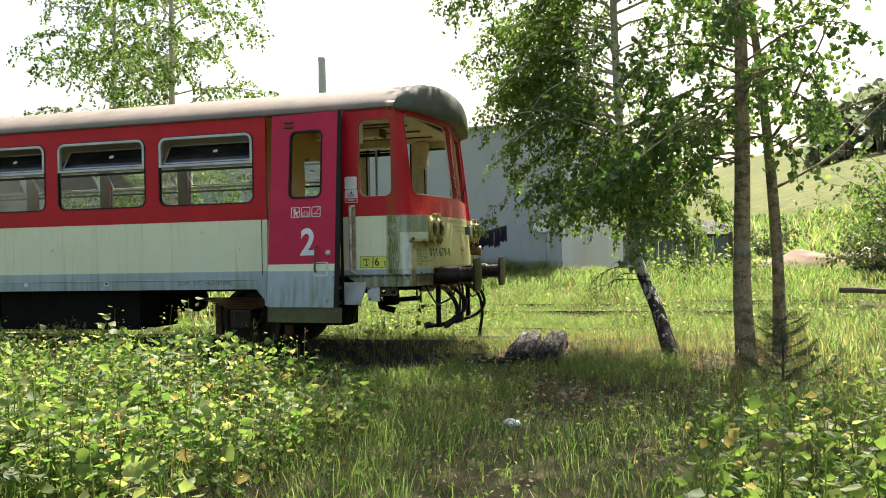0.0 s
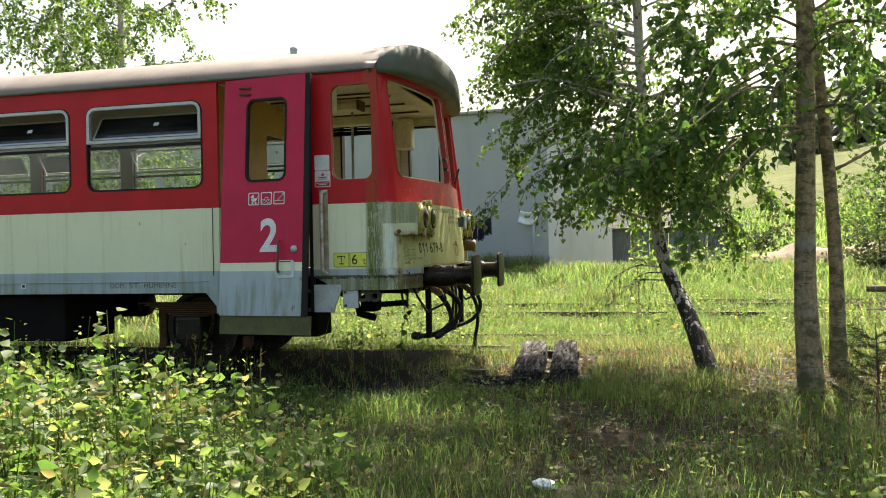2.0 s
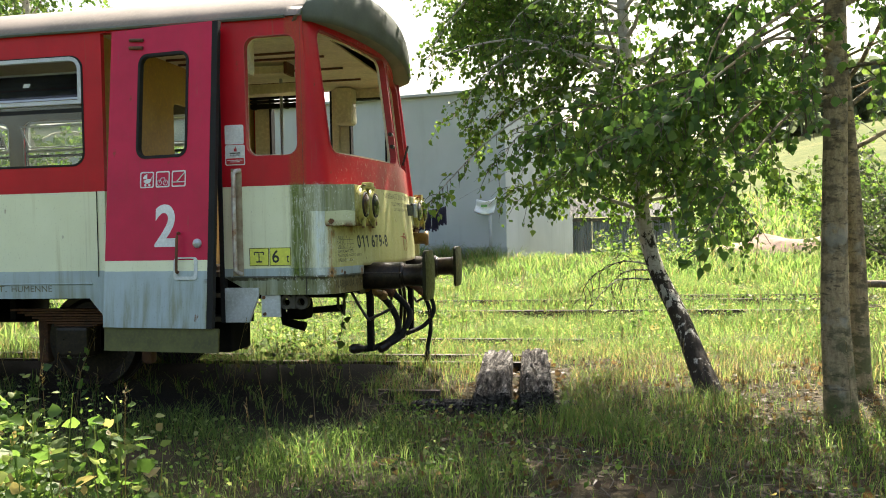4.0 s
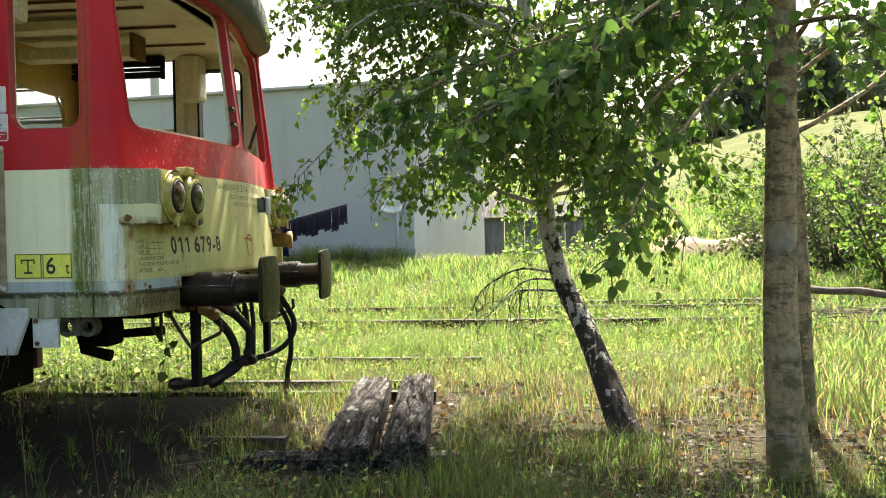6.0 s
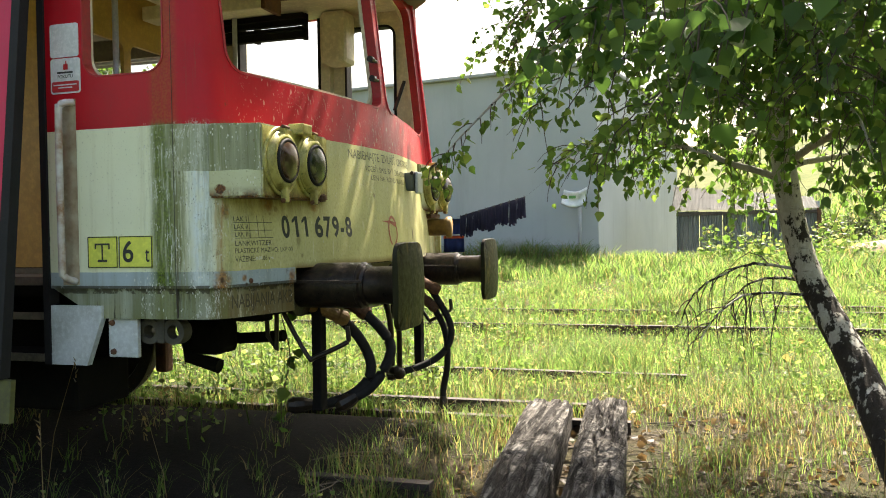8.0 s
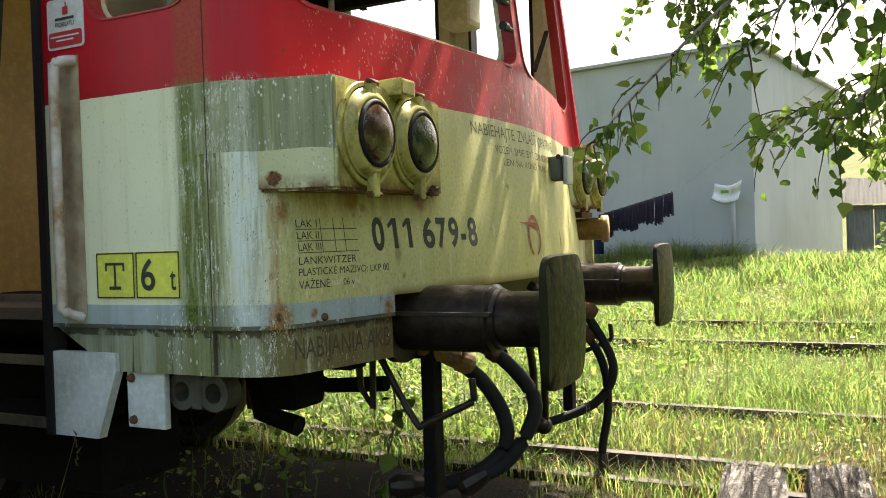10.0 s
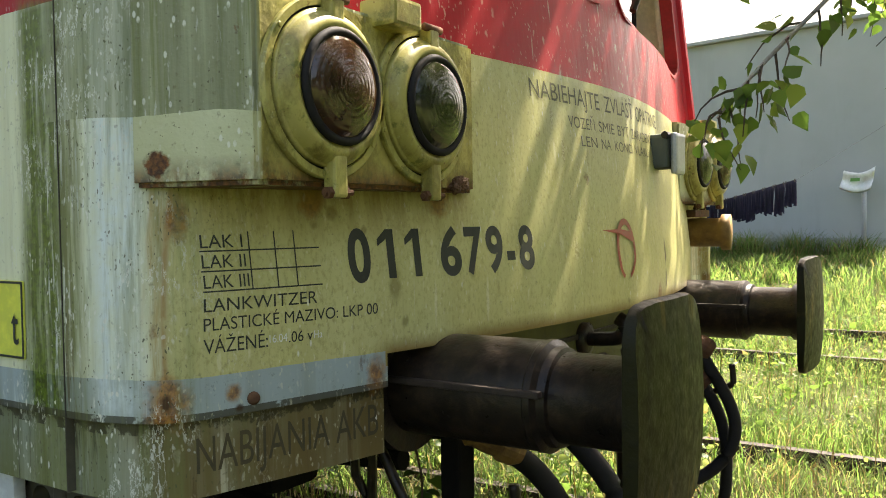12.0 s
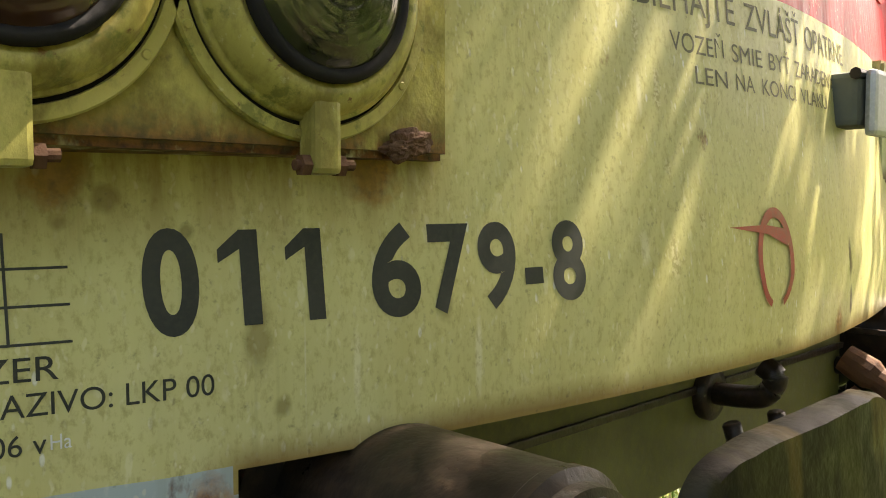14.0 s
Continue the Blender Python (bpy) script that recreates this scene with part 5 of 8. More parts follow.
def build_lamps(sy):
    """Pair of lamps in a painted box on the corner of the end."""
    bm = nb()
    xf = -0.384 if sy < 0 else -0.47
    ins = [(-0.60, -1.505), (xf - 0.002, -1.437), (xf, -0.815), (-0.55, -0.815), (-0.66, -1.30)]
    top = [bm.verts.new((x, -y if sy > 0 else y, 1.762)) for x, y in ins]
    bot = [bm.verts.new((x, -y if sy > 0 else y, 1.452)) for x, y in ins]
    bm.faces.new(top)
    bm.faces.new(bot[::-1])
    for i in range(5):
        j = (i + 1) % 5
        bm.faces.new((bot[i], bot[j], top[j], top[i]))
    bmesh.ops.recalc_face_normals(bm, faces=bm.faces)
    bmesh.ops.bevel(bm, geom=bm.edges[:], offset=0.008, segments=2, affect="EDGES")
    lampbox = part("lamp_box", bm, M_LAMPBOX, carriage, "welded sheet lamp box, chalky green above")
    for y, lens in ((1.288, M_LENSR), (1.010, M_LENS)):
        c = (xf + 0.001, sy * y, 1.612)
        lamp = new("lamp")
        lamp.parent = carriage
        bm = nb()
        lathe(bm, [(0.1485, 0.0), (0.1485, 0.008), (0.1465, 0.0105), (0.1345, 0.0105), (0.1334, 0.003)], c, (1, 0, 0), 72)
        part("flange", bm, M_LAMPRIM, lamp)
        bm = nb()
        lathe(bm, [(0.1298, 0.001), (0.1298, 0.0125), (0.1280, 0.0150), (0.1255, 0.0148), (0.1243, 0.0170), (0.1200, 0.0275), (0.110, 0.0355), (0.1005, 0.0385), (0.0985, 0.0365), (0.092, 0.034)], c, (1, 0, 0), 72)
        part("rim", bm, M_LAMPRIM, lamp, smooth=True)
        # near-black ring in the groove between flange and rim
        bm = nb()
        lathe(bm, [(0.1345, 0.0), (0.1340, 0.0060), (0.1292, 0.0060), (0.1288, 0.0)], c, (1, 0, 0), 48)
        part("gap_ring", bm, M_DARK, lamp)
        bm = nb()
        pipe(bm, [(c[0] + 0.028, c[1] - 0.027, c[2] + 0.146), (c[0] + 0.028, c[1] + 0.027, c[2] + 0.146)], 0.0075, 10)
        part("hinge_pin", bm, M_RUST, lamp, smooth=True)
        bm = nb()
        lathe(bm, [(0.093, 0.031), (0.096, 0.041), (0.090, 0.047), (0.082, 0.044), (0.080, 0.03)], c, (1, 0, 0), 40)
        part("rubber_ring", bm, M_RUBBER, lamp, smooth=True)
        bm = nb()
        prof = []
        for i in range(85):
            r = 0.083 * (1 - i / 84)
            prof.append((r, 0.034 + 0.030 * math.sqrt(max(0, 1 - (r / 0.087) ** 2)) + 0.00016 * math.sin(r * 620) * min(1.0, r / 0.02)))
        prof[-1] = (0, prof[-1][1])
        lathe(bm, prof, c, (1, 0, 0), 56)
        part("lens", bm, lens, lamp, smooth=True)
        for dz in (1, -1):
            part("clamp", box(nb(), c[0] + 0.006, c[0] + 0.034, c[1] - 0.016, c[1] + 0.016, c[2] + (0.100 if dz > 0 else -0.180), c[2] + (0.150 if dz > 0 else -0.10), 0.006), M_LAMPRIM, lamp)
        bm = nb()
        pipe(bm, [(c[0] + 0.019, c[1] - 0.029, c[2] - 0.171), (c[0] + 0.024, c[1] + 0.036, c[2] - 0.170)], 0.0055, 10)
        for dy in (-0.024, 0.017):
            pipe(bm, [(c[0] + 0.020, c[1] + dy, c[2] - 0.171), (c[0] + 0.021, c[1] + dy + 0.009, c[2] - 0.171)], 0.0108, 6)
        part("clamp_bolt", bm, M_RUST, lamp)
        for i in range(6):
            a = 2 * math.pi * i / 6 + 0.4
            bm = nb()
            lathe(bm, [(0.0046, 0.0095), (0.0046, 0.0112), (0.0036, 0.0122), (0, 0.0124)], (c[0], c[1] + 0.1405 * math.cos(a), c[2] + 0.1405 * math.sin(a)), (1, 0, 0), 12)
            part("rim_screw", bm, M_LAMPRIM, lamp)
    if sy < 0:
        # crumpled rust at the plate's lower corner
        bm = nb()
        bmesh.ops.create_icosphere(bm, subdivisions=5, radius=1.0)
        for v in bm.verts:
            q = v.co.copy()
            k = 1 + 0.45 * noise.noise(q * 1.7) + 0.16 * noise.noise(q * 4.5) + 0.05 * noise.noise(q * 12.0)
            v.co = Vector((xf + 0.003 + 0.013 * q.x * k, -0.884 + 0.030 * q.y * k, 1.468 + 0.016 * q.z * k + 0.006 * q.y))
        part("rust_crust", bm, M_RUST, lampbox, "thick flaking rust")
    part("lamp_bracket", box(nb(), xf - 0.03, xf + 0.05, sy * 1.115 - 0.043, sy * 1.115 + 0.043, 1.738, 1.790, 0.008), M_LAMPRIM, carriage)


def lampbox_mat():
    k = Nodes("lamp_box_paint")
    p = k.pos()
    s = k.sep(p)
    st = k.noise(k.scale(p, 28, 28, 1.2), 1.0, 6, 0.62)
    bl = k.noise(p, 7, 5, 0.6)
    fine = k.noise(p, 90, 4)
    c = k.mix(k.ramp(bl, 0.35, 0.7), (0.60, 0.62, 0.39), (0.50, 0.51, 0.29))
    up = k.math("GREATER_THAN", k.math("ADD", s[2], k.math("MULTIPLY", k.math("SUBTRACT", bl, 0.5), 0.02)), 1.565)
    c = k.mix(k.math("MULTIPLY", up, 0.75), c, k.mix(k.ramp(st, 0.35, 0.65), (0.32, 0.34, 0.21), (0.075, 0.090, 0.034)))
    c = k.mix(k.math("MULTIPLY", up, k.ramp(k.noise(k.scale(p, 45, 45, 2.0), 1.0, 5, 0.65), 0.52, 0.66, 0, 0.8)), c, (0.16, 0.19, 0.055))
    c = k.mix(k.math("MULTIPLY", up, k.ramp(k.noise(k.scale(p, 60, 60, 9), 1.0, 5, 0.7), 0.62, 0.68, 0, 0.8)), c, (0.58, 0.60, 0.52))
    c = k.mix(k.ramp(k.noise(p, 120, 3, 0.6), 0.66, 0.72, 0, 0.9), c, (0.075, 0.06, 0.03))
    front = k.ramp(s[0], -0.392, -0.386)
    c = k.mix(front, c, k.mix(k.ramp(st, 0.35, 0.65), (0.58, 0.52, 0.17), (0.44, 0.39, 0.10)))
    c = k.mix(k.math("MULTIPLY", front, k.ramp(k.noise(k.scale(p, 1, 1, 0.7), 15, 6, 0.7), 0.44, 0.60, 0, 0.75)), c, (0.17, 0.145, 0.035))
    edge = k.math("MULTIPLY", k.ramp(s[2], 1.500, 1.456), k.ramp(k.noise(k.scale(p, 1, 1, 0.6), 18, 5, 0.7), 0.32, 0.48))
    rust = k.math("MAXIMUM", k.ramp(k.noise(p, 13, 6, 0.65), 0.66, 0.70), edge)
    hole = k.n("ShaderNodeVectorMath", op="DISTANCE")
    k.link(p, hole.inputs[0])
    hole.inputs[1].default_value = (-0.555, -1.490, 1.487)
    rust = k.math("MAXIMUM", rust, k.ramp(k.math("ADD", hole.outputs["Value"], k.math("MULTIPLY", k.math("SUBTRACT", k.noise(p, 60, 4), 0.5), 0.03)), 0.026, 0.018))
    c = k.mix(rust, c, k.mix(k.ramp(fine, 0.4, 0.6), (0.20, 0.08, 0.022), (0.06, 0.025, 0.012)))
    c = k.mix(k.math("MULTIPLY", k.ramp(k.voronoi(k.scale(p, 1, 1, 0.55), 75), 0.26, 0.19), k.math("MULTIPLY", k.math("MULTIPLY", k.ramp(front, 0.0, 1.0, 1.0, 0.12), k.math("SUBTRACT", 1.0, rust)), k.ramp(k.noise(p, 14), 0.48, 0.55, 0, 0.85))), c, (0.74, 0.75, 0.64))
    c = k.mix(k.ramp(fine, 0.62, 0.74, 0, 0.5), c, (0.12, 0.10, 0.05))
    return k.finish(c, 0.6, 0, k.bump(k.math("ADD", fine, bl), 0.25, 0.006), 0.35)


M_LAMPBOX = lampbox_mat()
build_lamps(-1)
build_lamps(1)


def build_end_fittings():
    # coupling socket on the end wall
    s = s_of_y(0.34)
    c = end_at(s, 1.610)
    bm = nb()
    box(bm, c.x - 0.02, c.x + 0.055, c.y - 0.05, c.y + 0.05, c.z - 0.055, c.z + 0.055, 0.012)
    sock = part("cable_socket", bm, M_VISOR, carriage, "grey cable socket with a hinged lid")
    bm = nb()
    box(bm, c.x + 0.058, c.x + 0.082, c.y - 0.03, c.y + 0.065, c.z - 0.075, c.z + 0.06, 0.012)
    part("lid", bm, M_ALU, sock)
    bm = nb()
    pipe(bm, [(c.x + 0.05, c.y - 0.055, c.z + 0.05), (c.x + 0.05, c.y + 0.055, c.z + 0.05)], 0.012, 8)
    part("hinge", bm, M_STEEL, sock)
    # electric socket hung on the far corner
    bm = nb()
    lathe(bm, [(0, -0.02), (0.055, -0.02), (0.06, 0.0), (0.06, 0.12), (0.075, 0.125), (0.075, 0.16), (0, 0.165)], (-0.55, 1.22, 1.335), (1, 0.15, 0), 20)
    es = part("round_socket", bm, M_RUSTY_YEL, carriage, "ochre painted round socket", True)
    bm = nb()
    box(bm, -0.60, -0.50, 1.12, 1.32, 1.40, 1.43, 0.005)
    pipe(bm, [(-0.52, 1.18, 1.43), (-0.50, 1.18, 1.48)], 0.012, 6)
    pipe(bm, [(-0.52, 1.28, 1.43), (-0.50, 1.28, 1.48)], 0.012, 6)
    part("socket_bracket", bm, M_RUST, es)
    bm = nb()
    q = end_at(s_of_y(-1.345), 1.098)
    lathe(bm, [(0.012, -0.002), (0.011, 0.004), (0.006, 0.006), (0.0, 0.007)], q, (0.95, -0.3, 0), 14)
    part("bolt_head", bm, M_RUST, carriage, smooth=True)
    # buffers
    for y in (-0.875, 0.875):
        buf = new("buffer")
        buf.parent = carriage
        buf["label"] = "oily black buffer with a flattened plate"
        dx = 0.085 if y < 0 else 0.02
        buf.location = (dx, 0, 0)
        o = (-0.62, y, 1.05)
        bm = nb()
        lathe(bm, [(0.0, 0.0), (0.150, 0.0), (0.150, 0.03), (0.108, 0.035), (0.108, 0.345), (0.1085, 0.346), (0.1098, 0.348), (0.1098, 0.362), (0.104, 0.366), (0.098, 0.370), (0.096, 0.386), (0.085, 0.390)], o, (1, 0, 0), 72)
        casing = part("casing", bm, M_STEEL, buf, smooth=True)
        casing.data.set_sharp_from_angle(angle=math.radians(25))
        for s in (-1, 1):
            part("casing_ledge", box(nb(), -0.585, -0.235, y + s * 0.108 - 0.009, y + s * 0.108 + 0.009, 1.066, 1.080, 0.003), M_RAIL, buf, "rusty ledge along the casing")
        bm = nb()
        lathe(bm, [(0.088, 0.38), (0.088, 0.52), (0.10, 0.53), (0.10, 0.56)], o, (1, 0, 0), 24)
        part("plunger", bm, M_STEEL, buf, smooth=True)
        bm = nb()
        n = 96
        rim = []
        for j in range(n):
            a = 2 * math.pi * j / n
            yy = 0.180 * math.copysign(abs(math.cos(a)) ** 0.32, math.cos(a))
            zz = 0.200 * math.copysign(abs(math.sin(a)) ** 0.32, math.sin(a))
            chip = 1 + 0.014 * noise.noise(Vector((yy * 14, zz * 14, y * 3))) + 0.006 * noise.noise(Vector((yy * 60, zz * 60, y)))
            rim.append((yy * chip, zz * chip))
        def plate(scale, x):
            return [bm.verts.new((x - 0.012 - 0.55 * (scale * math.hypot(a, b)) ** 2 * 0.6, y + a * scale, 1.05 + b * scale)) for a, b in rim]
        back = [bm.verts.new((-0.050, y + a, 1.05 + b)) for a, b in rim]
        f0 = [bm.verts.new((-0.036, y + a, 1.05 + b)) for a, b in rim]
        loops = [back, f0] + [plate(sc, 0.0) for sc in (0.985, 0.7, 0.4, 0.15)]
        for u, w in zip(loops, loops[1:]):
            for j in range(n):
                bm.faces.new((u[j], u[(j + 1) % n], w[(j + 1) % n], w[j]))
        bm.faces.new(back[::-1])
        bm.faces.new(loops[-1])
        bmesh.ops.recalc_face_normals(bm, faces=bm.faces)
        plate_ob = part("plate", bm, M_PLATE, buf, "worn oily buffer plate", True)
        plate_ob.data.set_sharp_from_angle(angle=math.radians(50))
    # buffer beam and what hangs below
    part("buffer_beam", box(nb(), -0.62, -0.53, -1.10, 1.10, 0.925, 1.125, 0.01), M_DARK, carriage)
    part("beam_face", box(nb(), -0.53, -0.515, -0.70, 0.70, 0.86, 1.12, 0.004), M_OLIVE, carriage)
    part("beam_seam", box(nb(), -0.515, -0.506, -0.70, 0.70, 1.035, 1.050, 0.003), M_STEEL, carriage)
    # draw hook and screw coupling
    bm = nb()
    pipe(bm, smooth_pts([(-0.54, 0.02, 1.03), (-0.44, 0.02, 1.035), (-0.395, 0.02, 1.045), (-0.375, 0.02, 1.08), (-0.40, 0.02, 1.10)], 6), 0.022, 14)
    lathe(bm, [(0.052, 0.0), (0.052, 0.018), (0.03, 0.024), (0.0, 0.024)], (-0.516, 0.02, 1.03), (1, 0, 0), 24)
    part("draw_hook", bm, M_STEEL, carriage, smooth=True)
    for pts in ([(-0.42, -0.06, 1.0), (-0.40, 0.02, 0.78), (-0.47, 0.22, 0.50)], [(-0.40, 0.08, 1.0), (-0.40, 0.16, 0.74), (-0.45, 0.30, 0.47)]):
        bm = nb()
        pipe(bm, smooth_pts(pts, 5), 0.017, 8)
        part("coupling_link", bm, M_STEEL, carriage, smooth=True)
    bm = nb()
    pipe(bm, [(-0.54, 0.34, 0.44), (-0.44, 0.24, 0.46)], 0.026, 10)
    lathe(bm, [(0.0, -0.05), (0.034, -0.04), (0.040, 0.0), (0.034, 0.05), (0.0, 0.06)], (-0.50, 0.42, 0.41), (0.3, -1, 0.1), 14)
    part("coupling_screw", bm, M_STEEL, carriage, smooth=True)
    # brake hoses with their cocks and coupling heads
    runs = (([(-0.56, -0.76, 0.92), (-0.45, -0.72, 0.91), (-0.37, -0.58, 0.80), (-0.31, -0.52, 0.66), (-0.31, -0.52, 0.55), (-0.39, -0.56, 0.465), (-0.50, -0.62, 0.425), (-0.60, -0.70, 0.43)], 0.027, M_RUSTY_YEL),
            ([(-0.56, -0.42, 0.96), (-0.44, -0.44, 0.92), (-0.30, -0.46, 0.83), (-0.215, -0.46, 0.72), (-0.225, -0.48, 0.62), (-0.30, -0.52, 0.50), (-0.40, -0.57, 0.44)], 0.027, M_RUST),
            ([(-0.58, 0.68, 1.00), (-0.42, 0.69, 0.97), (-0.33, 0.70, 0.86), (-0.245, 0.70, 0.70), (-0.25, 0.70, 0.58), (-0.32, 0.68, 0.485), (-0.42, 0.63, 0.43), (-0.55, 0.54, 0.39)], 0.022, M_RUST),
            ([(-0.58, 0.72, 0.92), (-0.43, 0.72, 0.86), (-0.33, 0.73, 0.74), (-0.285, 0.74, 0.60), (-0.285, 0.75, 0.42), (-0.32, 0.77, 0.26), (-0.325, 0.77, 0.17)], 0.021, M_RUST))
    for pts, r, cm in runs:
        bm = nb()
        pipe(bm, smooth_pts(pts, 7), r, 10)
        hose = part("brake_hose", bm, M_RUBBER, carriage, "black rubber brake hose", True)
        bm = nb()
        o = Vector(pts[1])
        lathe(bm, [(0, -0.09), (0.036, -0.09), (0.040, -0.02), (0.031, 0.0), (0.034, 0.03), (0.034, 0.06), (0.040, 0.065), (0.040, 0.10), (0.029, 0.12)], o, Vector(pts[2]) - Vector(pts[0]), 14)
        part("cock", bm, cm, hose)
        bm = nb()
        e, f = Vector(pts[-1]), (Vector(pts[-1]) - Vector(pts[-2])).normalized()
        pipe(bm, [e - f * 0.04, e, e + f * 0.05, e + f * 0.08], r, 10, [r * 1.05, r * 1.5, r * 1.6, r * 1.0])
        part("coupling_head", bm, M_STEEL, hose)
    # uncoupling grips: bent round bars under the corner
    for s in (-1, 1):
        bm = nb()
        pipe(bm, smooth_pts([(-0.60, s * 0.90, 0.93), (-0.52, s * 0.90, 0.79), (-0.455, s * 0.90, 0.695), (-0.44, s * 0.89, 0.70), (-0.34, s * 0.86, 0.745), (-0.285, s * 0.84, 0.775), (-0.28, s * 0.84, 0.80), (-0.285, s * 0.84, 0.85)], 4), 0.012, 8)
        part("shunter_grip", bm, M_STEEL, carriage, smooth=True)
        bm = nb()
        pipe(bm, [(-0.745, s * 0.80, 0.93), (-0.738, s * 0.80, 0.79), (-0.69, s * 0.80, 0.72), (-0.685, s * 0.80, 0.93)], 0.012, 8)
        part("pipe_loop", bm, M_STEEL, carriage)
    for y in (-0.75, 0.75):
        part("rail_guard", box(nb(), -0.505, -0.455, y - 0.035, y + 0.035, 0.42, 0.95, 0.008), M_DARK, carriage)


def plate_mat():
    k = Nodes("buffer_plate")
    p = k.pos()
    band = k.noise(k.scale(p, 2, 14, 1.6), 1.0, 5, 0.6)
    g = k.noise(p, 40, 5, 0.65)
    c = k.mix(k.ramp(band, 0.46, 0.57), (0.003, 0.0027, 0.0022), (0.016, 0.0155, 0.0045))
    c = k.mix(k.ramp(k.noise(k.scale(p, 2, 10, 2.5), 1.0, 4, 0.6), 0.58, 0.68), c, (0.115, 0.080, 0.022))
    c = k.mix(k.ramp(g, 0.56, 0.70, 0, 0.35), c, (0.011, 0.009, 0.007))
    return k.finish(c, k.ramp(g, 0.3, 0.7, 0.34, 0.60), 0, k.bump(k.math("ADD", g, k.math("MULTIPLY", k.noise(p, 15, 4, 0.6), 1.5)), 0.35, 0.005), 0.16)


M_PLATE = plate_mat()
M_RUSTY_YEL = worn("ochre_paint", (0.30, 0.17, 0.045), (0.13, 0.065, 0.025), (0.42, 0.27, 0.09), 0.6, 0, 40, 9, 0.3)
build_end_fittings()


def build_underframe():
    for s in (-1, 1):
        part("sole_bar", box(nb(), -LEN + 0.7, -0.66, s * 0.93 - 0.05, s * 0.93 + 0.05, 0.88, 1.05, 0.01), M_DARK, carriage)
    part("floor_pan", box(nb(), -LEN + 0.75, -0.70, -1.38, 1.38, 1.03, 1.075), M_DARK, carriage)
    for x in (-2.985, -10.985):
        ws = new("wheelset")
        ws.parent = carriage
        bm = nb()
        pipe(bm, [(x, -1.08, 0.52), (x, 1.08, 0.52)], 0.075, 14)
        part("axle", bm, M_STEEL, ws, smooth=True)
        for s in (-1, 1):
            bm = nb()
            lathe(bm, [(0, -0.07), (0.12, -0.08), (0.12, -0.05), (0.33, -0.03), (0.36, -0.065), (0.42, -0.065), (0.425, 0.045), (0.45, 0.05), (0.45, 0.075), (0.35, 0.06), (0.33, 0.03), (0.12, 0.05), (0, 0.05)], (x, s * 0.755, 0.52), (0, -s, 0), 40)
            part("wheel", bm, M_STEEL, ws)
            part("axle_box", box(nb(), x - 0.15, x + 0.15, s * 1.02 - 0.11, s * 1.02 + 0.11, 0.40, 0.66, 0.03), M_STEEL, ws)
            bm = nb()
            for i in range(7):
                L = 0.62 - 0.07 * i
                box(bm, x - L, x + L, s * 1.02 - 0.045, s * 1.02 + 0.045, 0.79 - 0.022 * i, 0.806 - 0.022 * i, 0.003)
            part("leaf_spring", bm, M_RUST, ws)
            for d in (-1, 1):
                part("spring_hanger", box(nb(), x + d * 0.62 - 0.03, x + d * 0.62 + 0.03, s * 0.98 - 0.05, s * 0.98 + 0.05, 0.70, 0.92, 0.01), M_DARK, ws)
            for d in (-1, 1):
                part("brake_shoe", box(nb(), x + d * 0.50 - 0.05, x + d * 0.50 + 0.05, s * 0.755 - 0.05, s * 0.755 + 0.05, 0.30, 0.72, 0.03), M_RUST, carriage)
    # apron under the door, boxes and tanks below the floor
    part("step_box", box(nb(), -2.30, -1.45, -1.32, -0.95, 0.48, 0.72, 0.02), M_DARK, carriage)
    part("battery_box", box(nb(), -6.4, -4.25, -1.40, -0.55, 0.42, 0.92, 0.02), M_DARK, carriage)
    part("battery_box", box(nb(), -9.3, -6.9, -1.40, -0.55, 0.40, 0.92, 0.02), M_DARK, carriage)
    bm = nb()
    lathe(bm, [(0, -0.7), (0.16, -0.68), (0.19, -0.6), (0.19, 0.6), (0.16, 0.68), (0, 0.7)], (-5.4, 0.85, 0.68), (1, 0, 0), 18)
    part("air_tank", bm, M_DARK, carriage, smooth=True)
    # plate, grey box and jack bracket behind the corner skirt
    plate = part("blank_plate", box(nb(), -1.118, -0.968, -1.505, -1.48, 0.775, 0.943, 0.006), M_SKIRTW, carriage, "off-white blank plate with two bolts")
    for x, z in ((-1.095, 0.925), (-1.09, 0.80)):
        bm = nb()
        lathe(bm, [(0, -0.012), (0.012, -0.01), (0.014, 0)], (x, -1.506, z), (0, 1, 0), 8)
        part("bolt", bm, M_RUST, plate)
    bm = nb()
    box(bm, -0.895, -0.855, -1.475, -1.40, 0.835, 0.944, 0.008)
    for x in (-0.935, -0.815):
        lathe(bm, [(0.030, 0.0), (0.055, 0.0), (0.055, 0.06), (0.030, 0.06), (0.030, 0.0)], (x, -1.47, 0.885), (0, 1, 0), 20)
    part("jack_bracket", bm, M_SKIRTG, carriage, "grimy grey jacking eye under the corner")
    bm = nb()
    pipe(bm, [(-1.6, -0.4, 0.86), (-1.05, -0.55, 0.74), (-0.78, -0.55, 0.76)], 0.03, 8)
    pipe(bm, [(-1.3, -0.75, 0.92), (-1.22, -0.75, 0.66), (-1.05, -0.75, 0.62)], 0.04, 8)
    part("brake_rigging", bm, M_DARK, carriage)
    part("brake_cylinder", box(nb(), -1.20, -1.02, -0.80, -0.60, 0.68, 0.86, 0.04), M_DARK, carriage)


build_underframe()


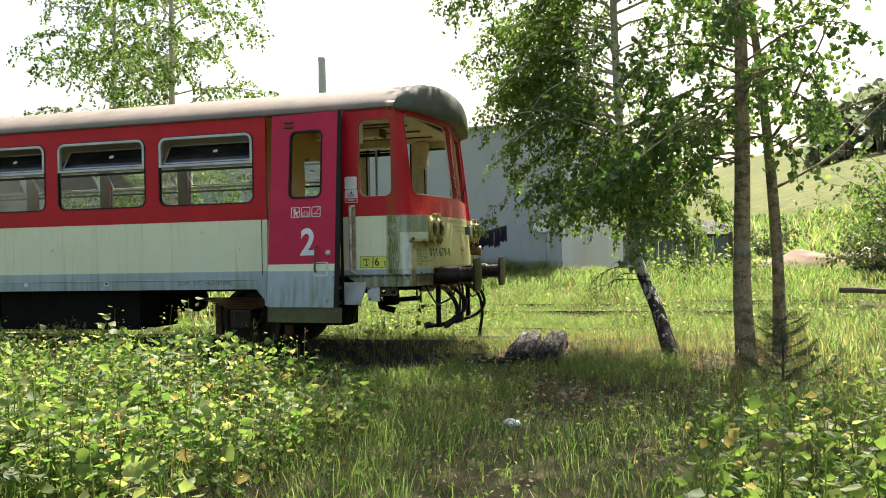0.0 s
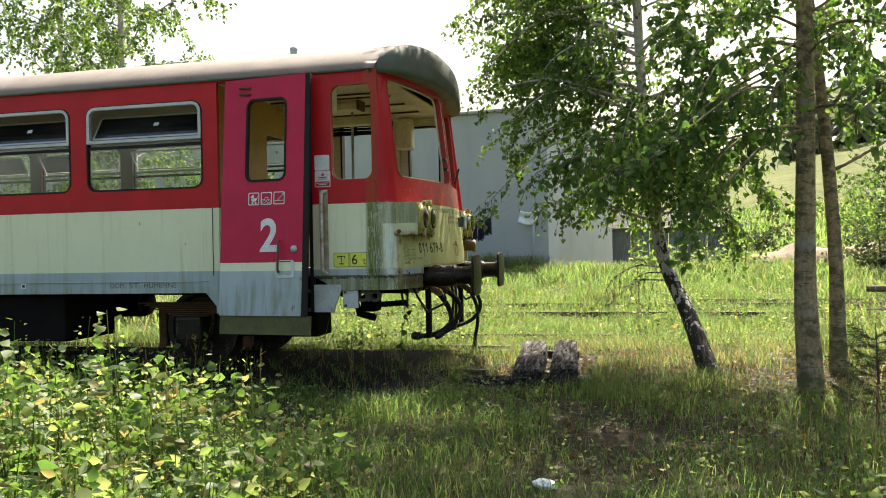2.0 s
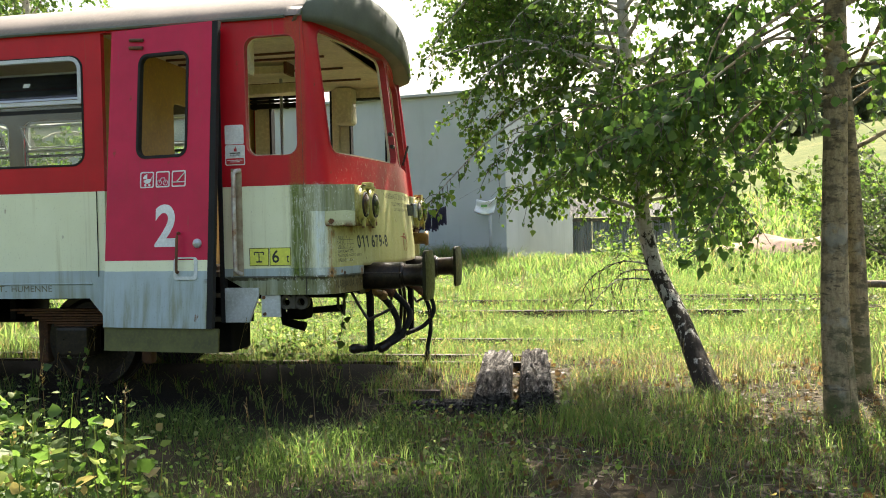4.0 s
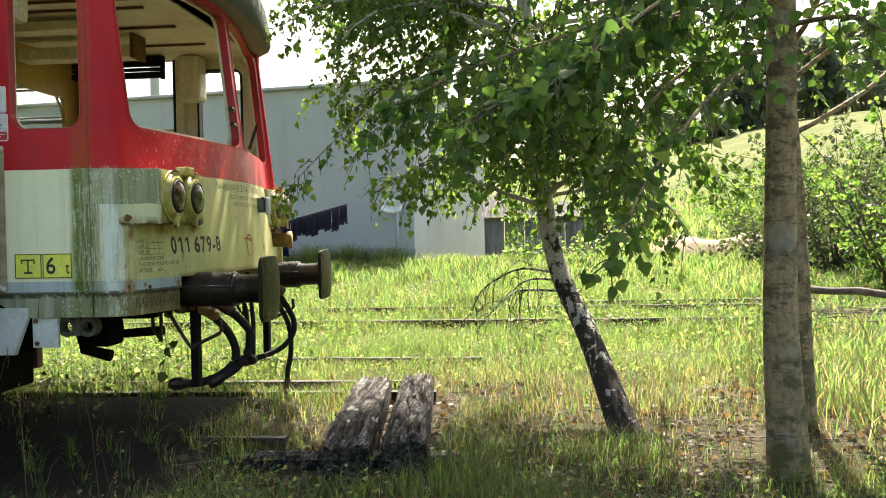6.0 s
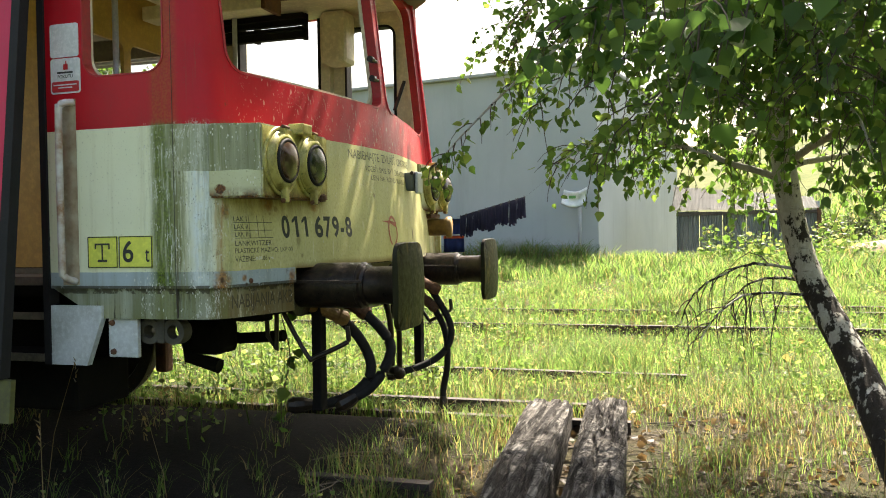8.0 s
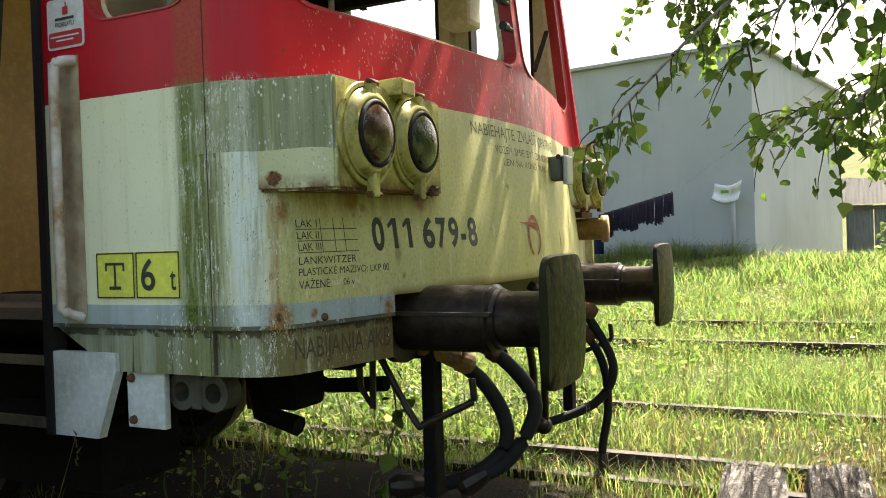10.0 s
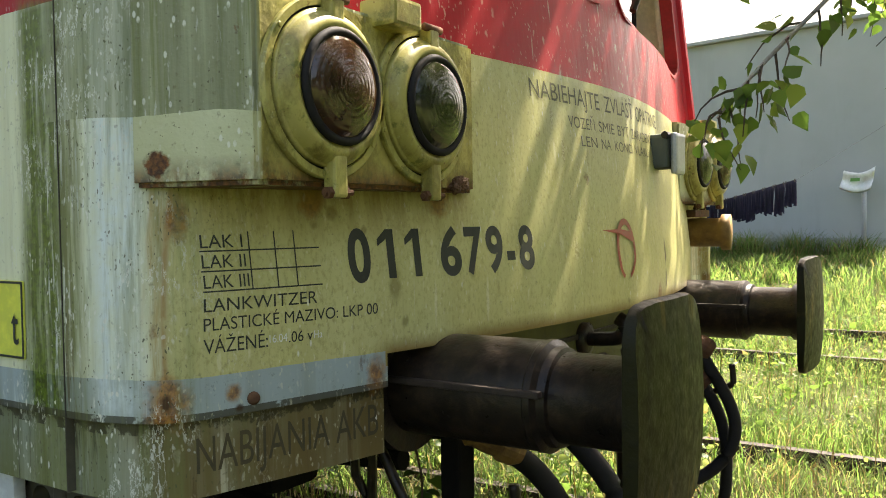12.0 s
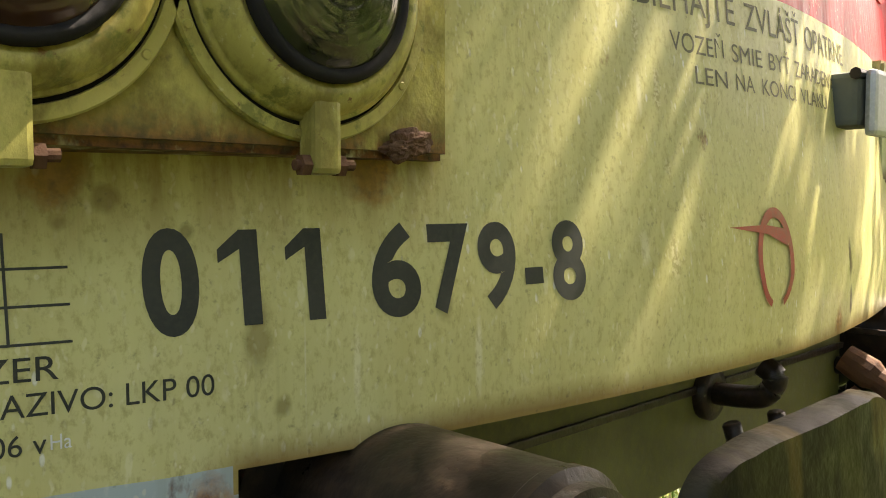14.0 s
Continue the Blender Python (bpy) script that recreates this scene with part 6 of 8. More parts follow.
def build_side_details():
    # handrail in its recess beside the door
    part("recess", sheet([(-1.322, 1.09), (-1.236, 1.09), (-1.236, 1.90), (-1.322, 1.90)], [], lambda u, v, d: near_side(u, v, d - 0.003), 0.002), M_RECESS, carriage, "brown-stained handrail recess")
    bm = nb()
    pipe(bm, smooth_pts([(-1.25, -YS + 0.0, 1.885), (-1.27, -YS - 0.05, 1.87), (-1.28, -YS - 0.055, 1.80), (-1.28, -YS - 0.055, 1.20), (-1.275, -YS - 0.05, 1.13), (-1.255, -YS + 0.0, 1.105)], 5), 0.016, 10)
    part("handrail", bm, M_HANDRAIL, carriage, "weathered grey handrail, rusty at its foot", True)
    # notices on the post
    def notice(x0, x1, z0, z1, mat, name, lab):
        return part(name, sheet(rounded(x0, x1, z0, z1, 0.012, 3), [], lambda u, v, d: near_side(u, v, d - 0.004), 0.003), mat, carriage, lab)
    notice(-1.362, -1.212, 2.083, 2.228, M_WHITE, "blank_notice", "blank white sticker")
    n = notice(-1.362, -1.205, 1.925, 2.078, M_WHITE, "warning_notice", "white warning sticker with a red foot")
    off = lambda u, v, d: near_side(u, v, d - 0.0052)
    flush = lambda u, v, d: near_side(u, v, d - 0.001)
    part("red_foot", sheet(rounded(-1.355, -1.212, 1.932, 1.978, 0.008, 3), [], off, 0.001), M_STICKR, n)
    part("notice_word", lettering("POKUTU", off, -1.323, -1.243, 1.992, 2.006, 0.01), M_INK, n)
    part("notice_bars", bars(off, [(-1.325, -1.242, 2.012, 2.020)]), M_INK, n)
    part("notice_hand", bars(off, [(-1.292, -1.268, 2.028, 2.052), (-1.280, -1.274, 2.05, 2.066)]), M_STICKR, n)
    part("small_print", bars(lambda u, v, d: near_side(u, v, d - 0.0068), [(-1.345, -1.222, 1.960, 1.965), (-1.32, -1.245, 1.948, 1.953)]), M_WHITE, n)
    # yellow axle-load signs
    for x0, x1 in ((-1.188, -1.033), (-1.027, -0.858)):
        y = part("load_sign", sheet(rounded(x0, x1, 1.164, 1.300, 0.004, 3), [], lambda u, v, d: near_side(u, v, d - 0.004), 0.003), M_YEL, carriage, "yellow axle load sign")
        part("border", sheet(rounded(x0 + 0.001, x1 - 0.001, 1.165, 1.299, 0.003, 3), [rounded(x0 + 0.005, x1 - 0.005, 1.169, 1.295, 0.003, 3)], lambda u, v, d: near_side(u, v, d - 0.0055), 0.001), M_INK, y)
        if x0 < -1.1:
            part("beam_symbol", bars(off, [(-1.150, -1.072, 1.262, 1.270), (-1.150, -1.143, 1.245, 1.262), (-1.079, -1.072, 1.245, 1.262), (-1.115, -1.107, 1.20, 1.262), (-1.135, -1.087, 1.190, 1.200)]), M_INK, y)
        else:
            part("load_figure", lettering("6", off, -1.006, -0.952, 1.190, 1.280, 0.012), M_INK, y)
            part("load_unit", lettering("t", off, -0.894, -0.872, 1.19, 1.258, 0.006), M_INK, y)
    # home station on the sill, with the square mark
    words("station_lettering", "DOM. ST. HUMENNÉ", flush, -3.60, -2.85, 0.985, 1.035, M_INKF, carriage)
    part("square_mark", bars(off, [(-4.66, -4.60, 0.985, 1.045)]), M_WHITE, carriage)
    part("square_mark_dot", bars(lambda u, v, d: near_side(u, v, d - 0.0068), [(-4.645, -4.615, 1.0, 1.03)]), M_INK, carriage)
    part("square_mark", bars(off, [(-5.89, -5.83, 0.985, 1.045)]), M_WHITE, carriage)
    bm = nb()
    pipe(bm, [(-7.0, -YS - 0.004, 1.045), (-2.5, -YS - 0.004, 1.045)], 0.006, 4)
    part("sill_bead", bm, M_BODY, carriage)
    # joint of panels ahead of the door
    part("panel_joint", bars(off, [(-2.445, -2.437, 1.10, 1.763)]), M_DARK, carriage)


M_RECESS = worn("brown_stain", (0.44, 0.40, 0.28), (0.26, 0.18, 0.10), (0.17, 0.09, 0.045), 0.7, 0, 22, 7)
M_HANDRAIL = worn("handrail_paint", (0.62, 0.62, 0.58), (0.30, 0.17, 0.09), (0.70, 0.69, 0.64), 0.5, 0.1, 40, 9)
build_side_details()


def build_end_lettering():
    P = lambda y, z, d=0.0: end_at(s_of_y(y), z, d)
    digits = (("0", -1.144, -1.092), ("1", -1.074, -1.030), ("1", -1.005, -0.962), ("6", -0.908, -0.846), ("7", -0.833, -0.775), ("9", -0.763, -0.705), ("-", -0.692, -0.662), ("8", -0.645, -0.586))
    for t, a, b in digits:
        if t == "1":
            bm = nb()
            w, z0, h = b - a, 1.284, 0.095
            for quad in (((0.52, 0), (0.95, 0), (0.95, 1), (0.52, 1)), ((0.02, 0.66), (0.52, 0.80), (0.52, 1.0), (0.02, 0.80))):
                bm.faces.new([bm.verts.new(P(a + w * u, z0 + h * v, -0.0008)) for u, v in quad])
            part("number_figure", bm, M_INK, carriage, "dark figure of the carriage number")
            continue
        part("number_figure", lettering(t, P, a, b, 1.284, 1.379, 0.030), M_INK, carriage, "dark figure of the carriage number")
    rows = ((1.354, "LAK I", -1.425, -1.352), (1.321, "LAK II", -1.425, -1.349), (1.288, "LAK III", -1.425, -1.346), (1.250, "LANKWITZER", -1.427, -1.217))
    for z, t, a, b in rows:
        part("paint_note", lettering(t, P, a, b, z, z + 0.022), M_INK, carriage)
    part("grease_note", lettering("PLASTICKÉ MAZIVO: LKP 00", P, -1.428, -1.082, 1.219, 1.240), M_INK, carriage)
    part("weighing_note", lettering("VÁŽENÉ:", P, -1.429, -1.316, 1.182, 1.206), M_INK, carriage)
    part("weighing_date", lettering("16.04", P, -1.313, -1.279, 1.188, 1.202), M_WHITE, carriage)
    part("weighing_note", lettering(".06 v", P, -1.276, -1.228, 1.185, 1.204), M_INK, carriage)
    part("weighing_mark", lettering("Ha", P, -1.225, -1.208, 1.187, 1.201), M_WHITE, carriage)
    for z in (1.354, 1.321, 1.288):
        part("table_rule", bars(P, [(-1.427, -1.205, z - 0.0065, z - 0.004)]), M_INK, carriage)
    for y in (-1.342, -1.294, -1.256):
        part("table_rule", bars(P, [(y, y + 0.0025, 1.283, 1.380)]), M_INK, carriage)
    words("shunting_warning", "NABIEHAJTE ZVLÁŠŤ OPATRNE", P, -0.53, 0.40, 1.692, 1.738, M_INKF, carriage, "weathered lettering")
    words("train_end_note", "VOZEŇ SMIE BYŤ ZARADENÝ", P, -0.36, 0.30, 1.632, 1.662, M_INKF, carriage)
    words("train_end_note", "LEN NA KONCI VLAKU", P, -0.30, 0.24, 1.586, 1.614, M_INKF, carriage)
    part("charging_note", lettering("NABÍJANIA AKB", lambda y, z, d: P(y, z, d + 0.014), -1.440, -1.075, 0.985, 1.045), M_INKS, carriage)
    # plain red emblem: open oval and a bar across its head
    bm = nb()
    n = 44
    prev = None
    for i in range(n + 1):
        a = radians(-70 + 320 * i / n)
        c, s = math.cos(a), math.sin(a)
        w = 0.0145 + 0.003 * s
        q = [bm.verts.new(P(-0.095 + (0.065 - t) * c, 1.309 + (0.086 - t) * s, -0.0032)) for t in (0, w)]
        if prev:
            bm.faces.new((prev[0], q[0], q[1], prev[1]))
        prev = q
    bm.faces.new([bm.verts.new(P(y, z, -0.004)) for y, z in ((-0.246, 1.364), (-0.13, 1.366), (-0.055, 1.358), (-0.050, 1.328), (-0.12, 1.350))])
    part("emblem", bm, M_INKR, carriage, "plain red oval emblem")


build_end_lettering()

# ---- trees and shrubs ----
LEAF = np.array([(0, 0, 0), (0.30, 0.46, 0.10), (0.68, 0.30, 0.07), (1, 0, -0.03), (0.68, -0.30, 0.07), (0.30, -0.46, 0.10)], float)
LEAF_F = np.array([(0, 1, 2, 3), (0, 3, 4, 5)])


HEART = np.array([(0, 0, 0), (0.07, 0.30, 0.06), (0.34, 0.43, 0.09), (0.70, 0.20, 0.04), (1, 0, -0.05), (0.70, -0.20, 0.04), (0.34, -0.43, 0.09), (0.07, -0.30, 0.06)], float)
HEART_F = np.array([(0, 1, 2, 3), (0, 3, 4, 5), (0, 5, 6, 7)])


def unit(v):
    return v / (np.linalg.norm(v, axis=-1, keepdims=True) + 1e-9)


def leaf_arrays(C, D, size, rng, wide=1.0, shape=LEAF, faces=LEAF_F):
    """Pointed folded leaves at C, tips along D."""
    n = len(C)
    D = unit(D)
    R = unit(rng.normal(size=(n, 3)))
    S = unit(np.cross(D, R))
    N = np.cross(S, D)
    L = shape[None] * np.asarray(size).reshape(-1, 1, 1)
    V = C[:, None] + L[..., :1] * D[:, None] + wide * L[..., 1:2] * S[:, None] + L[..., 2:] * N[:, None]
    F = faces[None] + (np.arange(n) * len(shape))[:, None, None]
    return V.reshape(-1, 3), F.reshape(-1, 4)


class Tree:
    """A tapered trunk with limbs, twigs and single leaves."""

    def __init__(self, seed):
        self.rng = np.random.default_rng(seed)
        self.wood, self.fine, self.C, self.D = Soup(), Soup(), [], []

    def limb(self, start, way, length, r0, droop=0.25, wander=0.16, n=9, leafy=1.0, twig_len=0.42, step=0.11, from_=0.22, gap=0.032):
        rng = self.rng
        p, d = np.array(start, float), unit(np.array(way, float))
        pts = [p.copy()]
        for i in range(n):
            d = unit(d + wander * rng.normal(size=3) * 0.6 + np.array([0, 0, -droop * (i / n)]))
            p = p + d * length / n
            pts.append(p.copy())
        pts = np.array(pts)
        self.wood.tube(pts, np.linspace(r0, max(0.003, r0 * 0.15), n + 1), 6)
        m = int(length * (1 - from_) / step)
        for k in range(m):
            t = from_ + (1 - from_) * (k + rng.random()) / max(1, m)
            i = min(n - 1, int(t * n))
            q = pts[i] + (pts[i + 1] - pts[i]) * (t * n - i)
            along = unit(pts[i + 1] - pts[i])
            side = unit(np.cross(along, rng.normal(size=3)))
            self.twig(q, unit(along * 0.6 + side), twig_len * (0.5 + 0.7 * rng.random()) * (1.15 - 0.5 * t), leafy, gap, droop)
        return pts

    def bough(self, pts, r0, step=0.05, twig_len=0.3, gap=0.03, droop=0.35, from_=0.3, leafy=1.0):
        """A bough along given points."""
        rng = self.rng
        pts = spline(pts, 5)
        n = len(pts) - 1
        self.wood.tube(pts, np.linspace(r0, 0.003, n + 1), 6)
        m = int(np.linalg.norm(np.diff(pts, axis=0), axis=1).sum() * (1 - from_) / step)
        for k in range(m):
            t = from_ + (1 - from_) * (k + rng.random()) / m
            i = min(n - 1, int(t * n))
            q = pts[i] + (pts[i + 1] - pts[i]) * (t * n - i)
            along = unit(pts[i + 1] - pts[i])
            self.twig(q, unit(along * 0.6 + unit(np.cross(along, rng.normal(size=3)))), twig_len * (0.5 + 0.7 * rng.random()), leafy, gap, droop)

    def twig(self, start, way, length, leafy, gap, droop):
        rng = self.rng
        n = 5
        p, d = np.array(start, float), np.array(way, float)
        pts = [p.copy()]
        for i in range(n):
            d = unit(d + 0.16 * rng.normal(size=3) + np.array([0, 0, -droop * 0.9]))
            p = p + d * length / n
            pts.append(p.copy())
        pts = np.array(pts)
        self.fine.tube(pts, np.linspace(0.0045, 0.0015, n + 1), 3)
        m = int(length / gap * leafy)
        if m > 0:
            t = rng.random(m) * n
            i = np.minimum(n - 1, t.astype(int))
            c = pts[i] + (pts[i + 1] - pts[i]) * (t - i)[:, None]
            c = c + 0.022 * rng.normal(size=(m, 3))
            dd = unit(0.5 * (pts[i + 1] - pts[i]) / (length / n) + 0.8 * rng.normal(size=(m, 3)) + np.array([0, 0, -0.75]))
            self.C.append(c)
            self.D.append(dd)

    def make(self, name, label, category, leaf_m, bark_m, size, group="", wide=1.0, near=False):
        t = thing(name, label, category, group)
        w = self.wood.make("trunk", bark_m, True)
        w.parent = t
        if self.fine.n:
            f = self.fine.make("fine_branchwork", M_TWIG)
            f.parent = t
            f["kind"] = "stuff"
        if self.C:
            C, D = np.concatenate(self.C), np.concatenate(self.D)
            V, F = leaf_arrays(C, D, size * (0.65 + 0.6 * self.rng.random(len(C))), self.rng, wide, *((HEART, HEART_F) if near else (LEAF, LEAF_F)))
            o = np_mesh("crown", V, F, leaf_m)
            o.parent = t
            o["kind"] = "stuff"
        return t


def spline(pts, n=6):
    return np.array([tuple(p) for p in smooth_pts(pts, n)])


def build_birch():
    """The leaning birch in front of the carriage."""
    T = Tree(11)
    rng = T.rng
    path = [(2.30, -0.34, -0.05), (2.22, -0.16, 0.17), (2.08, 0.22, 0.60), (1.90, 0.50, 1.02), (1.80, 0.52, 1.46), (1.74, 0.50, 2.1), (1.66, 0.52, 3.0), (1.62, 0.55, 4.2), (1.60, 0.6, 5.6), (1.62, 0.62, 7.2), (1.6, 0.65, 8.8), (1.62, 0.66, 10.2)]
    tr = spline(path, 5)
    h = np.linspace(0, 1, len(tr))
    T.wood.tube(tr, 0.080 * (1 - h) ** 0.8 + 0.012 + 0.022 * np.exp(-np.maximum(0, tr[:, 2]) / 0.25), 14)
    at = lambda z: np.array([np.interp(z, tr[:, 2], tr[:, k]) for k in range(3)])
    g = 0.6
    for k in range(64):
        z = 1.55 + 8.4 * (k / 64) ** 1.1
        g += 2.399
        L = (1.75 - 0.16 * (z - 1.5)) * (0.75 + 0.45 * rng.random())
        up = 0.30 + 0.06 * z
        # unseen upper crown, thickened and widened to shade the path
        if z > 4.3:
            L = min(max(L, 0.9), 0.95 + 0.4 * rng.random()) * (1.35 if math.cos(g) < -0.2 else 1.0)
        T.limb(at(z), (math.cos(g), math.sin(g), up), max(0.5, L), 0.020 + 0.008 * rng.random(), 0.34, n=9, step=0.050, twig_len=0.50, gap=0.037 if z < 4.3 else 0.013)
    # long boughs towards the carriage end, the yard and the camera
    for z, way, L in ((2.55, (-1.0, 0.28, 0.34), 1.9), (2.85, (-1.0, 0.05, 0.36), 2.0), (1.95, (-0.9, -0.25, 0.30), 1.15), (2.7, (-0.8, -0.5, 0.25), 1.8), (2.0, (0.9, -0.3, 0.25), 1.6), (2.6, (1.0, 0.1, 0.25), 1.7), (1.62, (0.7, 0.5, 0.15), 1.25), (1.9, (0.3, -1.0, 0.3), 1.4), (3.2, (-1.0, 0.3, 0.25), 1.9), (3.4, (0.4, -1.0, 0.3), 1.7), (3.0, (-0.6, 0.9, 0.25), 1.7), (2.3, (-0.35, -1.0, 0.28), 1.5), (2.9, (0.8, -0.8, 0.25), 1.7)):
        T.limb(at(z), way, L, 0.024, 0.36, wander=0.13, step=0.045, twig_len=0.5, gap=0.026)
    # boughs hanging over the carriage end
    T.bough([at(2.8), (1.0, 0.38, 2.60), (0.45, 0.28, 2.27), (0.06, 0.06, 1.86), (-0.09, -0.04, 1.66)], 0.015, 0.06, 0.20, 0.032, from_=0.45)
    T.bough([at(2.95), (1.05, 0.75, 2.85), (0.50, 0.95, 2.62), (0.10, 1.1, 2.42)], 0.014, 0.06, 0.22, 0.032)
    # added boughs, placed in the sun's path to shade the end wall
    for k in range(14):
        tip = np.array([rng.uniform(-0.25, 0.30), rng.uniform(0.2, 2.3), rng.uniform(3.4, 4.7)])
        q = at(tip[2] - 1.3 + 1.5 * rng.random())
        mid = q + (tip - q) * rng.uniform(0.35, 0.6) + np.array([0.0, rng.uniform(-0.3, 0.3), rng.uniform(0.05, 0.45)])
        T.bough([q, mid, tip], 0.015, 0.045, 0.45, 0.020, 0.25, 0.25)
    for k in range(4):
        tip = np.array([rng.uniform(-0.35, 0.10), rng.uniform(1.5, 3.0), rng.uniform(3.4, 4.9)])
        q = at(tip[2] - 1.2 + 1.2 * rng.random())
        T.bough([q, q + (tip - q) * 0.5 + np.array([0.1, 0.1, 0.25]), tip], 0.015, 0.05, 0.40, 0.024, 0.25, 0.45)
    # low boughs reaching out over the path
    for k in range(11):
        tip = np.array([rng.uniform(1.0, 2.8), rng.uniform(-1.4, -0.3), rng.uniform(1.75, 2.20)])
        q = at(min(3.3, tip[2] + 0.3 + 0.5 * rng.random()))
        T.bough([q, q + (tip - q) * 0.5 + np.array([0, 0, 0.15]), tip], 0.012, 0.05, 0.40, 0.028, 0.30, 0.25)
    for k in range(11):
        tip = np.array([rng.uniform(0.9, 2.7), rng.uniform(0.0, 1.4), rng.uniform(1.40, 1.95)])
        q = at(tip[2] + 0.35 + 0.4 * rng.random())
        T.bough([q, q + (tip - q) * 0.5 + np.array([0, 0, 0.18]), tip], 0.011, 0.05, 0.34, 0.028, 0.30, 0.30)
    for z, way, L in ((3.3, (-1.0, 0.55, 0.30), 2.3), (3.6, (-1.0, 0.25, 0.35), 2.4), (4.2, (-1.0, 0.1, 0.35), 2.3), (4.4, (0.9, 0.8, 0.4), 2.0), (4.0, (-1.0, 0.4, 0.2), 2.3)):
        T.limb(at(z), way, L, 0.026, 0.30, wander=0.13, step=0.05, twig_len=0.5, gap=0.024)
    # bare drooping twigs low on the stem
    for z, way, L in ((1.05, (-1, -0.2, 0.10), 0.85), (0.98, (-0.8, 0.3, 0.3), 0.6), (0.9, (-0.9, -0.35, 0.0), 0.8)):
        T.limb(at(z), way, L, 0.011, 0.5, wander=0.2, leafy=0.12, step=0.05, twig_len=0.42, gap=0.05)
    # unseen high limbs above the cab roof, added to shade the ground ahead
    for k in range(15):
        z = 4.7 + 2.9 * k / 14
        T.limb(at(z), (-1.0, rng.uniform(-0.45, 0.15), 0.30), rng.uniform(1.9, 2.7), 0.022, 0.28, wander=0.12, step=0.06, twig_len=0.5, gap=0.019)
    T.make("birch_tree", "leaning birch with black and white bark and loose leafy boughs", "tree", M_BIRCHLEAF, M_BIRCH, 0.052, near=True)


def build_aspens():
    T = Tree(23)
    rng = T.rng
    tr = spline([(3.05, -1.20, -0.05), (3.03, -1.21, 0.3), (3.012, -1.19, 0.95), (3.045, -1.14, 2.2), (3.06, -1.10, 3.4), (3.05, -1.08, 5.0), (3.05, -1.05, 7.0), (3.1, -1.05, 9.2)], 5)
    T.wood.tube(tr, np.maximum(0.01, (0.076 + 0.044 * np.exp(-np.maximum(0, tr[:, 2]) / 0.9)) * np.minimum(1, (9.6 - tr[:, 2]) / 7.0)), 16)
    at = lambda z: np.array([np.interp(z, tr[:, 2], tr[:, k]) for k in range(3)])
    for z, way, L in ((2.30, (-0.9, -0.75, 0.12), 1.55), (2.55, (-1.0, -0.2, 0.2), 1.6), (2.75, (-0.5, -1.0, 0.2), 1.4), (2.2, (-0.9, 0.35, 0.25), 1.3), (3.0, (-0.8, -0.7, 0.3), 1.7), (3.1, (0.9, -0.4, 0.4), 1.4), (3.4, (-1.0, 0.2, 0.3), 1.7), (3.6, (0.1, -1.0, 0.35), 1.6), (2.9, (0.7, 0.8, 0.3), 1.2), (2.45, (0.8, -0.7, 0.2), 0.9)):
        T.limb(at(z), way, L, 0.018, 0.42, step=0.06, twig_len=0.44, gap=0.034)
    g = 0.3
    for k in range(14):
        z = 2.8 + 1.7 * k / 14
        g += 2.399
        T.limb(at(z), (math.cos(g), math.sin(g), 0.35), 0.9 + 0.7 * rng.random(), 0.015, 0.38, step=0.065, twig_len=0.44, gap=0.030)
    # leafy bough hanging low towards the path
    T.bough([at(2.3), (2.62, -1.75, 2.10), (2.15, -2.45, 1.62), (1.92, -2.72, 1.22)], 0.014, 0.055, 0.18, 0.036, 0.4, 0.45)
    T.bough([at(2.6), (2.5, -1.9, 2.55), (1.95, -2.35, 2.15), (1.65, -2.5, 1.9)], 0.014, 0.05, 0.24, 0.034, 0.35, 0.35)
    T.bough([at(2.9), (2.3, -1.7, 2.50), (1.75, -2.1, 2.08), (1.35, -2.35, 1.84)], 0.013, 0.05, 0.26, 0.030, 0.35, 0.35)
    T.bough([at(2.7), (2.3, -1.9, 2.35), (1.62, -2.5, 1.92)], 0.012, 0.05, 0.26, 0.030, 0.35, 0.35)
    T.bough([at(3.0), (2.2, -1.3, 2.55), (1.3, -1.6, 2.20), (0.98, -1.7, 2.0)], 0.013, 0.05, 0.28, 0.028, 0.35, 0.35)
    T.bough([at(3.1), (2.4, -1.9, 2.6), (1.95, -2.2, 2.2), (1.75, -2.3, 2.0)], 0.013, 0.05, 0.28, 0.028, 0.35, 0.35)
    g = 1.0
    for k in range(24):
        z = 4.4 + 4.5 * k / 24
        g += 2.399
        T.limb(at(z), (math.cos(g), math.sin(g), 0.5), (2.5 - 0.25 * (z - 3.5)) * (0.75 + 0.4 * rng.random()), 0.022, 0.25, step=0.085, twig_len=0.50, gap=0.040)
    T.make("aspen_tree", "slim grey-barked tree with round leaves and moss at its foot", "tree", M_ASPENLEAF, M_ASPEN, 0.064, "slim grey trees", 1.15, True)

    T = Tree(29)
    rng = T.rng
    tr = spline([(3.50, -0.02, -0.05), (3.50, 0.0, 0.4), (3.50, 0.05, 1.2), (3.44, 0.1, 2.4), (3.36, 0.15, 3.4), (3.24, 0.2, 4.6), (3.1, 0.3, 6.5), (3.0, 0.35, 8.6)], 5)
    h = np.linspace(0, 1, len(tr))
    T.wood.tube(tr, np.maximum(0.008, (0.062 + 0.035 * np.exp(-np.maximum(0, tr[:, 2]) / 0.6)) * np.minimum(1, (9.0 - tr[:, 2]) / 7.0)), 14)
    at = lambda z: np.array([np.interp(z, tr[:, 2], tr[:, k]) for k in range(3)])
    g = 2.0
    for k in range(22):
        z = 4.5 + 3.9 * k / 22
        g += 2.399
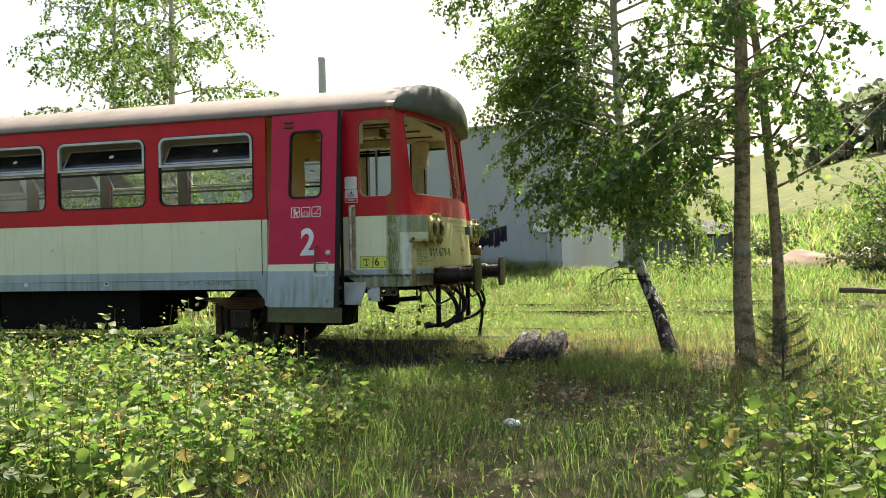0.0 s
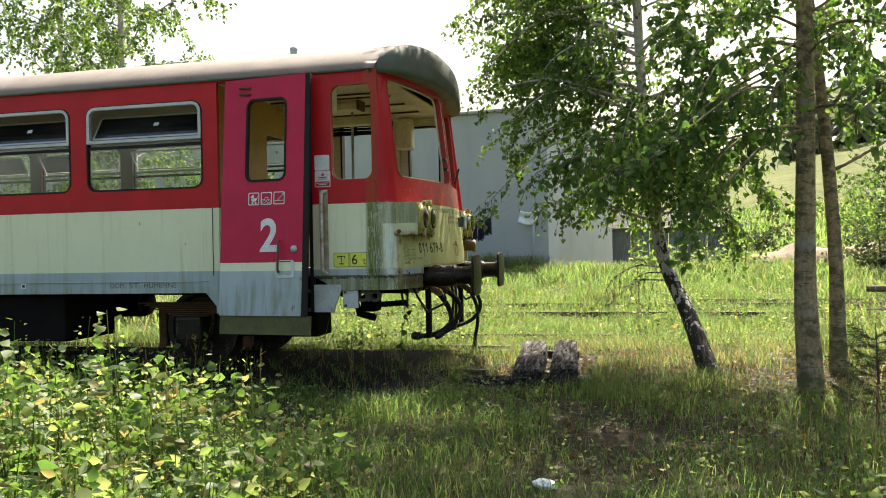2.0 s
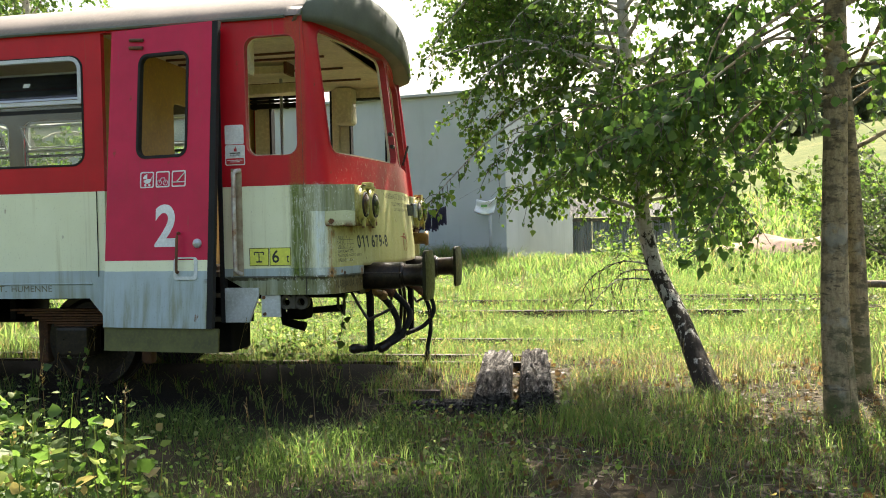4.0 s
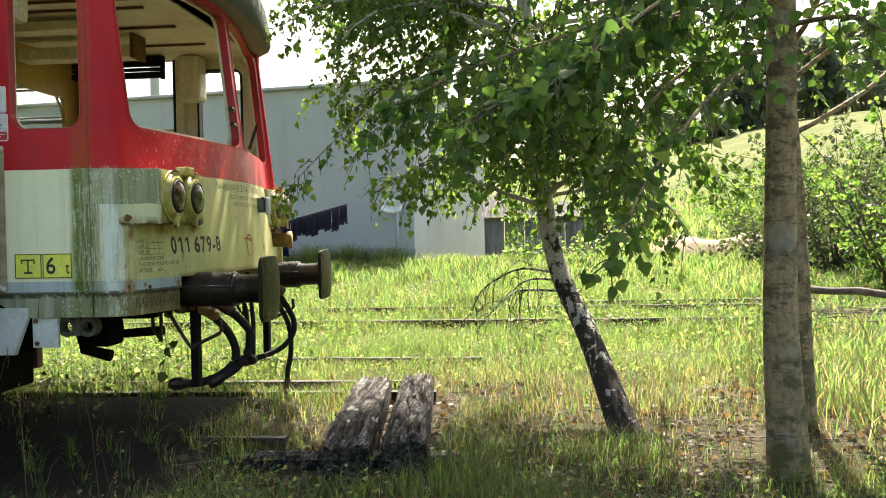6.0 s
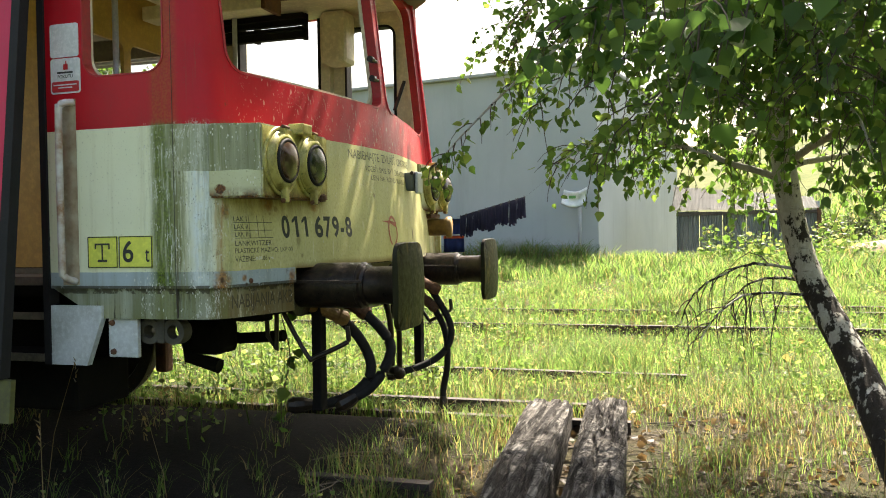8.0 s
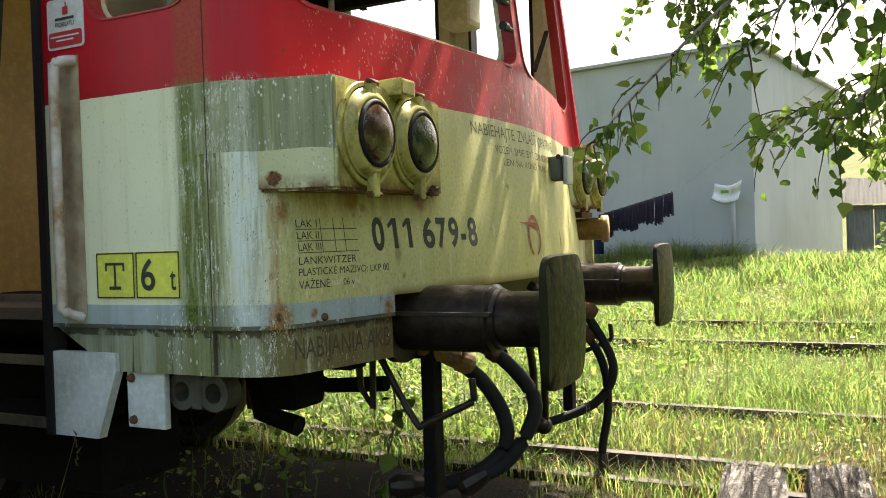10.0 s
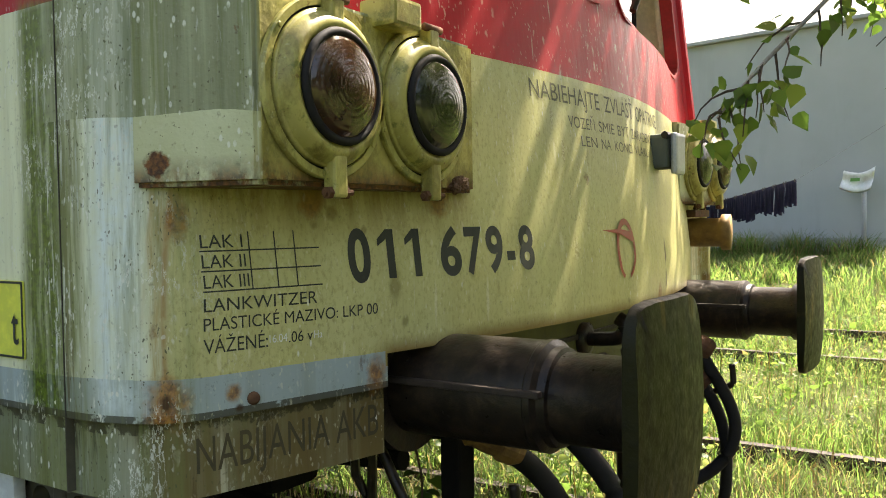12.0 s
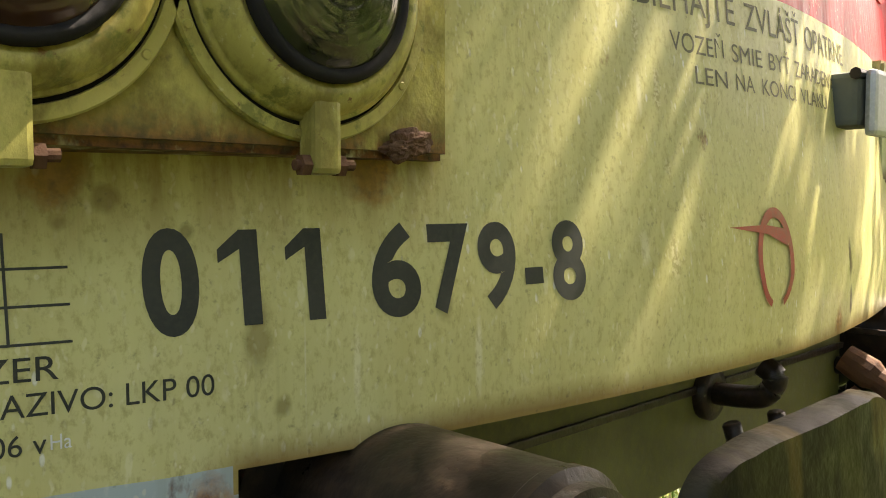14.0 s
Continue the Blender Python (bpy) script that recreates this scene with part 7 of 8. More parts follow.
        T.limb(at(z), (math.cos(g), math.sin(g), 0.5), (2.3 - 0.22 * (z - 3.5)) * (0.75 + 0.4 * rng.random()), 0.018, 0.25, step=0.085, twig_len=0.5, gap=0.040)
    for k in range(14):
        z = 2.5 + 1.9 * k / 14
        g += 2.399
        T.limb(at(z), (math.cos(g), math.sin(g), 0.4), 0.8 + 0.6 * rng.random(), 0.013, 0.34, step=0.07, twig_len=0.42, gap=0.032)
    # dead boughs reaching over the meadow
    for z, way, L in ((2.35, (0.75, 0.3, 0.75), 2.6), (2.0, (0.9, 0.2, 0.5), 2.2), (2.55, (0.4, -0.1, 0.85), 2.2)):
        T.limb(at(z), way, L, 0.022, -0.05, wander=0.2, leafy=0.0, step=0.16, twig_len=0.6)
    T.make("aspen_tree", "slimmer grey-barked tree with bare dead boughs low down", "tree", M_ASPENLEAF, M_ASPEN, 0.062, "slim grey trees", 1.15)


def build_back_birch():
    for k, (x, y, H, seed) in enumerate(((-8.3, 5.4, 9.8, 41), (-11.7, 8.0, 10.5, 43))):
        T = Tree(seed)
        rng = T.rng
        tr = spline([(x, y, 0.0), (x + 0.1, y, 2.5), (x + 0.05, y + 0.1, 5.5), (x + 0.2, y, H)], 6)
        h = np.linspace(0, 1, len(tr))
        T.wood.tube(tr, 0.11 * (1 - h) ** 0.7 + 0.012, 10)
        g = 0.4 * k
        for i in range(56):
            z = 1.6 + (H - 1.8) * i / 56
            g += 2.399
            L = (2.9 - 0.22 * abs(z - 4.5)) * (0.7 + 0.5 * rng.random())
            q = np.array([np.interp(z, tr[:, 2], tr[:, j]) for j in range(3)])
            T.limb(q, (math.cos(g), math.sin(g), 0.55), L, 0.022, 0.34, step=0.08, twig_len=0.6, gap=0.026)
        T.make("birch_tree", "airy birch rising behind the carriage roof", "tree", M_BIRCHLEAF, M_BIRCH, 0.066, "birches behind the carriage")


def build_shrubs():
    for x, y, H, r, seed, mat in ((8.3, 13.0, 4.4, 1.3, 51, M_FARLEAF), (8.3, 9.6, 4.6, 1.3, 52, M_BIRCHLEAF), (7.6, 15.2, 1.9, 1.5, 53, M_FARLEAF), (10.6, 15.5, 4.2, 1.6, 54, M_FARLEAF), (11.5, 11.0, 5.0, 1.6, 55, M_BIRCHLEAF), (5.6, 26.0, 2.6, 2.0, 56, M_FARLEAF), (9.2, 17.4, 3.4, 1.8, 58, M_FARLEAF), (12.6, 17.0, 4.6, 2.0, 59, M_BIRCHLEAF), (10.2, 23.5, 4.4, 2.2, 60, M_BIRCHLEAF), (13.8, 24.0, 5.2, 2.4, 61, M_FARLEAF), (17.0, 28.0, 5.4, 2.6, 62, M_BIRCHLEAF), (16.5, 20.5, 4.6, 2.2, 63, M_BIRCHLEAF), (20.5, 32.0, 6.0, 2.8, 64, M_FARLEAF), (12.0, 34.0, 4.6, 2.4, 65, M_BIRCHLEAF), (18.5, 44.0, 6.5, 3.0, 66, M_BIRCHLEAF)):
        T = Tree(seed)
        rng = T.rng
        z0 = land(x, y)
        for i in range(22):
            a = 2.399 * i
            d = np.array([math.cos(a) * 0.6, math.sin(a) * 0.6, 0.5 + 1.1 * rng.random()])
            T.limb((x + 0.1 * rng.normal(), y + 0.1 * rng.normal(), z0 - 0.05), d, H * (0.5 + 0.5 * rng.random()), 0.022, 0.16, step=0.15, twig_len=0.34 * r, gap=0.055, from_=0.08)
        T.make("shrub", "dense many-stemmed leafy shrub on the meadow edge", "shrub", mat, M_TWIG, 0.10, "shrubs on the meadow")


def build_spruce():
    sp = thing("spruce_sapling", "young open-branched dark green spruce in the grass", "sapling", at=(3.25, -2.52, 0.0))
    rng = np.random.default_rng(5)
    bm = nb()
    pipe(bm, [(0, 0, -0.02), (0.01, 0, 0.4), (0.0, 0.01, 0.74)], 0.014, 7, [0.014, 0.009, 0.003])
    part("stem", bm, M_TWIG, sp)
    wood, C, D = Soup(), [], []
    for k in range(24):
        z = 0.05 + 0.62 * (k / 24)
        L = (0.44 * (1 - z / 0.80) ** 0.7 + 0.04) * (0.6 + 0.55 * rng.random())
        a = 2.399 * k + rng.normal() * 0.2
        out = np.array([math.cos(a), math.sin(a), 0.0])
        pts = [np.array([0, 0, z]) + L * t * out + np.array([0, 0, L * (0.22 * t + 0.32 * t * t)]) for t in np.linspace(0, 1, 7)]
        wood.tube(pts, np.linspace(0.0045, 0.0012, 7), 4)
        for s in np.linspace(0.15, 1, int(5 + L * 22)):
            i = min(5, int(s * 6))
            q = pts[i] + (pts[i + 1] - pts[i]) * (s * 6 - i)
            for sgn in (-1, 1):
                side = np.array([-math.sin(a), math.cos(a), 0.15]) * sgn
                l2 = 0.10 * (1.1 - s) + 0.015
                w2 = [q + side * l2 * t + out * l2 * 0.7 * t for t in (0, 0.5, 1)]
                wood.tube(w2, (0.002, 0.0016, 0.001), 3)
                for t in np.linspace(0, 1, 8):
                    for _ in range(3):
                        C.append(w2[0] + (w2[2] - w2[0]) * t)
                        D.append(unit(w2[2] - w2[0]) * 0.7 + rng.normal(size=3) * 0.6)
    w = wood.make("branchwork", M_TWIG)
    w.parent = sp
    w["kind"] = "stuff"
    Vv, Ff = leaf_arrays(np.array(C), np.array(D), np.full(len(C), 0.017), rng, 0.16)
    o = np_mesh("foliage", Vv, Ff, M_SPRUCE)
    o.parent = sp
    o["kind"] = "stuff"


def build_forest():
    """Far wood along the top of the hill."""
    rng = np.random.default_rng(77)
    C, D, S = [], [], []
    wood = Soup()
    n = 0
    while n < 420:
        x, y = rng.uniform(10, 230), rng.uniform(128, 200)
        if x < 0.17 * y:
            continue
        n += 1
        z0 = land(x, y)
        H = rng.uniform(7, 13)
        con = rng.random() < 0.45
        wood.tube([(x, y, z0 - 0.5), (x, y, z0 + H * 0.8)], (0.22, 0.08), 5)
        m = 90
        t = rng.random(m) ** 0.8
        a = rng.random(m) * 6.283
        if con:
            r = (1 - t) * H * 0.20 + 0.15
        else:
            r = np.sqrt(np.maximum(0.02, 1 - (2 * t - 0.95) ** 2)) * H * 0.27 * (0.7 + 0.4 * rng.random(m))
        zz = z0 + H * (0.12 + 0.88 * t)
        C.append(np.stack([x + r * np.cos(a), y + r * np.sin(a), zz], 1))
        D.append(np.stack([np.cos(a), np.sin(a), np.full(m, -0.3 if con else 0.4)], 1) + 0.5 * rng.normal(size=(m, 3)))
        S.append(np.full(m, 2.0))
    C, D, S = np.concatenate(C), np.concatenate(D), np.concatenate(S)
    V, F = leaf_arrays(C, D, S, rng, 1.1)
    w = thing("hill_wood", "dark mixed wood along the top of the hill", "forest", kind="stuff")
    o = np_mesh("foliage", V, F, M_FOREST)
    o.parent = w
    t = wood.make("trunks", M_TWIG)
    t.parent = w


# distance haze put into the leaf colour: paler and bluer than the wood
M_FOREST = leaf_mat("hazy_forest_leaf", (0.085, 0.112, 0.088), (0.108, 0.140, 0.104), (0.14, 0.175, 0.12))
build_birch()
build_aspens()
build_back_birch()
build_shrubs()
build_spruce()
build_forest()

# ---- grass, weeds and litter ----
PATHX = lambda y: np.interp(y, [-10.7, -9, -7.2, -5.5, -4.5, -3.9, -2.6, -1.5], [2.37, 1.72, 1.43, 1.6, 1.38, 1.12, 0.59, 0.3])


def land_np(x, y):
    return np.array([land(float(a), float(b)) for a, b in zip(x, y)])


def pnoise(x, y, s, o=0.0):
    return np.array([noise.noise(Vector((a * s, b * s, o))) for a, b in zip(x, y)])


def blades(x, y, h, w, rng, lean=0.85):
    """Bent tapering grass blades."""
    n = len(x)
    z = land_np(x, y)
    a = rng.random(n) * 6.283
    k = lean * (0.3 + rng.random(n)) * h
    dx, dy = np.cos(a), np.sin(a)
    sx, sy = -dy * w / 2, dx * w / 2
    V = np.zeros((n, 6, 3))
    for i, (t, b, ww) in enumerate(((0, 0, 1.0), (0.55, 0.28, 0.75), (1.0, 1.0, 0.10))):
        cx, cy, cz = x + dx * k * b, y + dy * k * b, z - 0.02 + h * t * (1 - 0.12 * b)
        V[:, 2 * i] = np.stack([cx - sx * ww, cy - sy * ww, cz], 1)
        V[:, 2 * i + 1] = np.stack([cx + sx * ww, cy + sy * ww, cz], 1)
    F = np.array([(0, 1, 3, 2), (2, 3, 5, 4)])[None] + (np.arange(n) * 6)[:, None, None]
    return V.reshape(-1, 3), F.reshape(-1, 4)


def keep_clear(x, y):
    """Not under the camera's way, the timbers, or far below the carriage floor."""
    ok = ~((x > 0.25) & (x < 1.1) & (y > -1.55) & (y < 1.0))
    ok &= ~((x < -0.5) & (y > -0.84) & (y < 0.62) & (np.sin(x * 7 + y * 3) > -0.75))
    ok &= ~((x < -0.22) & (y > -1.85 + 0.25 * np.sin(x * 2.1)) & (y < -0.80) & (np.sin(x * 23 + y * 17) + np.sin(x * 9.3 - y * 31) > -1.15))
    thin = np.abs(np.sin(x * 127.1 + y * 311.7) * 43758.5) % 1.0
    ok &= ~((x > 0.95) & (x < 4.2) & (y > -3.3) & (y < 0.3) & (thin > 0.42))
    ok &= ~((x > -0.2) & (x < 2.2) & (y > -7.6) & (y <= -3.3) & (thin > 0.62))
    for ry, x0, x1 in ((1.24, -4, 0.7), (2.66, -6, 1.3), (6.05, -16, 5.3), (7.9, -16, 6.5), (8.6, 2.2, 12)):
        ok &= ~((np.abs(y - ry + 0.05) < 0.11) & (x > x0) & (x < x1) & (np.sin(x * 2.3 + ry) > -0.5))
    return ok


def build_grass():
    rng = np.random.default_rng(3)
    soup, dry = Soup(), Soup()

    def field(x0, x1, y0, y1, n, h, w, hv=0.6, dryness=0.0, out=None, tuft=True):
        x, y = rng.uniform(x0, x1, n), rng.uniform(y0, y1, n)
        c = pnoise(x, y, 1.1, 4.0)
        keep = keep_clear(x, y) & (rng.random(n) < 0.62 + 0.9 * c)
        x, y, c = x[keep], y[keep], c[keep]
        hh = h * (1 + hv * (rng.random(len(x)) - 0.4) + 0.8 * c)
        hh = np.maximum(0.05, hh)
        near = np.abs(x - PATHX(y)) < 0.45
        near &= y < -1.3
        hh[near] = np.minimum(hh[near], 0.24)
        V, F = blades(x, y, hh, w * (0.6 + 0.7 * rng.random(len(x))), rng)
        d = rng.random(len(x)) < dryness
        V3 = V.reshape(-1, 6, 3)
        for sel, tgt in ((d, dry), (~d, out or soup)):
            if sel.any():
                k = sel.sum()
                FF = np.array([(0, 1, 3, 2), (2, 3, 5, 4)])[None] + (np.arange(k) * 6)[:, None, None]
                tgt.add(V3[sel].reshape(-1, 3), FF.reshape(-1, 4))

    field(-4.5, 0.6, -4.6, -1.3, 30000, 0.15, 0.005, dryness=0.03)
    field(0.6, 5.0, -4.6, -1.3, 30000, 0.15, 0.005, dryness=0.12)
    field(-0.6, 4.5, -1.6, 2.6, 38000, 0.14, 0.004, dryness=0.42)
    field(-3.5, 0.6, 0.6, 1.9, 12000, 0.16, 0.006, dryness=0.25)
    field(-8.0, -0.3, 0.7, 3.0, 14000, 0.20, 0.008, dryness=0.15)
    field(-7.0, 5.5, 2.2, 6.5, 90000, 0.155, 0.0052, dryness=0.10)
    field(-6.0, 9.0, 6.5, 12.0, 72000, 0.19, 0.009, dryness=0.10)
    field(-8.0, 12.0, 12.0, 18.8, 40000, 0.27, 0.022, dryness=0.10)
    field(4.0, 16.0, 18.8, 34.0, 26000, 0.40, 0.045, dryness=0.2)
    field(-16.0, 16.0, -18.0, -8.0, 7000, 0.30, 0.030, dryness=0.12)
    field(5.0, 16.0, -8.0, 12.0, 18000, 0.28, 0.026, dryness=0.2)
    field(-18.0, -5.5, -8.0, -1.7, 9000, 0.30, 0.030, dryness=0.12)
    field(-18.0, -6.0, 1.7, 16.0, 12000, 0.30, 0.026, dryness=0.12)
    field(-10.0, -1.0, 16.6, 17.5, 5000, 0.55, 0.02, dryness=0.25)
    field(3.5, 9.0, -3.0, 6.0, 16000, 0.24, 0.011, dryness=0.25)
    field(-5.5, 4.8, -8.2, -4.4, 46000, 0.19, 0.006, dryness=0.04)
    field(0.95, 2.5, -2.1, -0.55, 6500, 0.19, 0.0045, dryness=0.12)
    field(6.0, 44.0, 34.0, 74.0, 15000, 0.65, 0.11, dryness=0.18)
    field(-4.0, -0.5, -1.6, 0.7, 2500, 0.10, 0.006, dryness=0.5)
    field(-7.0, 0.3, -1.3, -0.84, 7000, 0.13, 0.006, dryness=0.25)
    g = soup.make("grass", M_GRASS)
    tagged(g, "uneven fresh green meadow grass", "grass", kind="stuff")
    g = dry.make("dry_grass", M_GRASSD)
    tagged(g, "straw-coloured dry grass blades among the green", "dry grass", kind="stuff")
    # seed stalks
    st = Soup()
    n = 620
    x, y = rng.uniform(-5, 5.5, n), rng.uniform(-7.5, 9, n)
    ok = keep_clear(x, y) & ((np.abs(x - PATHX(y)) > 0.6) | (y > -1.0)) & ~((x < -0.3) & (np.abs(y) < 1.6))
    for a, b in zip(x[ok], y[ok]):
        h = rng.uniform(0.35, 0.75)
        z = land(a, b)
        lx, ly = rng.normal(size=2) * 0.10
        pts = [(a, b, z), (a + lx * 0.4, b + ly * 0.4, z + h * 0.6), (a + lx, b + ly, z + h)]
        st.tube(pts, (0.0022, 0.0018, 0.0012), 3)
        top = np.array(pts[2])
        for j in range(6):
            q = top - np.array([0, 0, 0.018 * j])
            st.tube([q, q + np.array([rng.normal() * 0.012, rng.normal() * 0.012, 0.016])], (0.0035, 0.001), 3)
    s = st.make("grass_stalks", M_GRASSD)
    tagged(s, "thin dry seeding grass stalks", "grass stalks", kind="stuff")


def build_weeds():
    """Leafy herbs: upright stems with paired leaves."""
    rng = np.random.default_rng(8)
    stems, C, D, S = Soup(), [], [], []

    def plant(x, y, h, size, dense=1.0):
        z = land(x, y)
        lx, ly = rng.normal(size=2) * 0.10 * h
        p0, p1 = np.array([x, y, z]), np.array([x + lx, y + ly, z + h])
        stems.tube([p0, (p0 + p1) / 2 + rng.normal(size=3) * 0.01, p1], (0.006, 0.004, 0.002), 4)
        k = int((12 + h * 34) * dense)
        for i in range(k):
            t = 0.15 + 0.85 * (i + rng.random()) / k
            a = rng.random() * 6.283
            out = np.array([math.cos(a), math.sin(a), 0.25])
            pet = 0.03 + 0.10 * (1 - t) * rng.random() + 0.03
            q = p0 + (p1 - p0) * t
            e = q + out * pet
            C.append(e)
            D.append(out + np.array([0, 0, -0.35 + 0.5 * rng.random()]) + 0.25 * rng.normal(size=3))
            S.append(size * (0.25 + 1.15 * rng.random() ** 2.2) * (1.15 - 0.45 * t))

    def patch(n, x0, x1, y0, y1, h, size):
        for _ in range(n):
            x, y = rng.uniform(x0, x1), rng.uniform(y0, y1)
            if abs(x - float(PATHX(y))) < 0.95:
                continue
            c = noise.noise(Vector((x * 0.8, y * 0.8, 9)))
            plant(x, y, max(0.15, h * (0.75 + 0.5 * rng.random() + 0.5 * c)), size)
    patch(400, -5.6, -0.9, -6.6, -3.4, 0.50, 0.092)
    patch(120, -5.0, -0.3, -5.6, -3.9, 0.42, 0.050)
    patch(190, -1.8, 0.05, -7.2, -4.5, 0.38, 0.085)
    patch(90, -1.4, 0.25, -6.8, -4.6, 0.28, 0.045)
    patch(150, -4.2, -1.2, -7.8, -6.2, 0.46, 0.09)
    patch(170, 2.3, 5.2, -8.2, -5.0, 0.36, 0.095)
    patch(60, 2.3, 3.6, -6.4, -4.6, 0.26, 0.05)
    patch(70, 3.3, 5.2, -5.6, -2.0, 0.28, 0.07)
    patch(12, -4.6, -1.2, -4.6, -3.4, 0.80, 0.10)
    patch(60, -9, -5, -6.5, -2.6, 0.75, 0.09)
    patch(130, -3.5, 6.0, 2.4, 8.5, 0.30, 0.07)
    patch(90, -5.5, -2.5, -3.5, -1.9, 0.45, 0.08)
    patch(60, 0.5, 5.0, 16.0, 19.0, 0.7, 0.14)
    patch(190, -4.0, 0.4, 0.95, 2.3, 0.36, 0.05)
    patch(14, -2.2, -0.9, -0.6, 0.7, 0.25, 0.05)
    # low clover and plantain between the blades
    for n, x0, x1, y0, y1, size in ((15000, -3.5, 5.0, -6.5, -1.3, 0.026), (24000, -5.0, 6.0, 1.4, 6.5, 0.020), (12000, -5.0, 9.0, 6.5, 13.0, 0.038)):
        x, y = rng.uniform(x0, x1, n), rng.uniform(y0, y1, n)
        ok = (pnoise(x, y, 1.3, 2.0) > -0.15) & keep_clear(x, y)
        x, y = x[ok], y[ok]
        z = land_np(x, y) + rng.uniform(0.03, 0.17, len(x))
        C.extend(np.stack([x, y, z], 1))
        D.extend(np.stack([rng.normal(size=len(x)), rng.normal(size=len(x)), rng.normal(size=len(x)) * 0.35], 1))
        S.extend(size * rng.uniform(0.6, 1.5, len(x)))
    V, F = leaf_arrays(np.array(C), np.array(D), np.array(S), rng, rng.uniform(0.45, 1.15, (len(C), 1, 1)))
    w = thing("weeds", "tangle of knee-high leafy herbs and young raspberry", "weeds", kind="stuff")
    o = np_mesh("weed_leaves", V, F, M_WEED)
    o.parent = w
    s = stems.make("weed_stems", M_WEED)
    s.parent = w
    # single climbing plant hanging under the carriage end
    C.clear(), D.clear(), S.clear()
    vine = Soup()
    pts = spline([(-0.86, -0.40, 0.02), (-0.88, -0.42, 0.35), (-0.84, -0.38, 0.62), (-0.87, -0.42, 0.86)], 5)
    vine.tube(pts, np.full(len(pts), 0.004), 4)
    for i in range(22):
        q = pts[rng.integers(0, len(pts))]
        C.append(q + rng.normal(size=3) * 0.02)
        D.append(rng.normal(size=3) * 0.6 + np.array([0, 0, -0.8]))
        S.append(rng.uniform(0.05, 0.09))
    V, F = leaf_arrays(np.array(C), np.array(D), np.array(S), rng)
    v = thing("climbing_weed", "single climbing weed standing under the buffer beam", "weed")
    o = np_mesh("leaves", V, F, M_ASPENLEAF)
    o.parent = v
    s = vine.make("stem", M_TWIG)
    s.parent = v


def build_litter():
    rng = np.random.default_rng(12)
    # dry leaves and twigs on the bare patches
    n = 3000
    x, y = rng.uniform(0.1, 4.6, n), rng.uniform(-4.2, 2.0, n)
    C = np.stack([x, y, land_np(x, y) + 0.012 + 0.02 * rng.random(n)], 1)
    D = rng.normal(size=(n, 3)) * np.array([1, 1, 0.25])
    V, F = leaf_arrays(C, D, 0.035 + 0.03 * rng.random(n), rng)
    o = np_mesh("leaf_litter", V, F, M_DRYLEAF)
    tagged(o, "scattered brown dead leaves", "leaf litter", kind="stuff")
    tw = Soup()
    for _ in range(900):
        a, b = rng.uniform(-0.4, 4.8), rng.uniform(-3.6, 2.0)
        g = rng.random() * 6.283
        L = rng.uniform(0.08, 0.4)
        z = land(a, b) + 0.015
        tw.tube([(a, b, z), (a + L * 0.5 * math.cos(g), b + L * 0.5 * math.sin(g), z + 0.02 * rng.random()), (a + L * math.cos(g + 0.2), b + L * math.sin(g + 0.2), z + 0.01)], (0.004, 0.003, 0.002), 4)
    t = tw.make("dead_twigs", M_LOG)
    tagged(t, "small dead twigs on the ground", "twigs", kind="stuff")
    # crumpled paper
    bm = nb()
    bmesh.ops.create_icosphere(bm, subdivisions=3, radius=0.052)
    for v in bm.verts:
        k = noise.noise(v.co * 22) * 0.35 + noise.noise(v.co * 50) * 0.2
        v.co = Vector((v.co.x * 1.25, v.co.y * 0.8, v.co.z * 0.55)) * (1 + k)
    p = part("crumpled_paper", bm, M_BAG, None)
    p.location = (1.13, -4.40, land(1.13, -4.4) + 0.03)
    tagged(p, "crumpled piece of white paper in the grass", "paper")


M_DRYLEAF = leaf_mat("dead_leaf", (0.052, 0.034, 0.019), (0.076, 0.051, 0.028), (0.12, 0.088, 0.052))


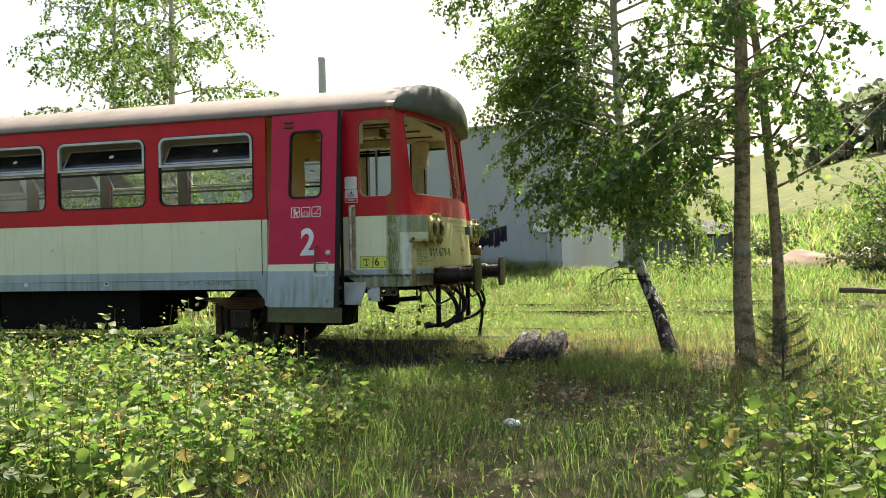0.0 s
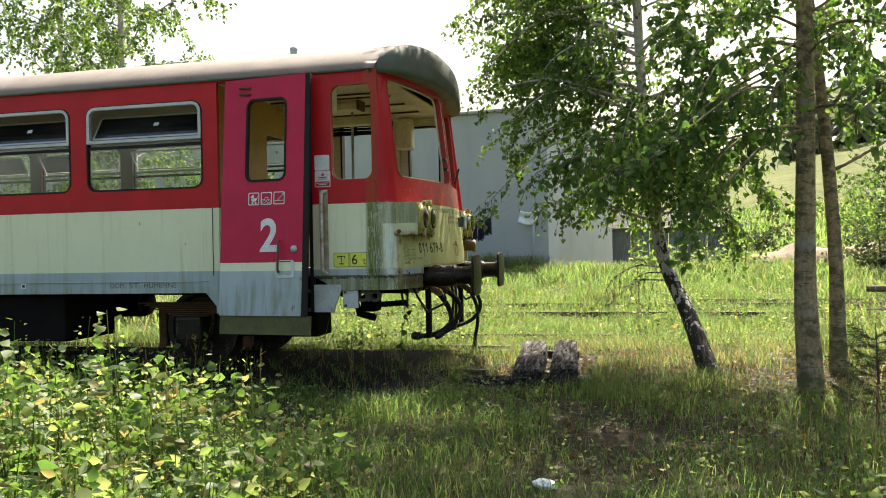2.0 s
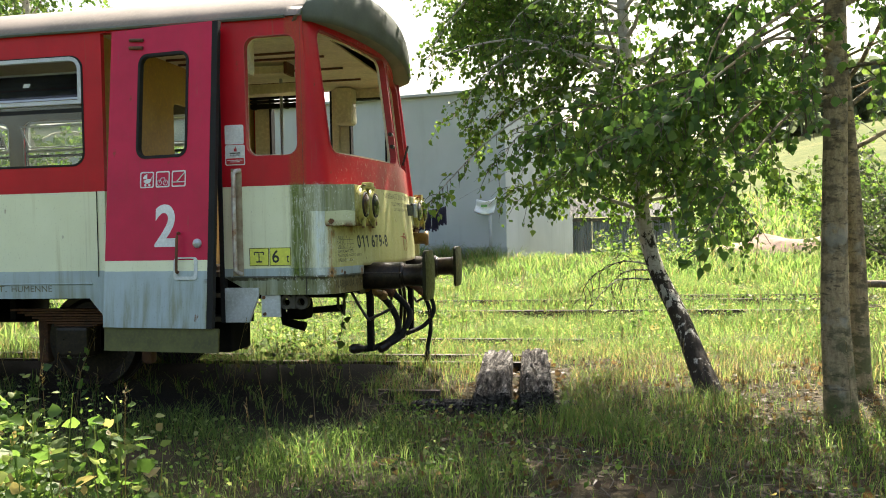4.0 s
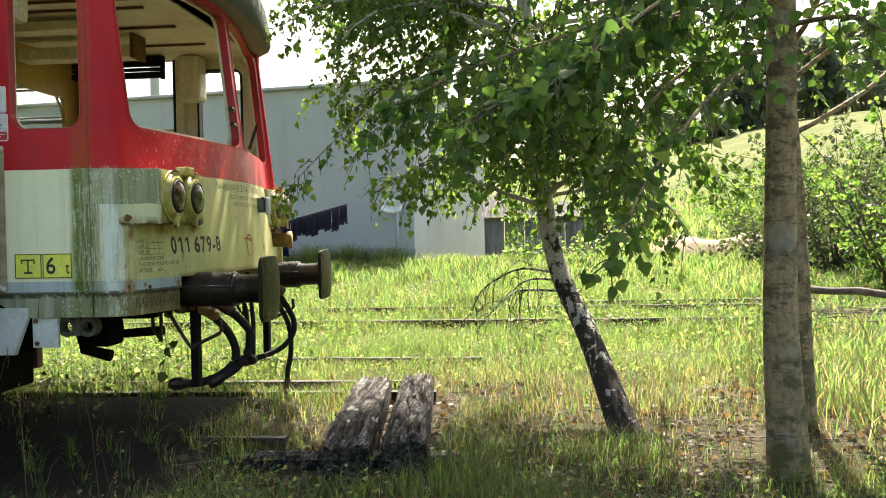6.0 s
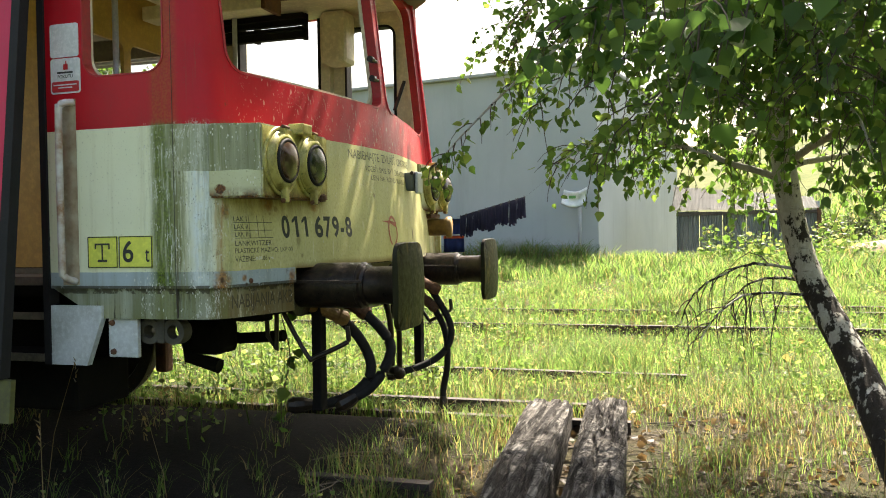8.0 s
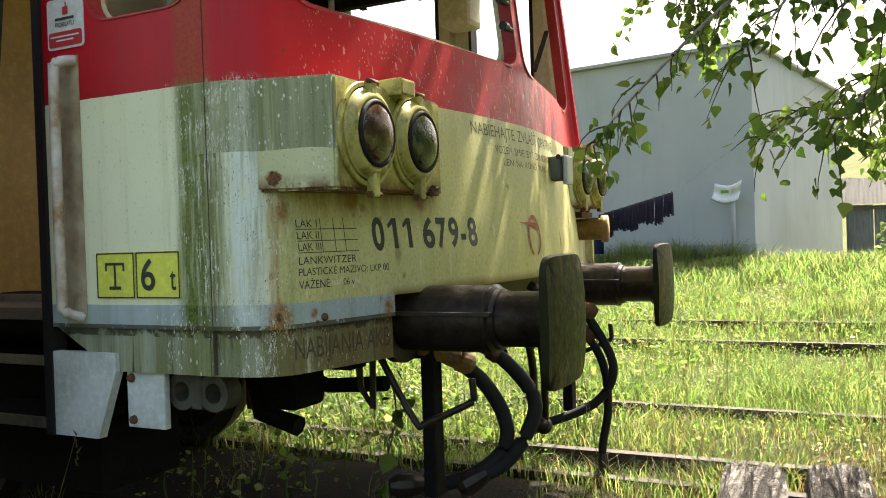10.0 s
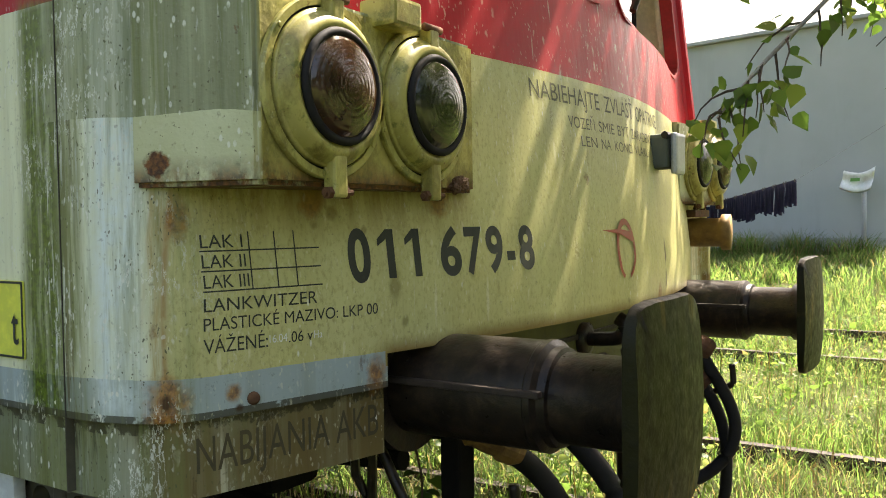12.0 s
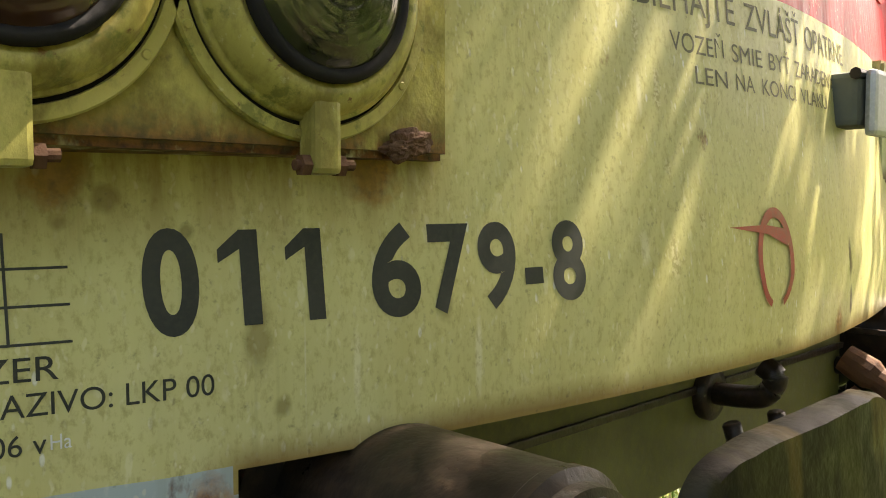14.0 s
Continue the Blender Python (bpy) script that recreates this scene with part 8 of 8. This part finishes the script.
def build_timbers():
    def timber(name, label, a, b, w, h, z0, seed, rot=1.0):
        a, b = Vector(a), Vector(b)
        d = (b - a).normalized()
        side = Vector((-d.y, d.x, 0))
        bm = nb()
        n, m = 70, 22
        corner = 0.045
        ring = [(-w / 2, 0.0), (-w / 2 - 0.006, h * 0.3), (-w / 2 - 0.002, h * 0.6), (-w / 2, h - corner)]
        ring += [(-w / 2 + w * i / m, h - corner * max(0.0, abs(2 * i / m - 1) - 0.72) * 1.6) for i in range(m + 1)]
        ring += [(w / 2, h - corner), (w / 2 + 0.002, h * 0.6), (w / 2 + 0.006, h * 0.3), (w / 2, 0.0)]
        rows = []
        for i in range(n + 1):
            t = i / n
            c = a + (b - a) * t
            row = []
            for j, (u, v) in enumerate(ring):
                bend = 0.016 * noise.noise(Vector((t * 4.0, seed * 1.7, 0.0)))
                split = abs(noise.noise(Vector(((u + bend) * 17 + seed * 2.3, t * 1.6, seed))))
                up = v > h * 0.8
                deep = 0.034 * max(0.0, 0.10 - split) / 0.10 if up else 0.0
                worn_off = 0.013 * max(0.0, noise.noise(Vector((u * 9 + seed, t * 9.0, 1.3)))) if up else 0.0
                k = 0.006 * noise.noise(Vector((u * 70, t * 26, v * 60 + seed)))
                bulge = 0.007 * noise.noise(Vector((seed + (5 if u > 0 else 0), t * 6.0, v * 9)))
                end = 0.012 * noise.noise(Vector((u * 22, v * 22, seed))) if i in (0, n) else 0
                sag = 0.020 * max(0.0, 1 - min(t, 1 - t) / 0.04) if up else 0.0
                row.append(bm.verts.new(c + side * (u + (bulge if abs(u) > w * 0.45 else 0)) + d * end + Vector((0, 0, max(0.0, z0 + v + (k - deep - worn_off - sag) * rot)))))
            rows.append(row)
        for u, v in zip(rows, rows[1:]):
            for j in range(len(ring)):
                bm.faces.new((u[j], u[(j + 1) % len(ring)], v[(j + 1) % len(ring)], v[j]))
        bm.faces.new(rows[0])
        bm.faces.new(rows[-1][::-1])
        bmesh.ops.recalc_face_normals(bm, faces=bm.faces)
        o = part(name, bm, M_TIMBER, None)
        return tagged(o, label, "railway sleeper", group="old sleepers")
    timber("railway_sleeper", "cracked weathered sleeper lying across the track end", (0.60, -1.36, 0), (0.385, 0.86, 0), 0.27, 0.215, 0.005, 3)
    timber("railway_sleeper", "cracked grey sleeper lying beside its twin", (0.925, -1.28, 0), (0.73, 0.98, 0), 0.25, 0.215, 0.005, 8)
    timber("support_timber", "rotten dark bearer under the sleepers", (-0.05, -1.12, 0), (1.22, -1.08, 0), 0.16, 0.09, 0.0, 5, 0.35)


def build_logs():
    for a, b, r in (((5.25, 6.5, 0.50), (7.9, 5.6, 0.26), 0.058), ((5.6, 5.9, 0.20), (8.4, 6.3, 0.24), 0.040), ((5.9, 5.4, 0.14), (7.6, 6.6, 0.28), 0.034), ((6.2, 5.2, 0.13), (8.2, 5.2, 0.17), 0.030)):
        bm = nb()
        a, b = Vector(a), Vector(b)
        pts = [a + (b - a) * t + Vector((0, 0, 0.035 * math.sin(t * 7 + r * 90) + 0.015 * math.sin(t * 19))) for t in np.linspace(0, 1, 9)]
        pipe(bm, pts, r, 9, [r * (1 - 0.25 * i / 8 + 0.06 * math.sin(i * 2.3)) for i in range(9)])
        o = part("log", bm, M_LOG, None, smooth=True)
        tagged(o, "barkless grey log on a heap of dead wood", "log", group="heap of logs")
    st = Soup()
    r2 = np.random.default_rng(6)
    for _ in range(260):
        x, y = r2.uniform(5.0, 8.6), r2.uniform(4.6, 7.2)
        g, L = r2.normal() * 0.6, r2.uniform(0.3, 1.1)
        z = land(x, y) + r2.uniform(0.01, 0.22)
        st.tube([(x, y, z), (x + L * math.cos(g), y + L * math.sin(g), z + r2.normal() * 0.06)], (0.010, 0.005), 4)
    o = st.make("brushwood", M_LOG)
    tagged(o, "heap of grey dead sticks under the logs", "brushwood", kind="stuff")


def build_laundry():
    A, B = Vector((-6.30, 17.40, 1.45)), Vector((-2.45, 13.6, 2.09))
    line = thing("washing_line", "thin cord from the hall wall to the birch", "clothes line", at=A)
    bm = nb()
    tie = Vector((1.70, 0.51, 2.55))
    pipe(bm, [A - A, B - A, tie - A], 0.0016, 5)
    part("cord", bm, M_LOG, line)
    part("wall_hook", box(nb(), -0.03, 0.03, -0.03, 0.55, -0.02, 0.02), M_RUST, line)
    d = (B - A)
    n = 9
    for i in range(n):
        t0, t1 = 0.44 + 0.55 * i / n, 0.44 + 0.55 * (i + 0.985) / n
        bm = nb()
        m, k = 14, 6
        H = 0.50 + 0.06 * math.sin(i * 2.1)
        rows = []
        for r in range(k + 1):
            row = []
            for c in range(m + 1):
                t = t0 + (t1 - t0) * c / m
                q = A + d * t
                sway = 0.045 * math.sin(c * 1.7 + i) * r / k
                row.append(bm.verts.new(q + Vector((sway * 0.5 + 0.01 * math.sin(c * 2.4) , sway, -H * r / k * (1 + 0.06 * math.sin(c * 0.9 + i))))))
            rows.append(row)
        for u, v in zip(rows, rows[1:]):
            for c in range(m):
                bm.faces.new((u[c], u[c + 1], v[c + 1], v[c]))
        bmesh.ops.solidify(bm, geom=bm.faces[:], thickness=0.012)
        o = part("garment", bm, M_CLOTH, None, smooth=True)
        tagged(o, "dark navy garment pegged out on the line", "laundry", group="washing on the line")
        for t in (t0 + 0.006, t1 - 0.006):
            q = A + d * t
            p = part("clothes_peg", box(nb(), -0.008, 0.008, -0.012, 0.012, -0.04, 0.02, 0.003), M_LOG, None)
            p.location = q
            tagged(p, "grey weathered wooden clothes peg on the cord", "clothes peg", group="clothes pegs")
    # striped work clothes lower on the same line
    C0 = A + d * 0.38 - Vector((0, 0, 0.02))
    bm = nb()
    m, k = 10, 12
    g = thing("work_jacket", "blue work jacket with orange and white bands on the line", "laundry", "washing on the line", at=C0)
    def band(z0, z1, mat, name, off):
        bm = nb()
        rows = []
        for r in range(5):
            z = z0 + (z1 - z0) * r / 4
            rows.append([bm.verts.new((0.55 * (c / m - 0.5), -off + 0.05 * math.sin(c * 1.6), z)) for c in range(m + 1)])
        for u, v in zip(rows, rows[1:]):
            for c in range(m):
                bm.faces.new((u[c], u[c + 1], v[c + 1], v[c]))
        bmesh.ops.solidify(bm, geom=bm.faces[:], thickness=0.01)
        part(name, bm, mat, g, smooth=True)
    band(-0.85, 0.0, M_CLOTHB, "cloth", 0.0)
    band(-0.50, -0.44, M_CLOTHO, "orange_band", 0.012)
    band(-0.43, -0.39, M_WHITE, "white_band", 0.012)


build_grass()
build_weeds()
build_litter()
build_timbers()
build_logs()
build_laundry()
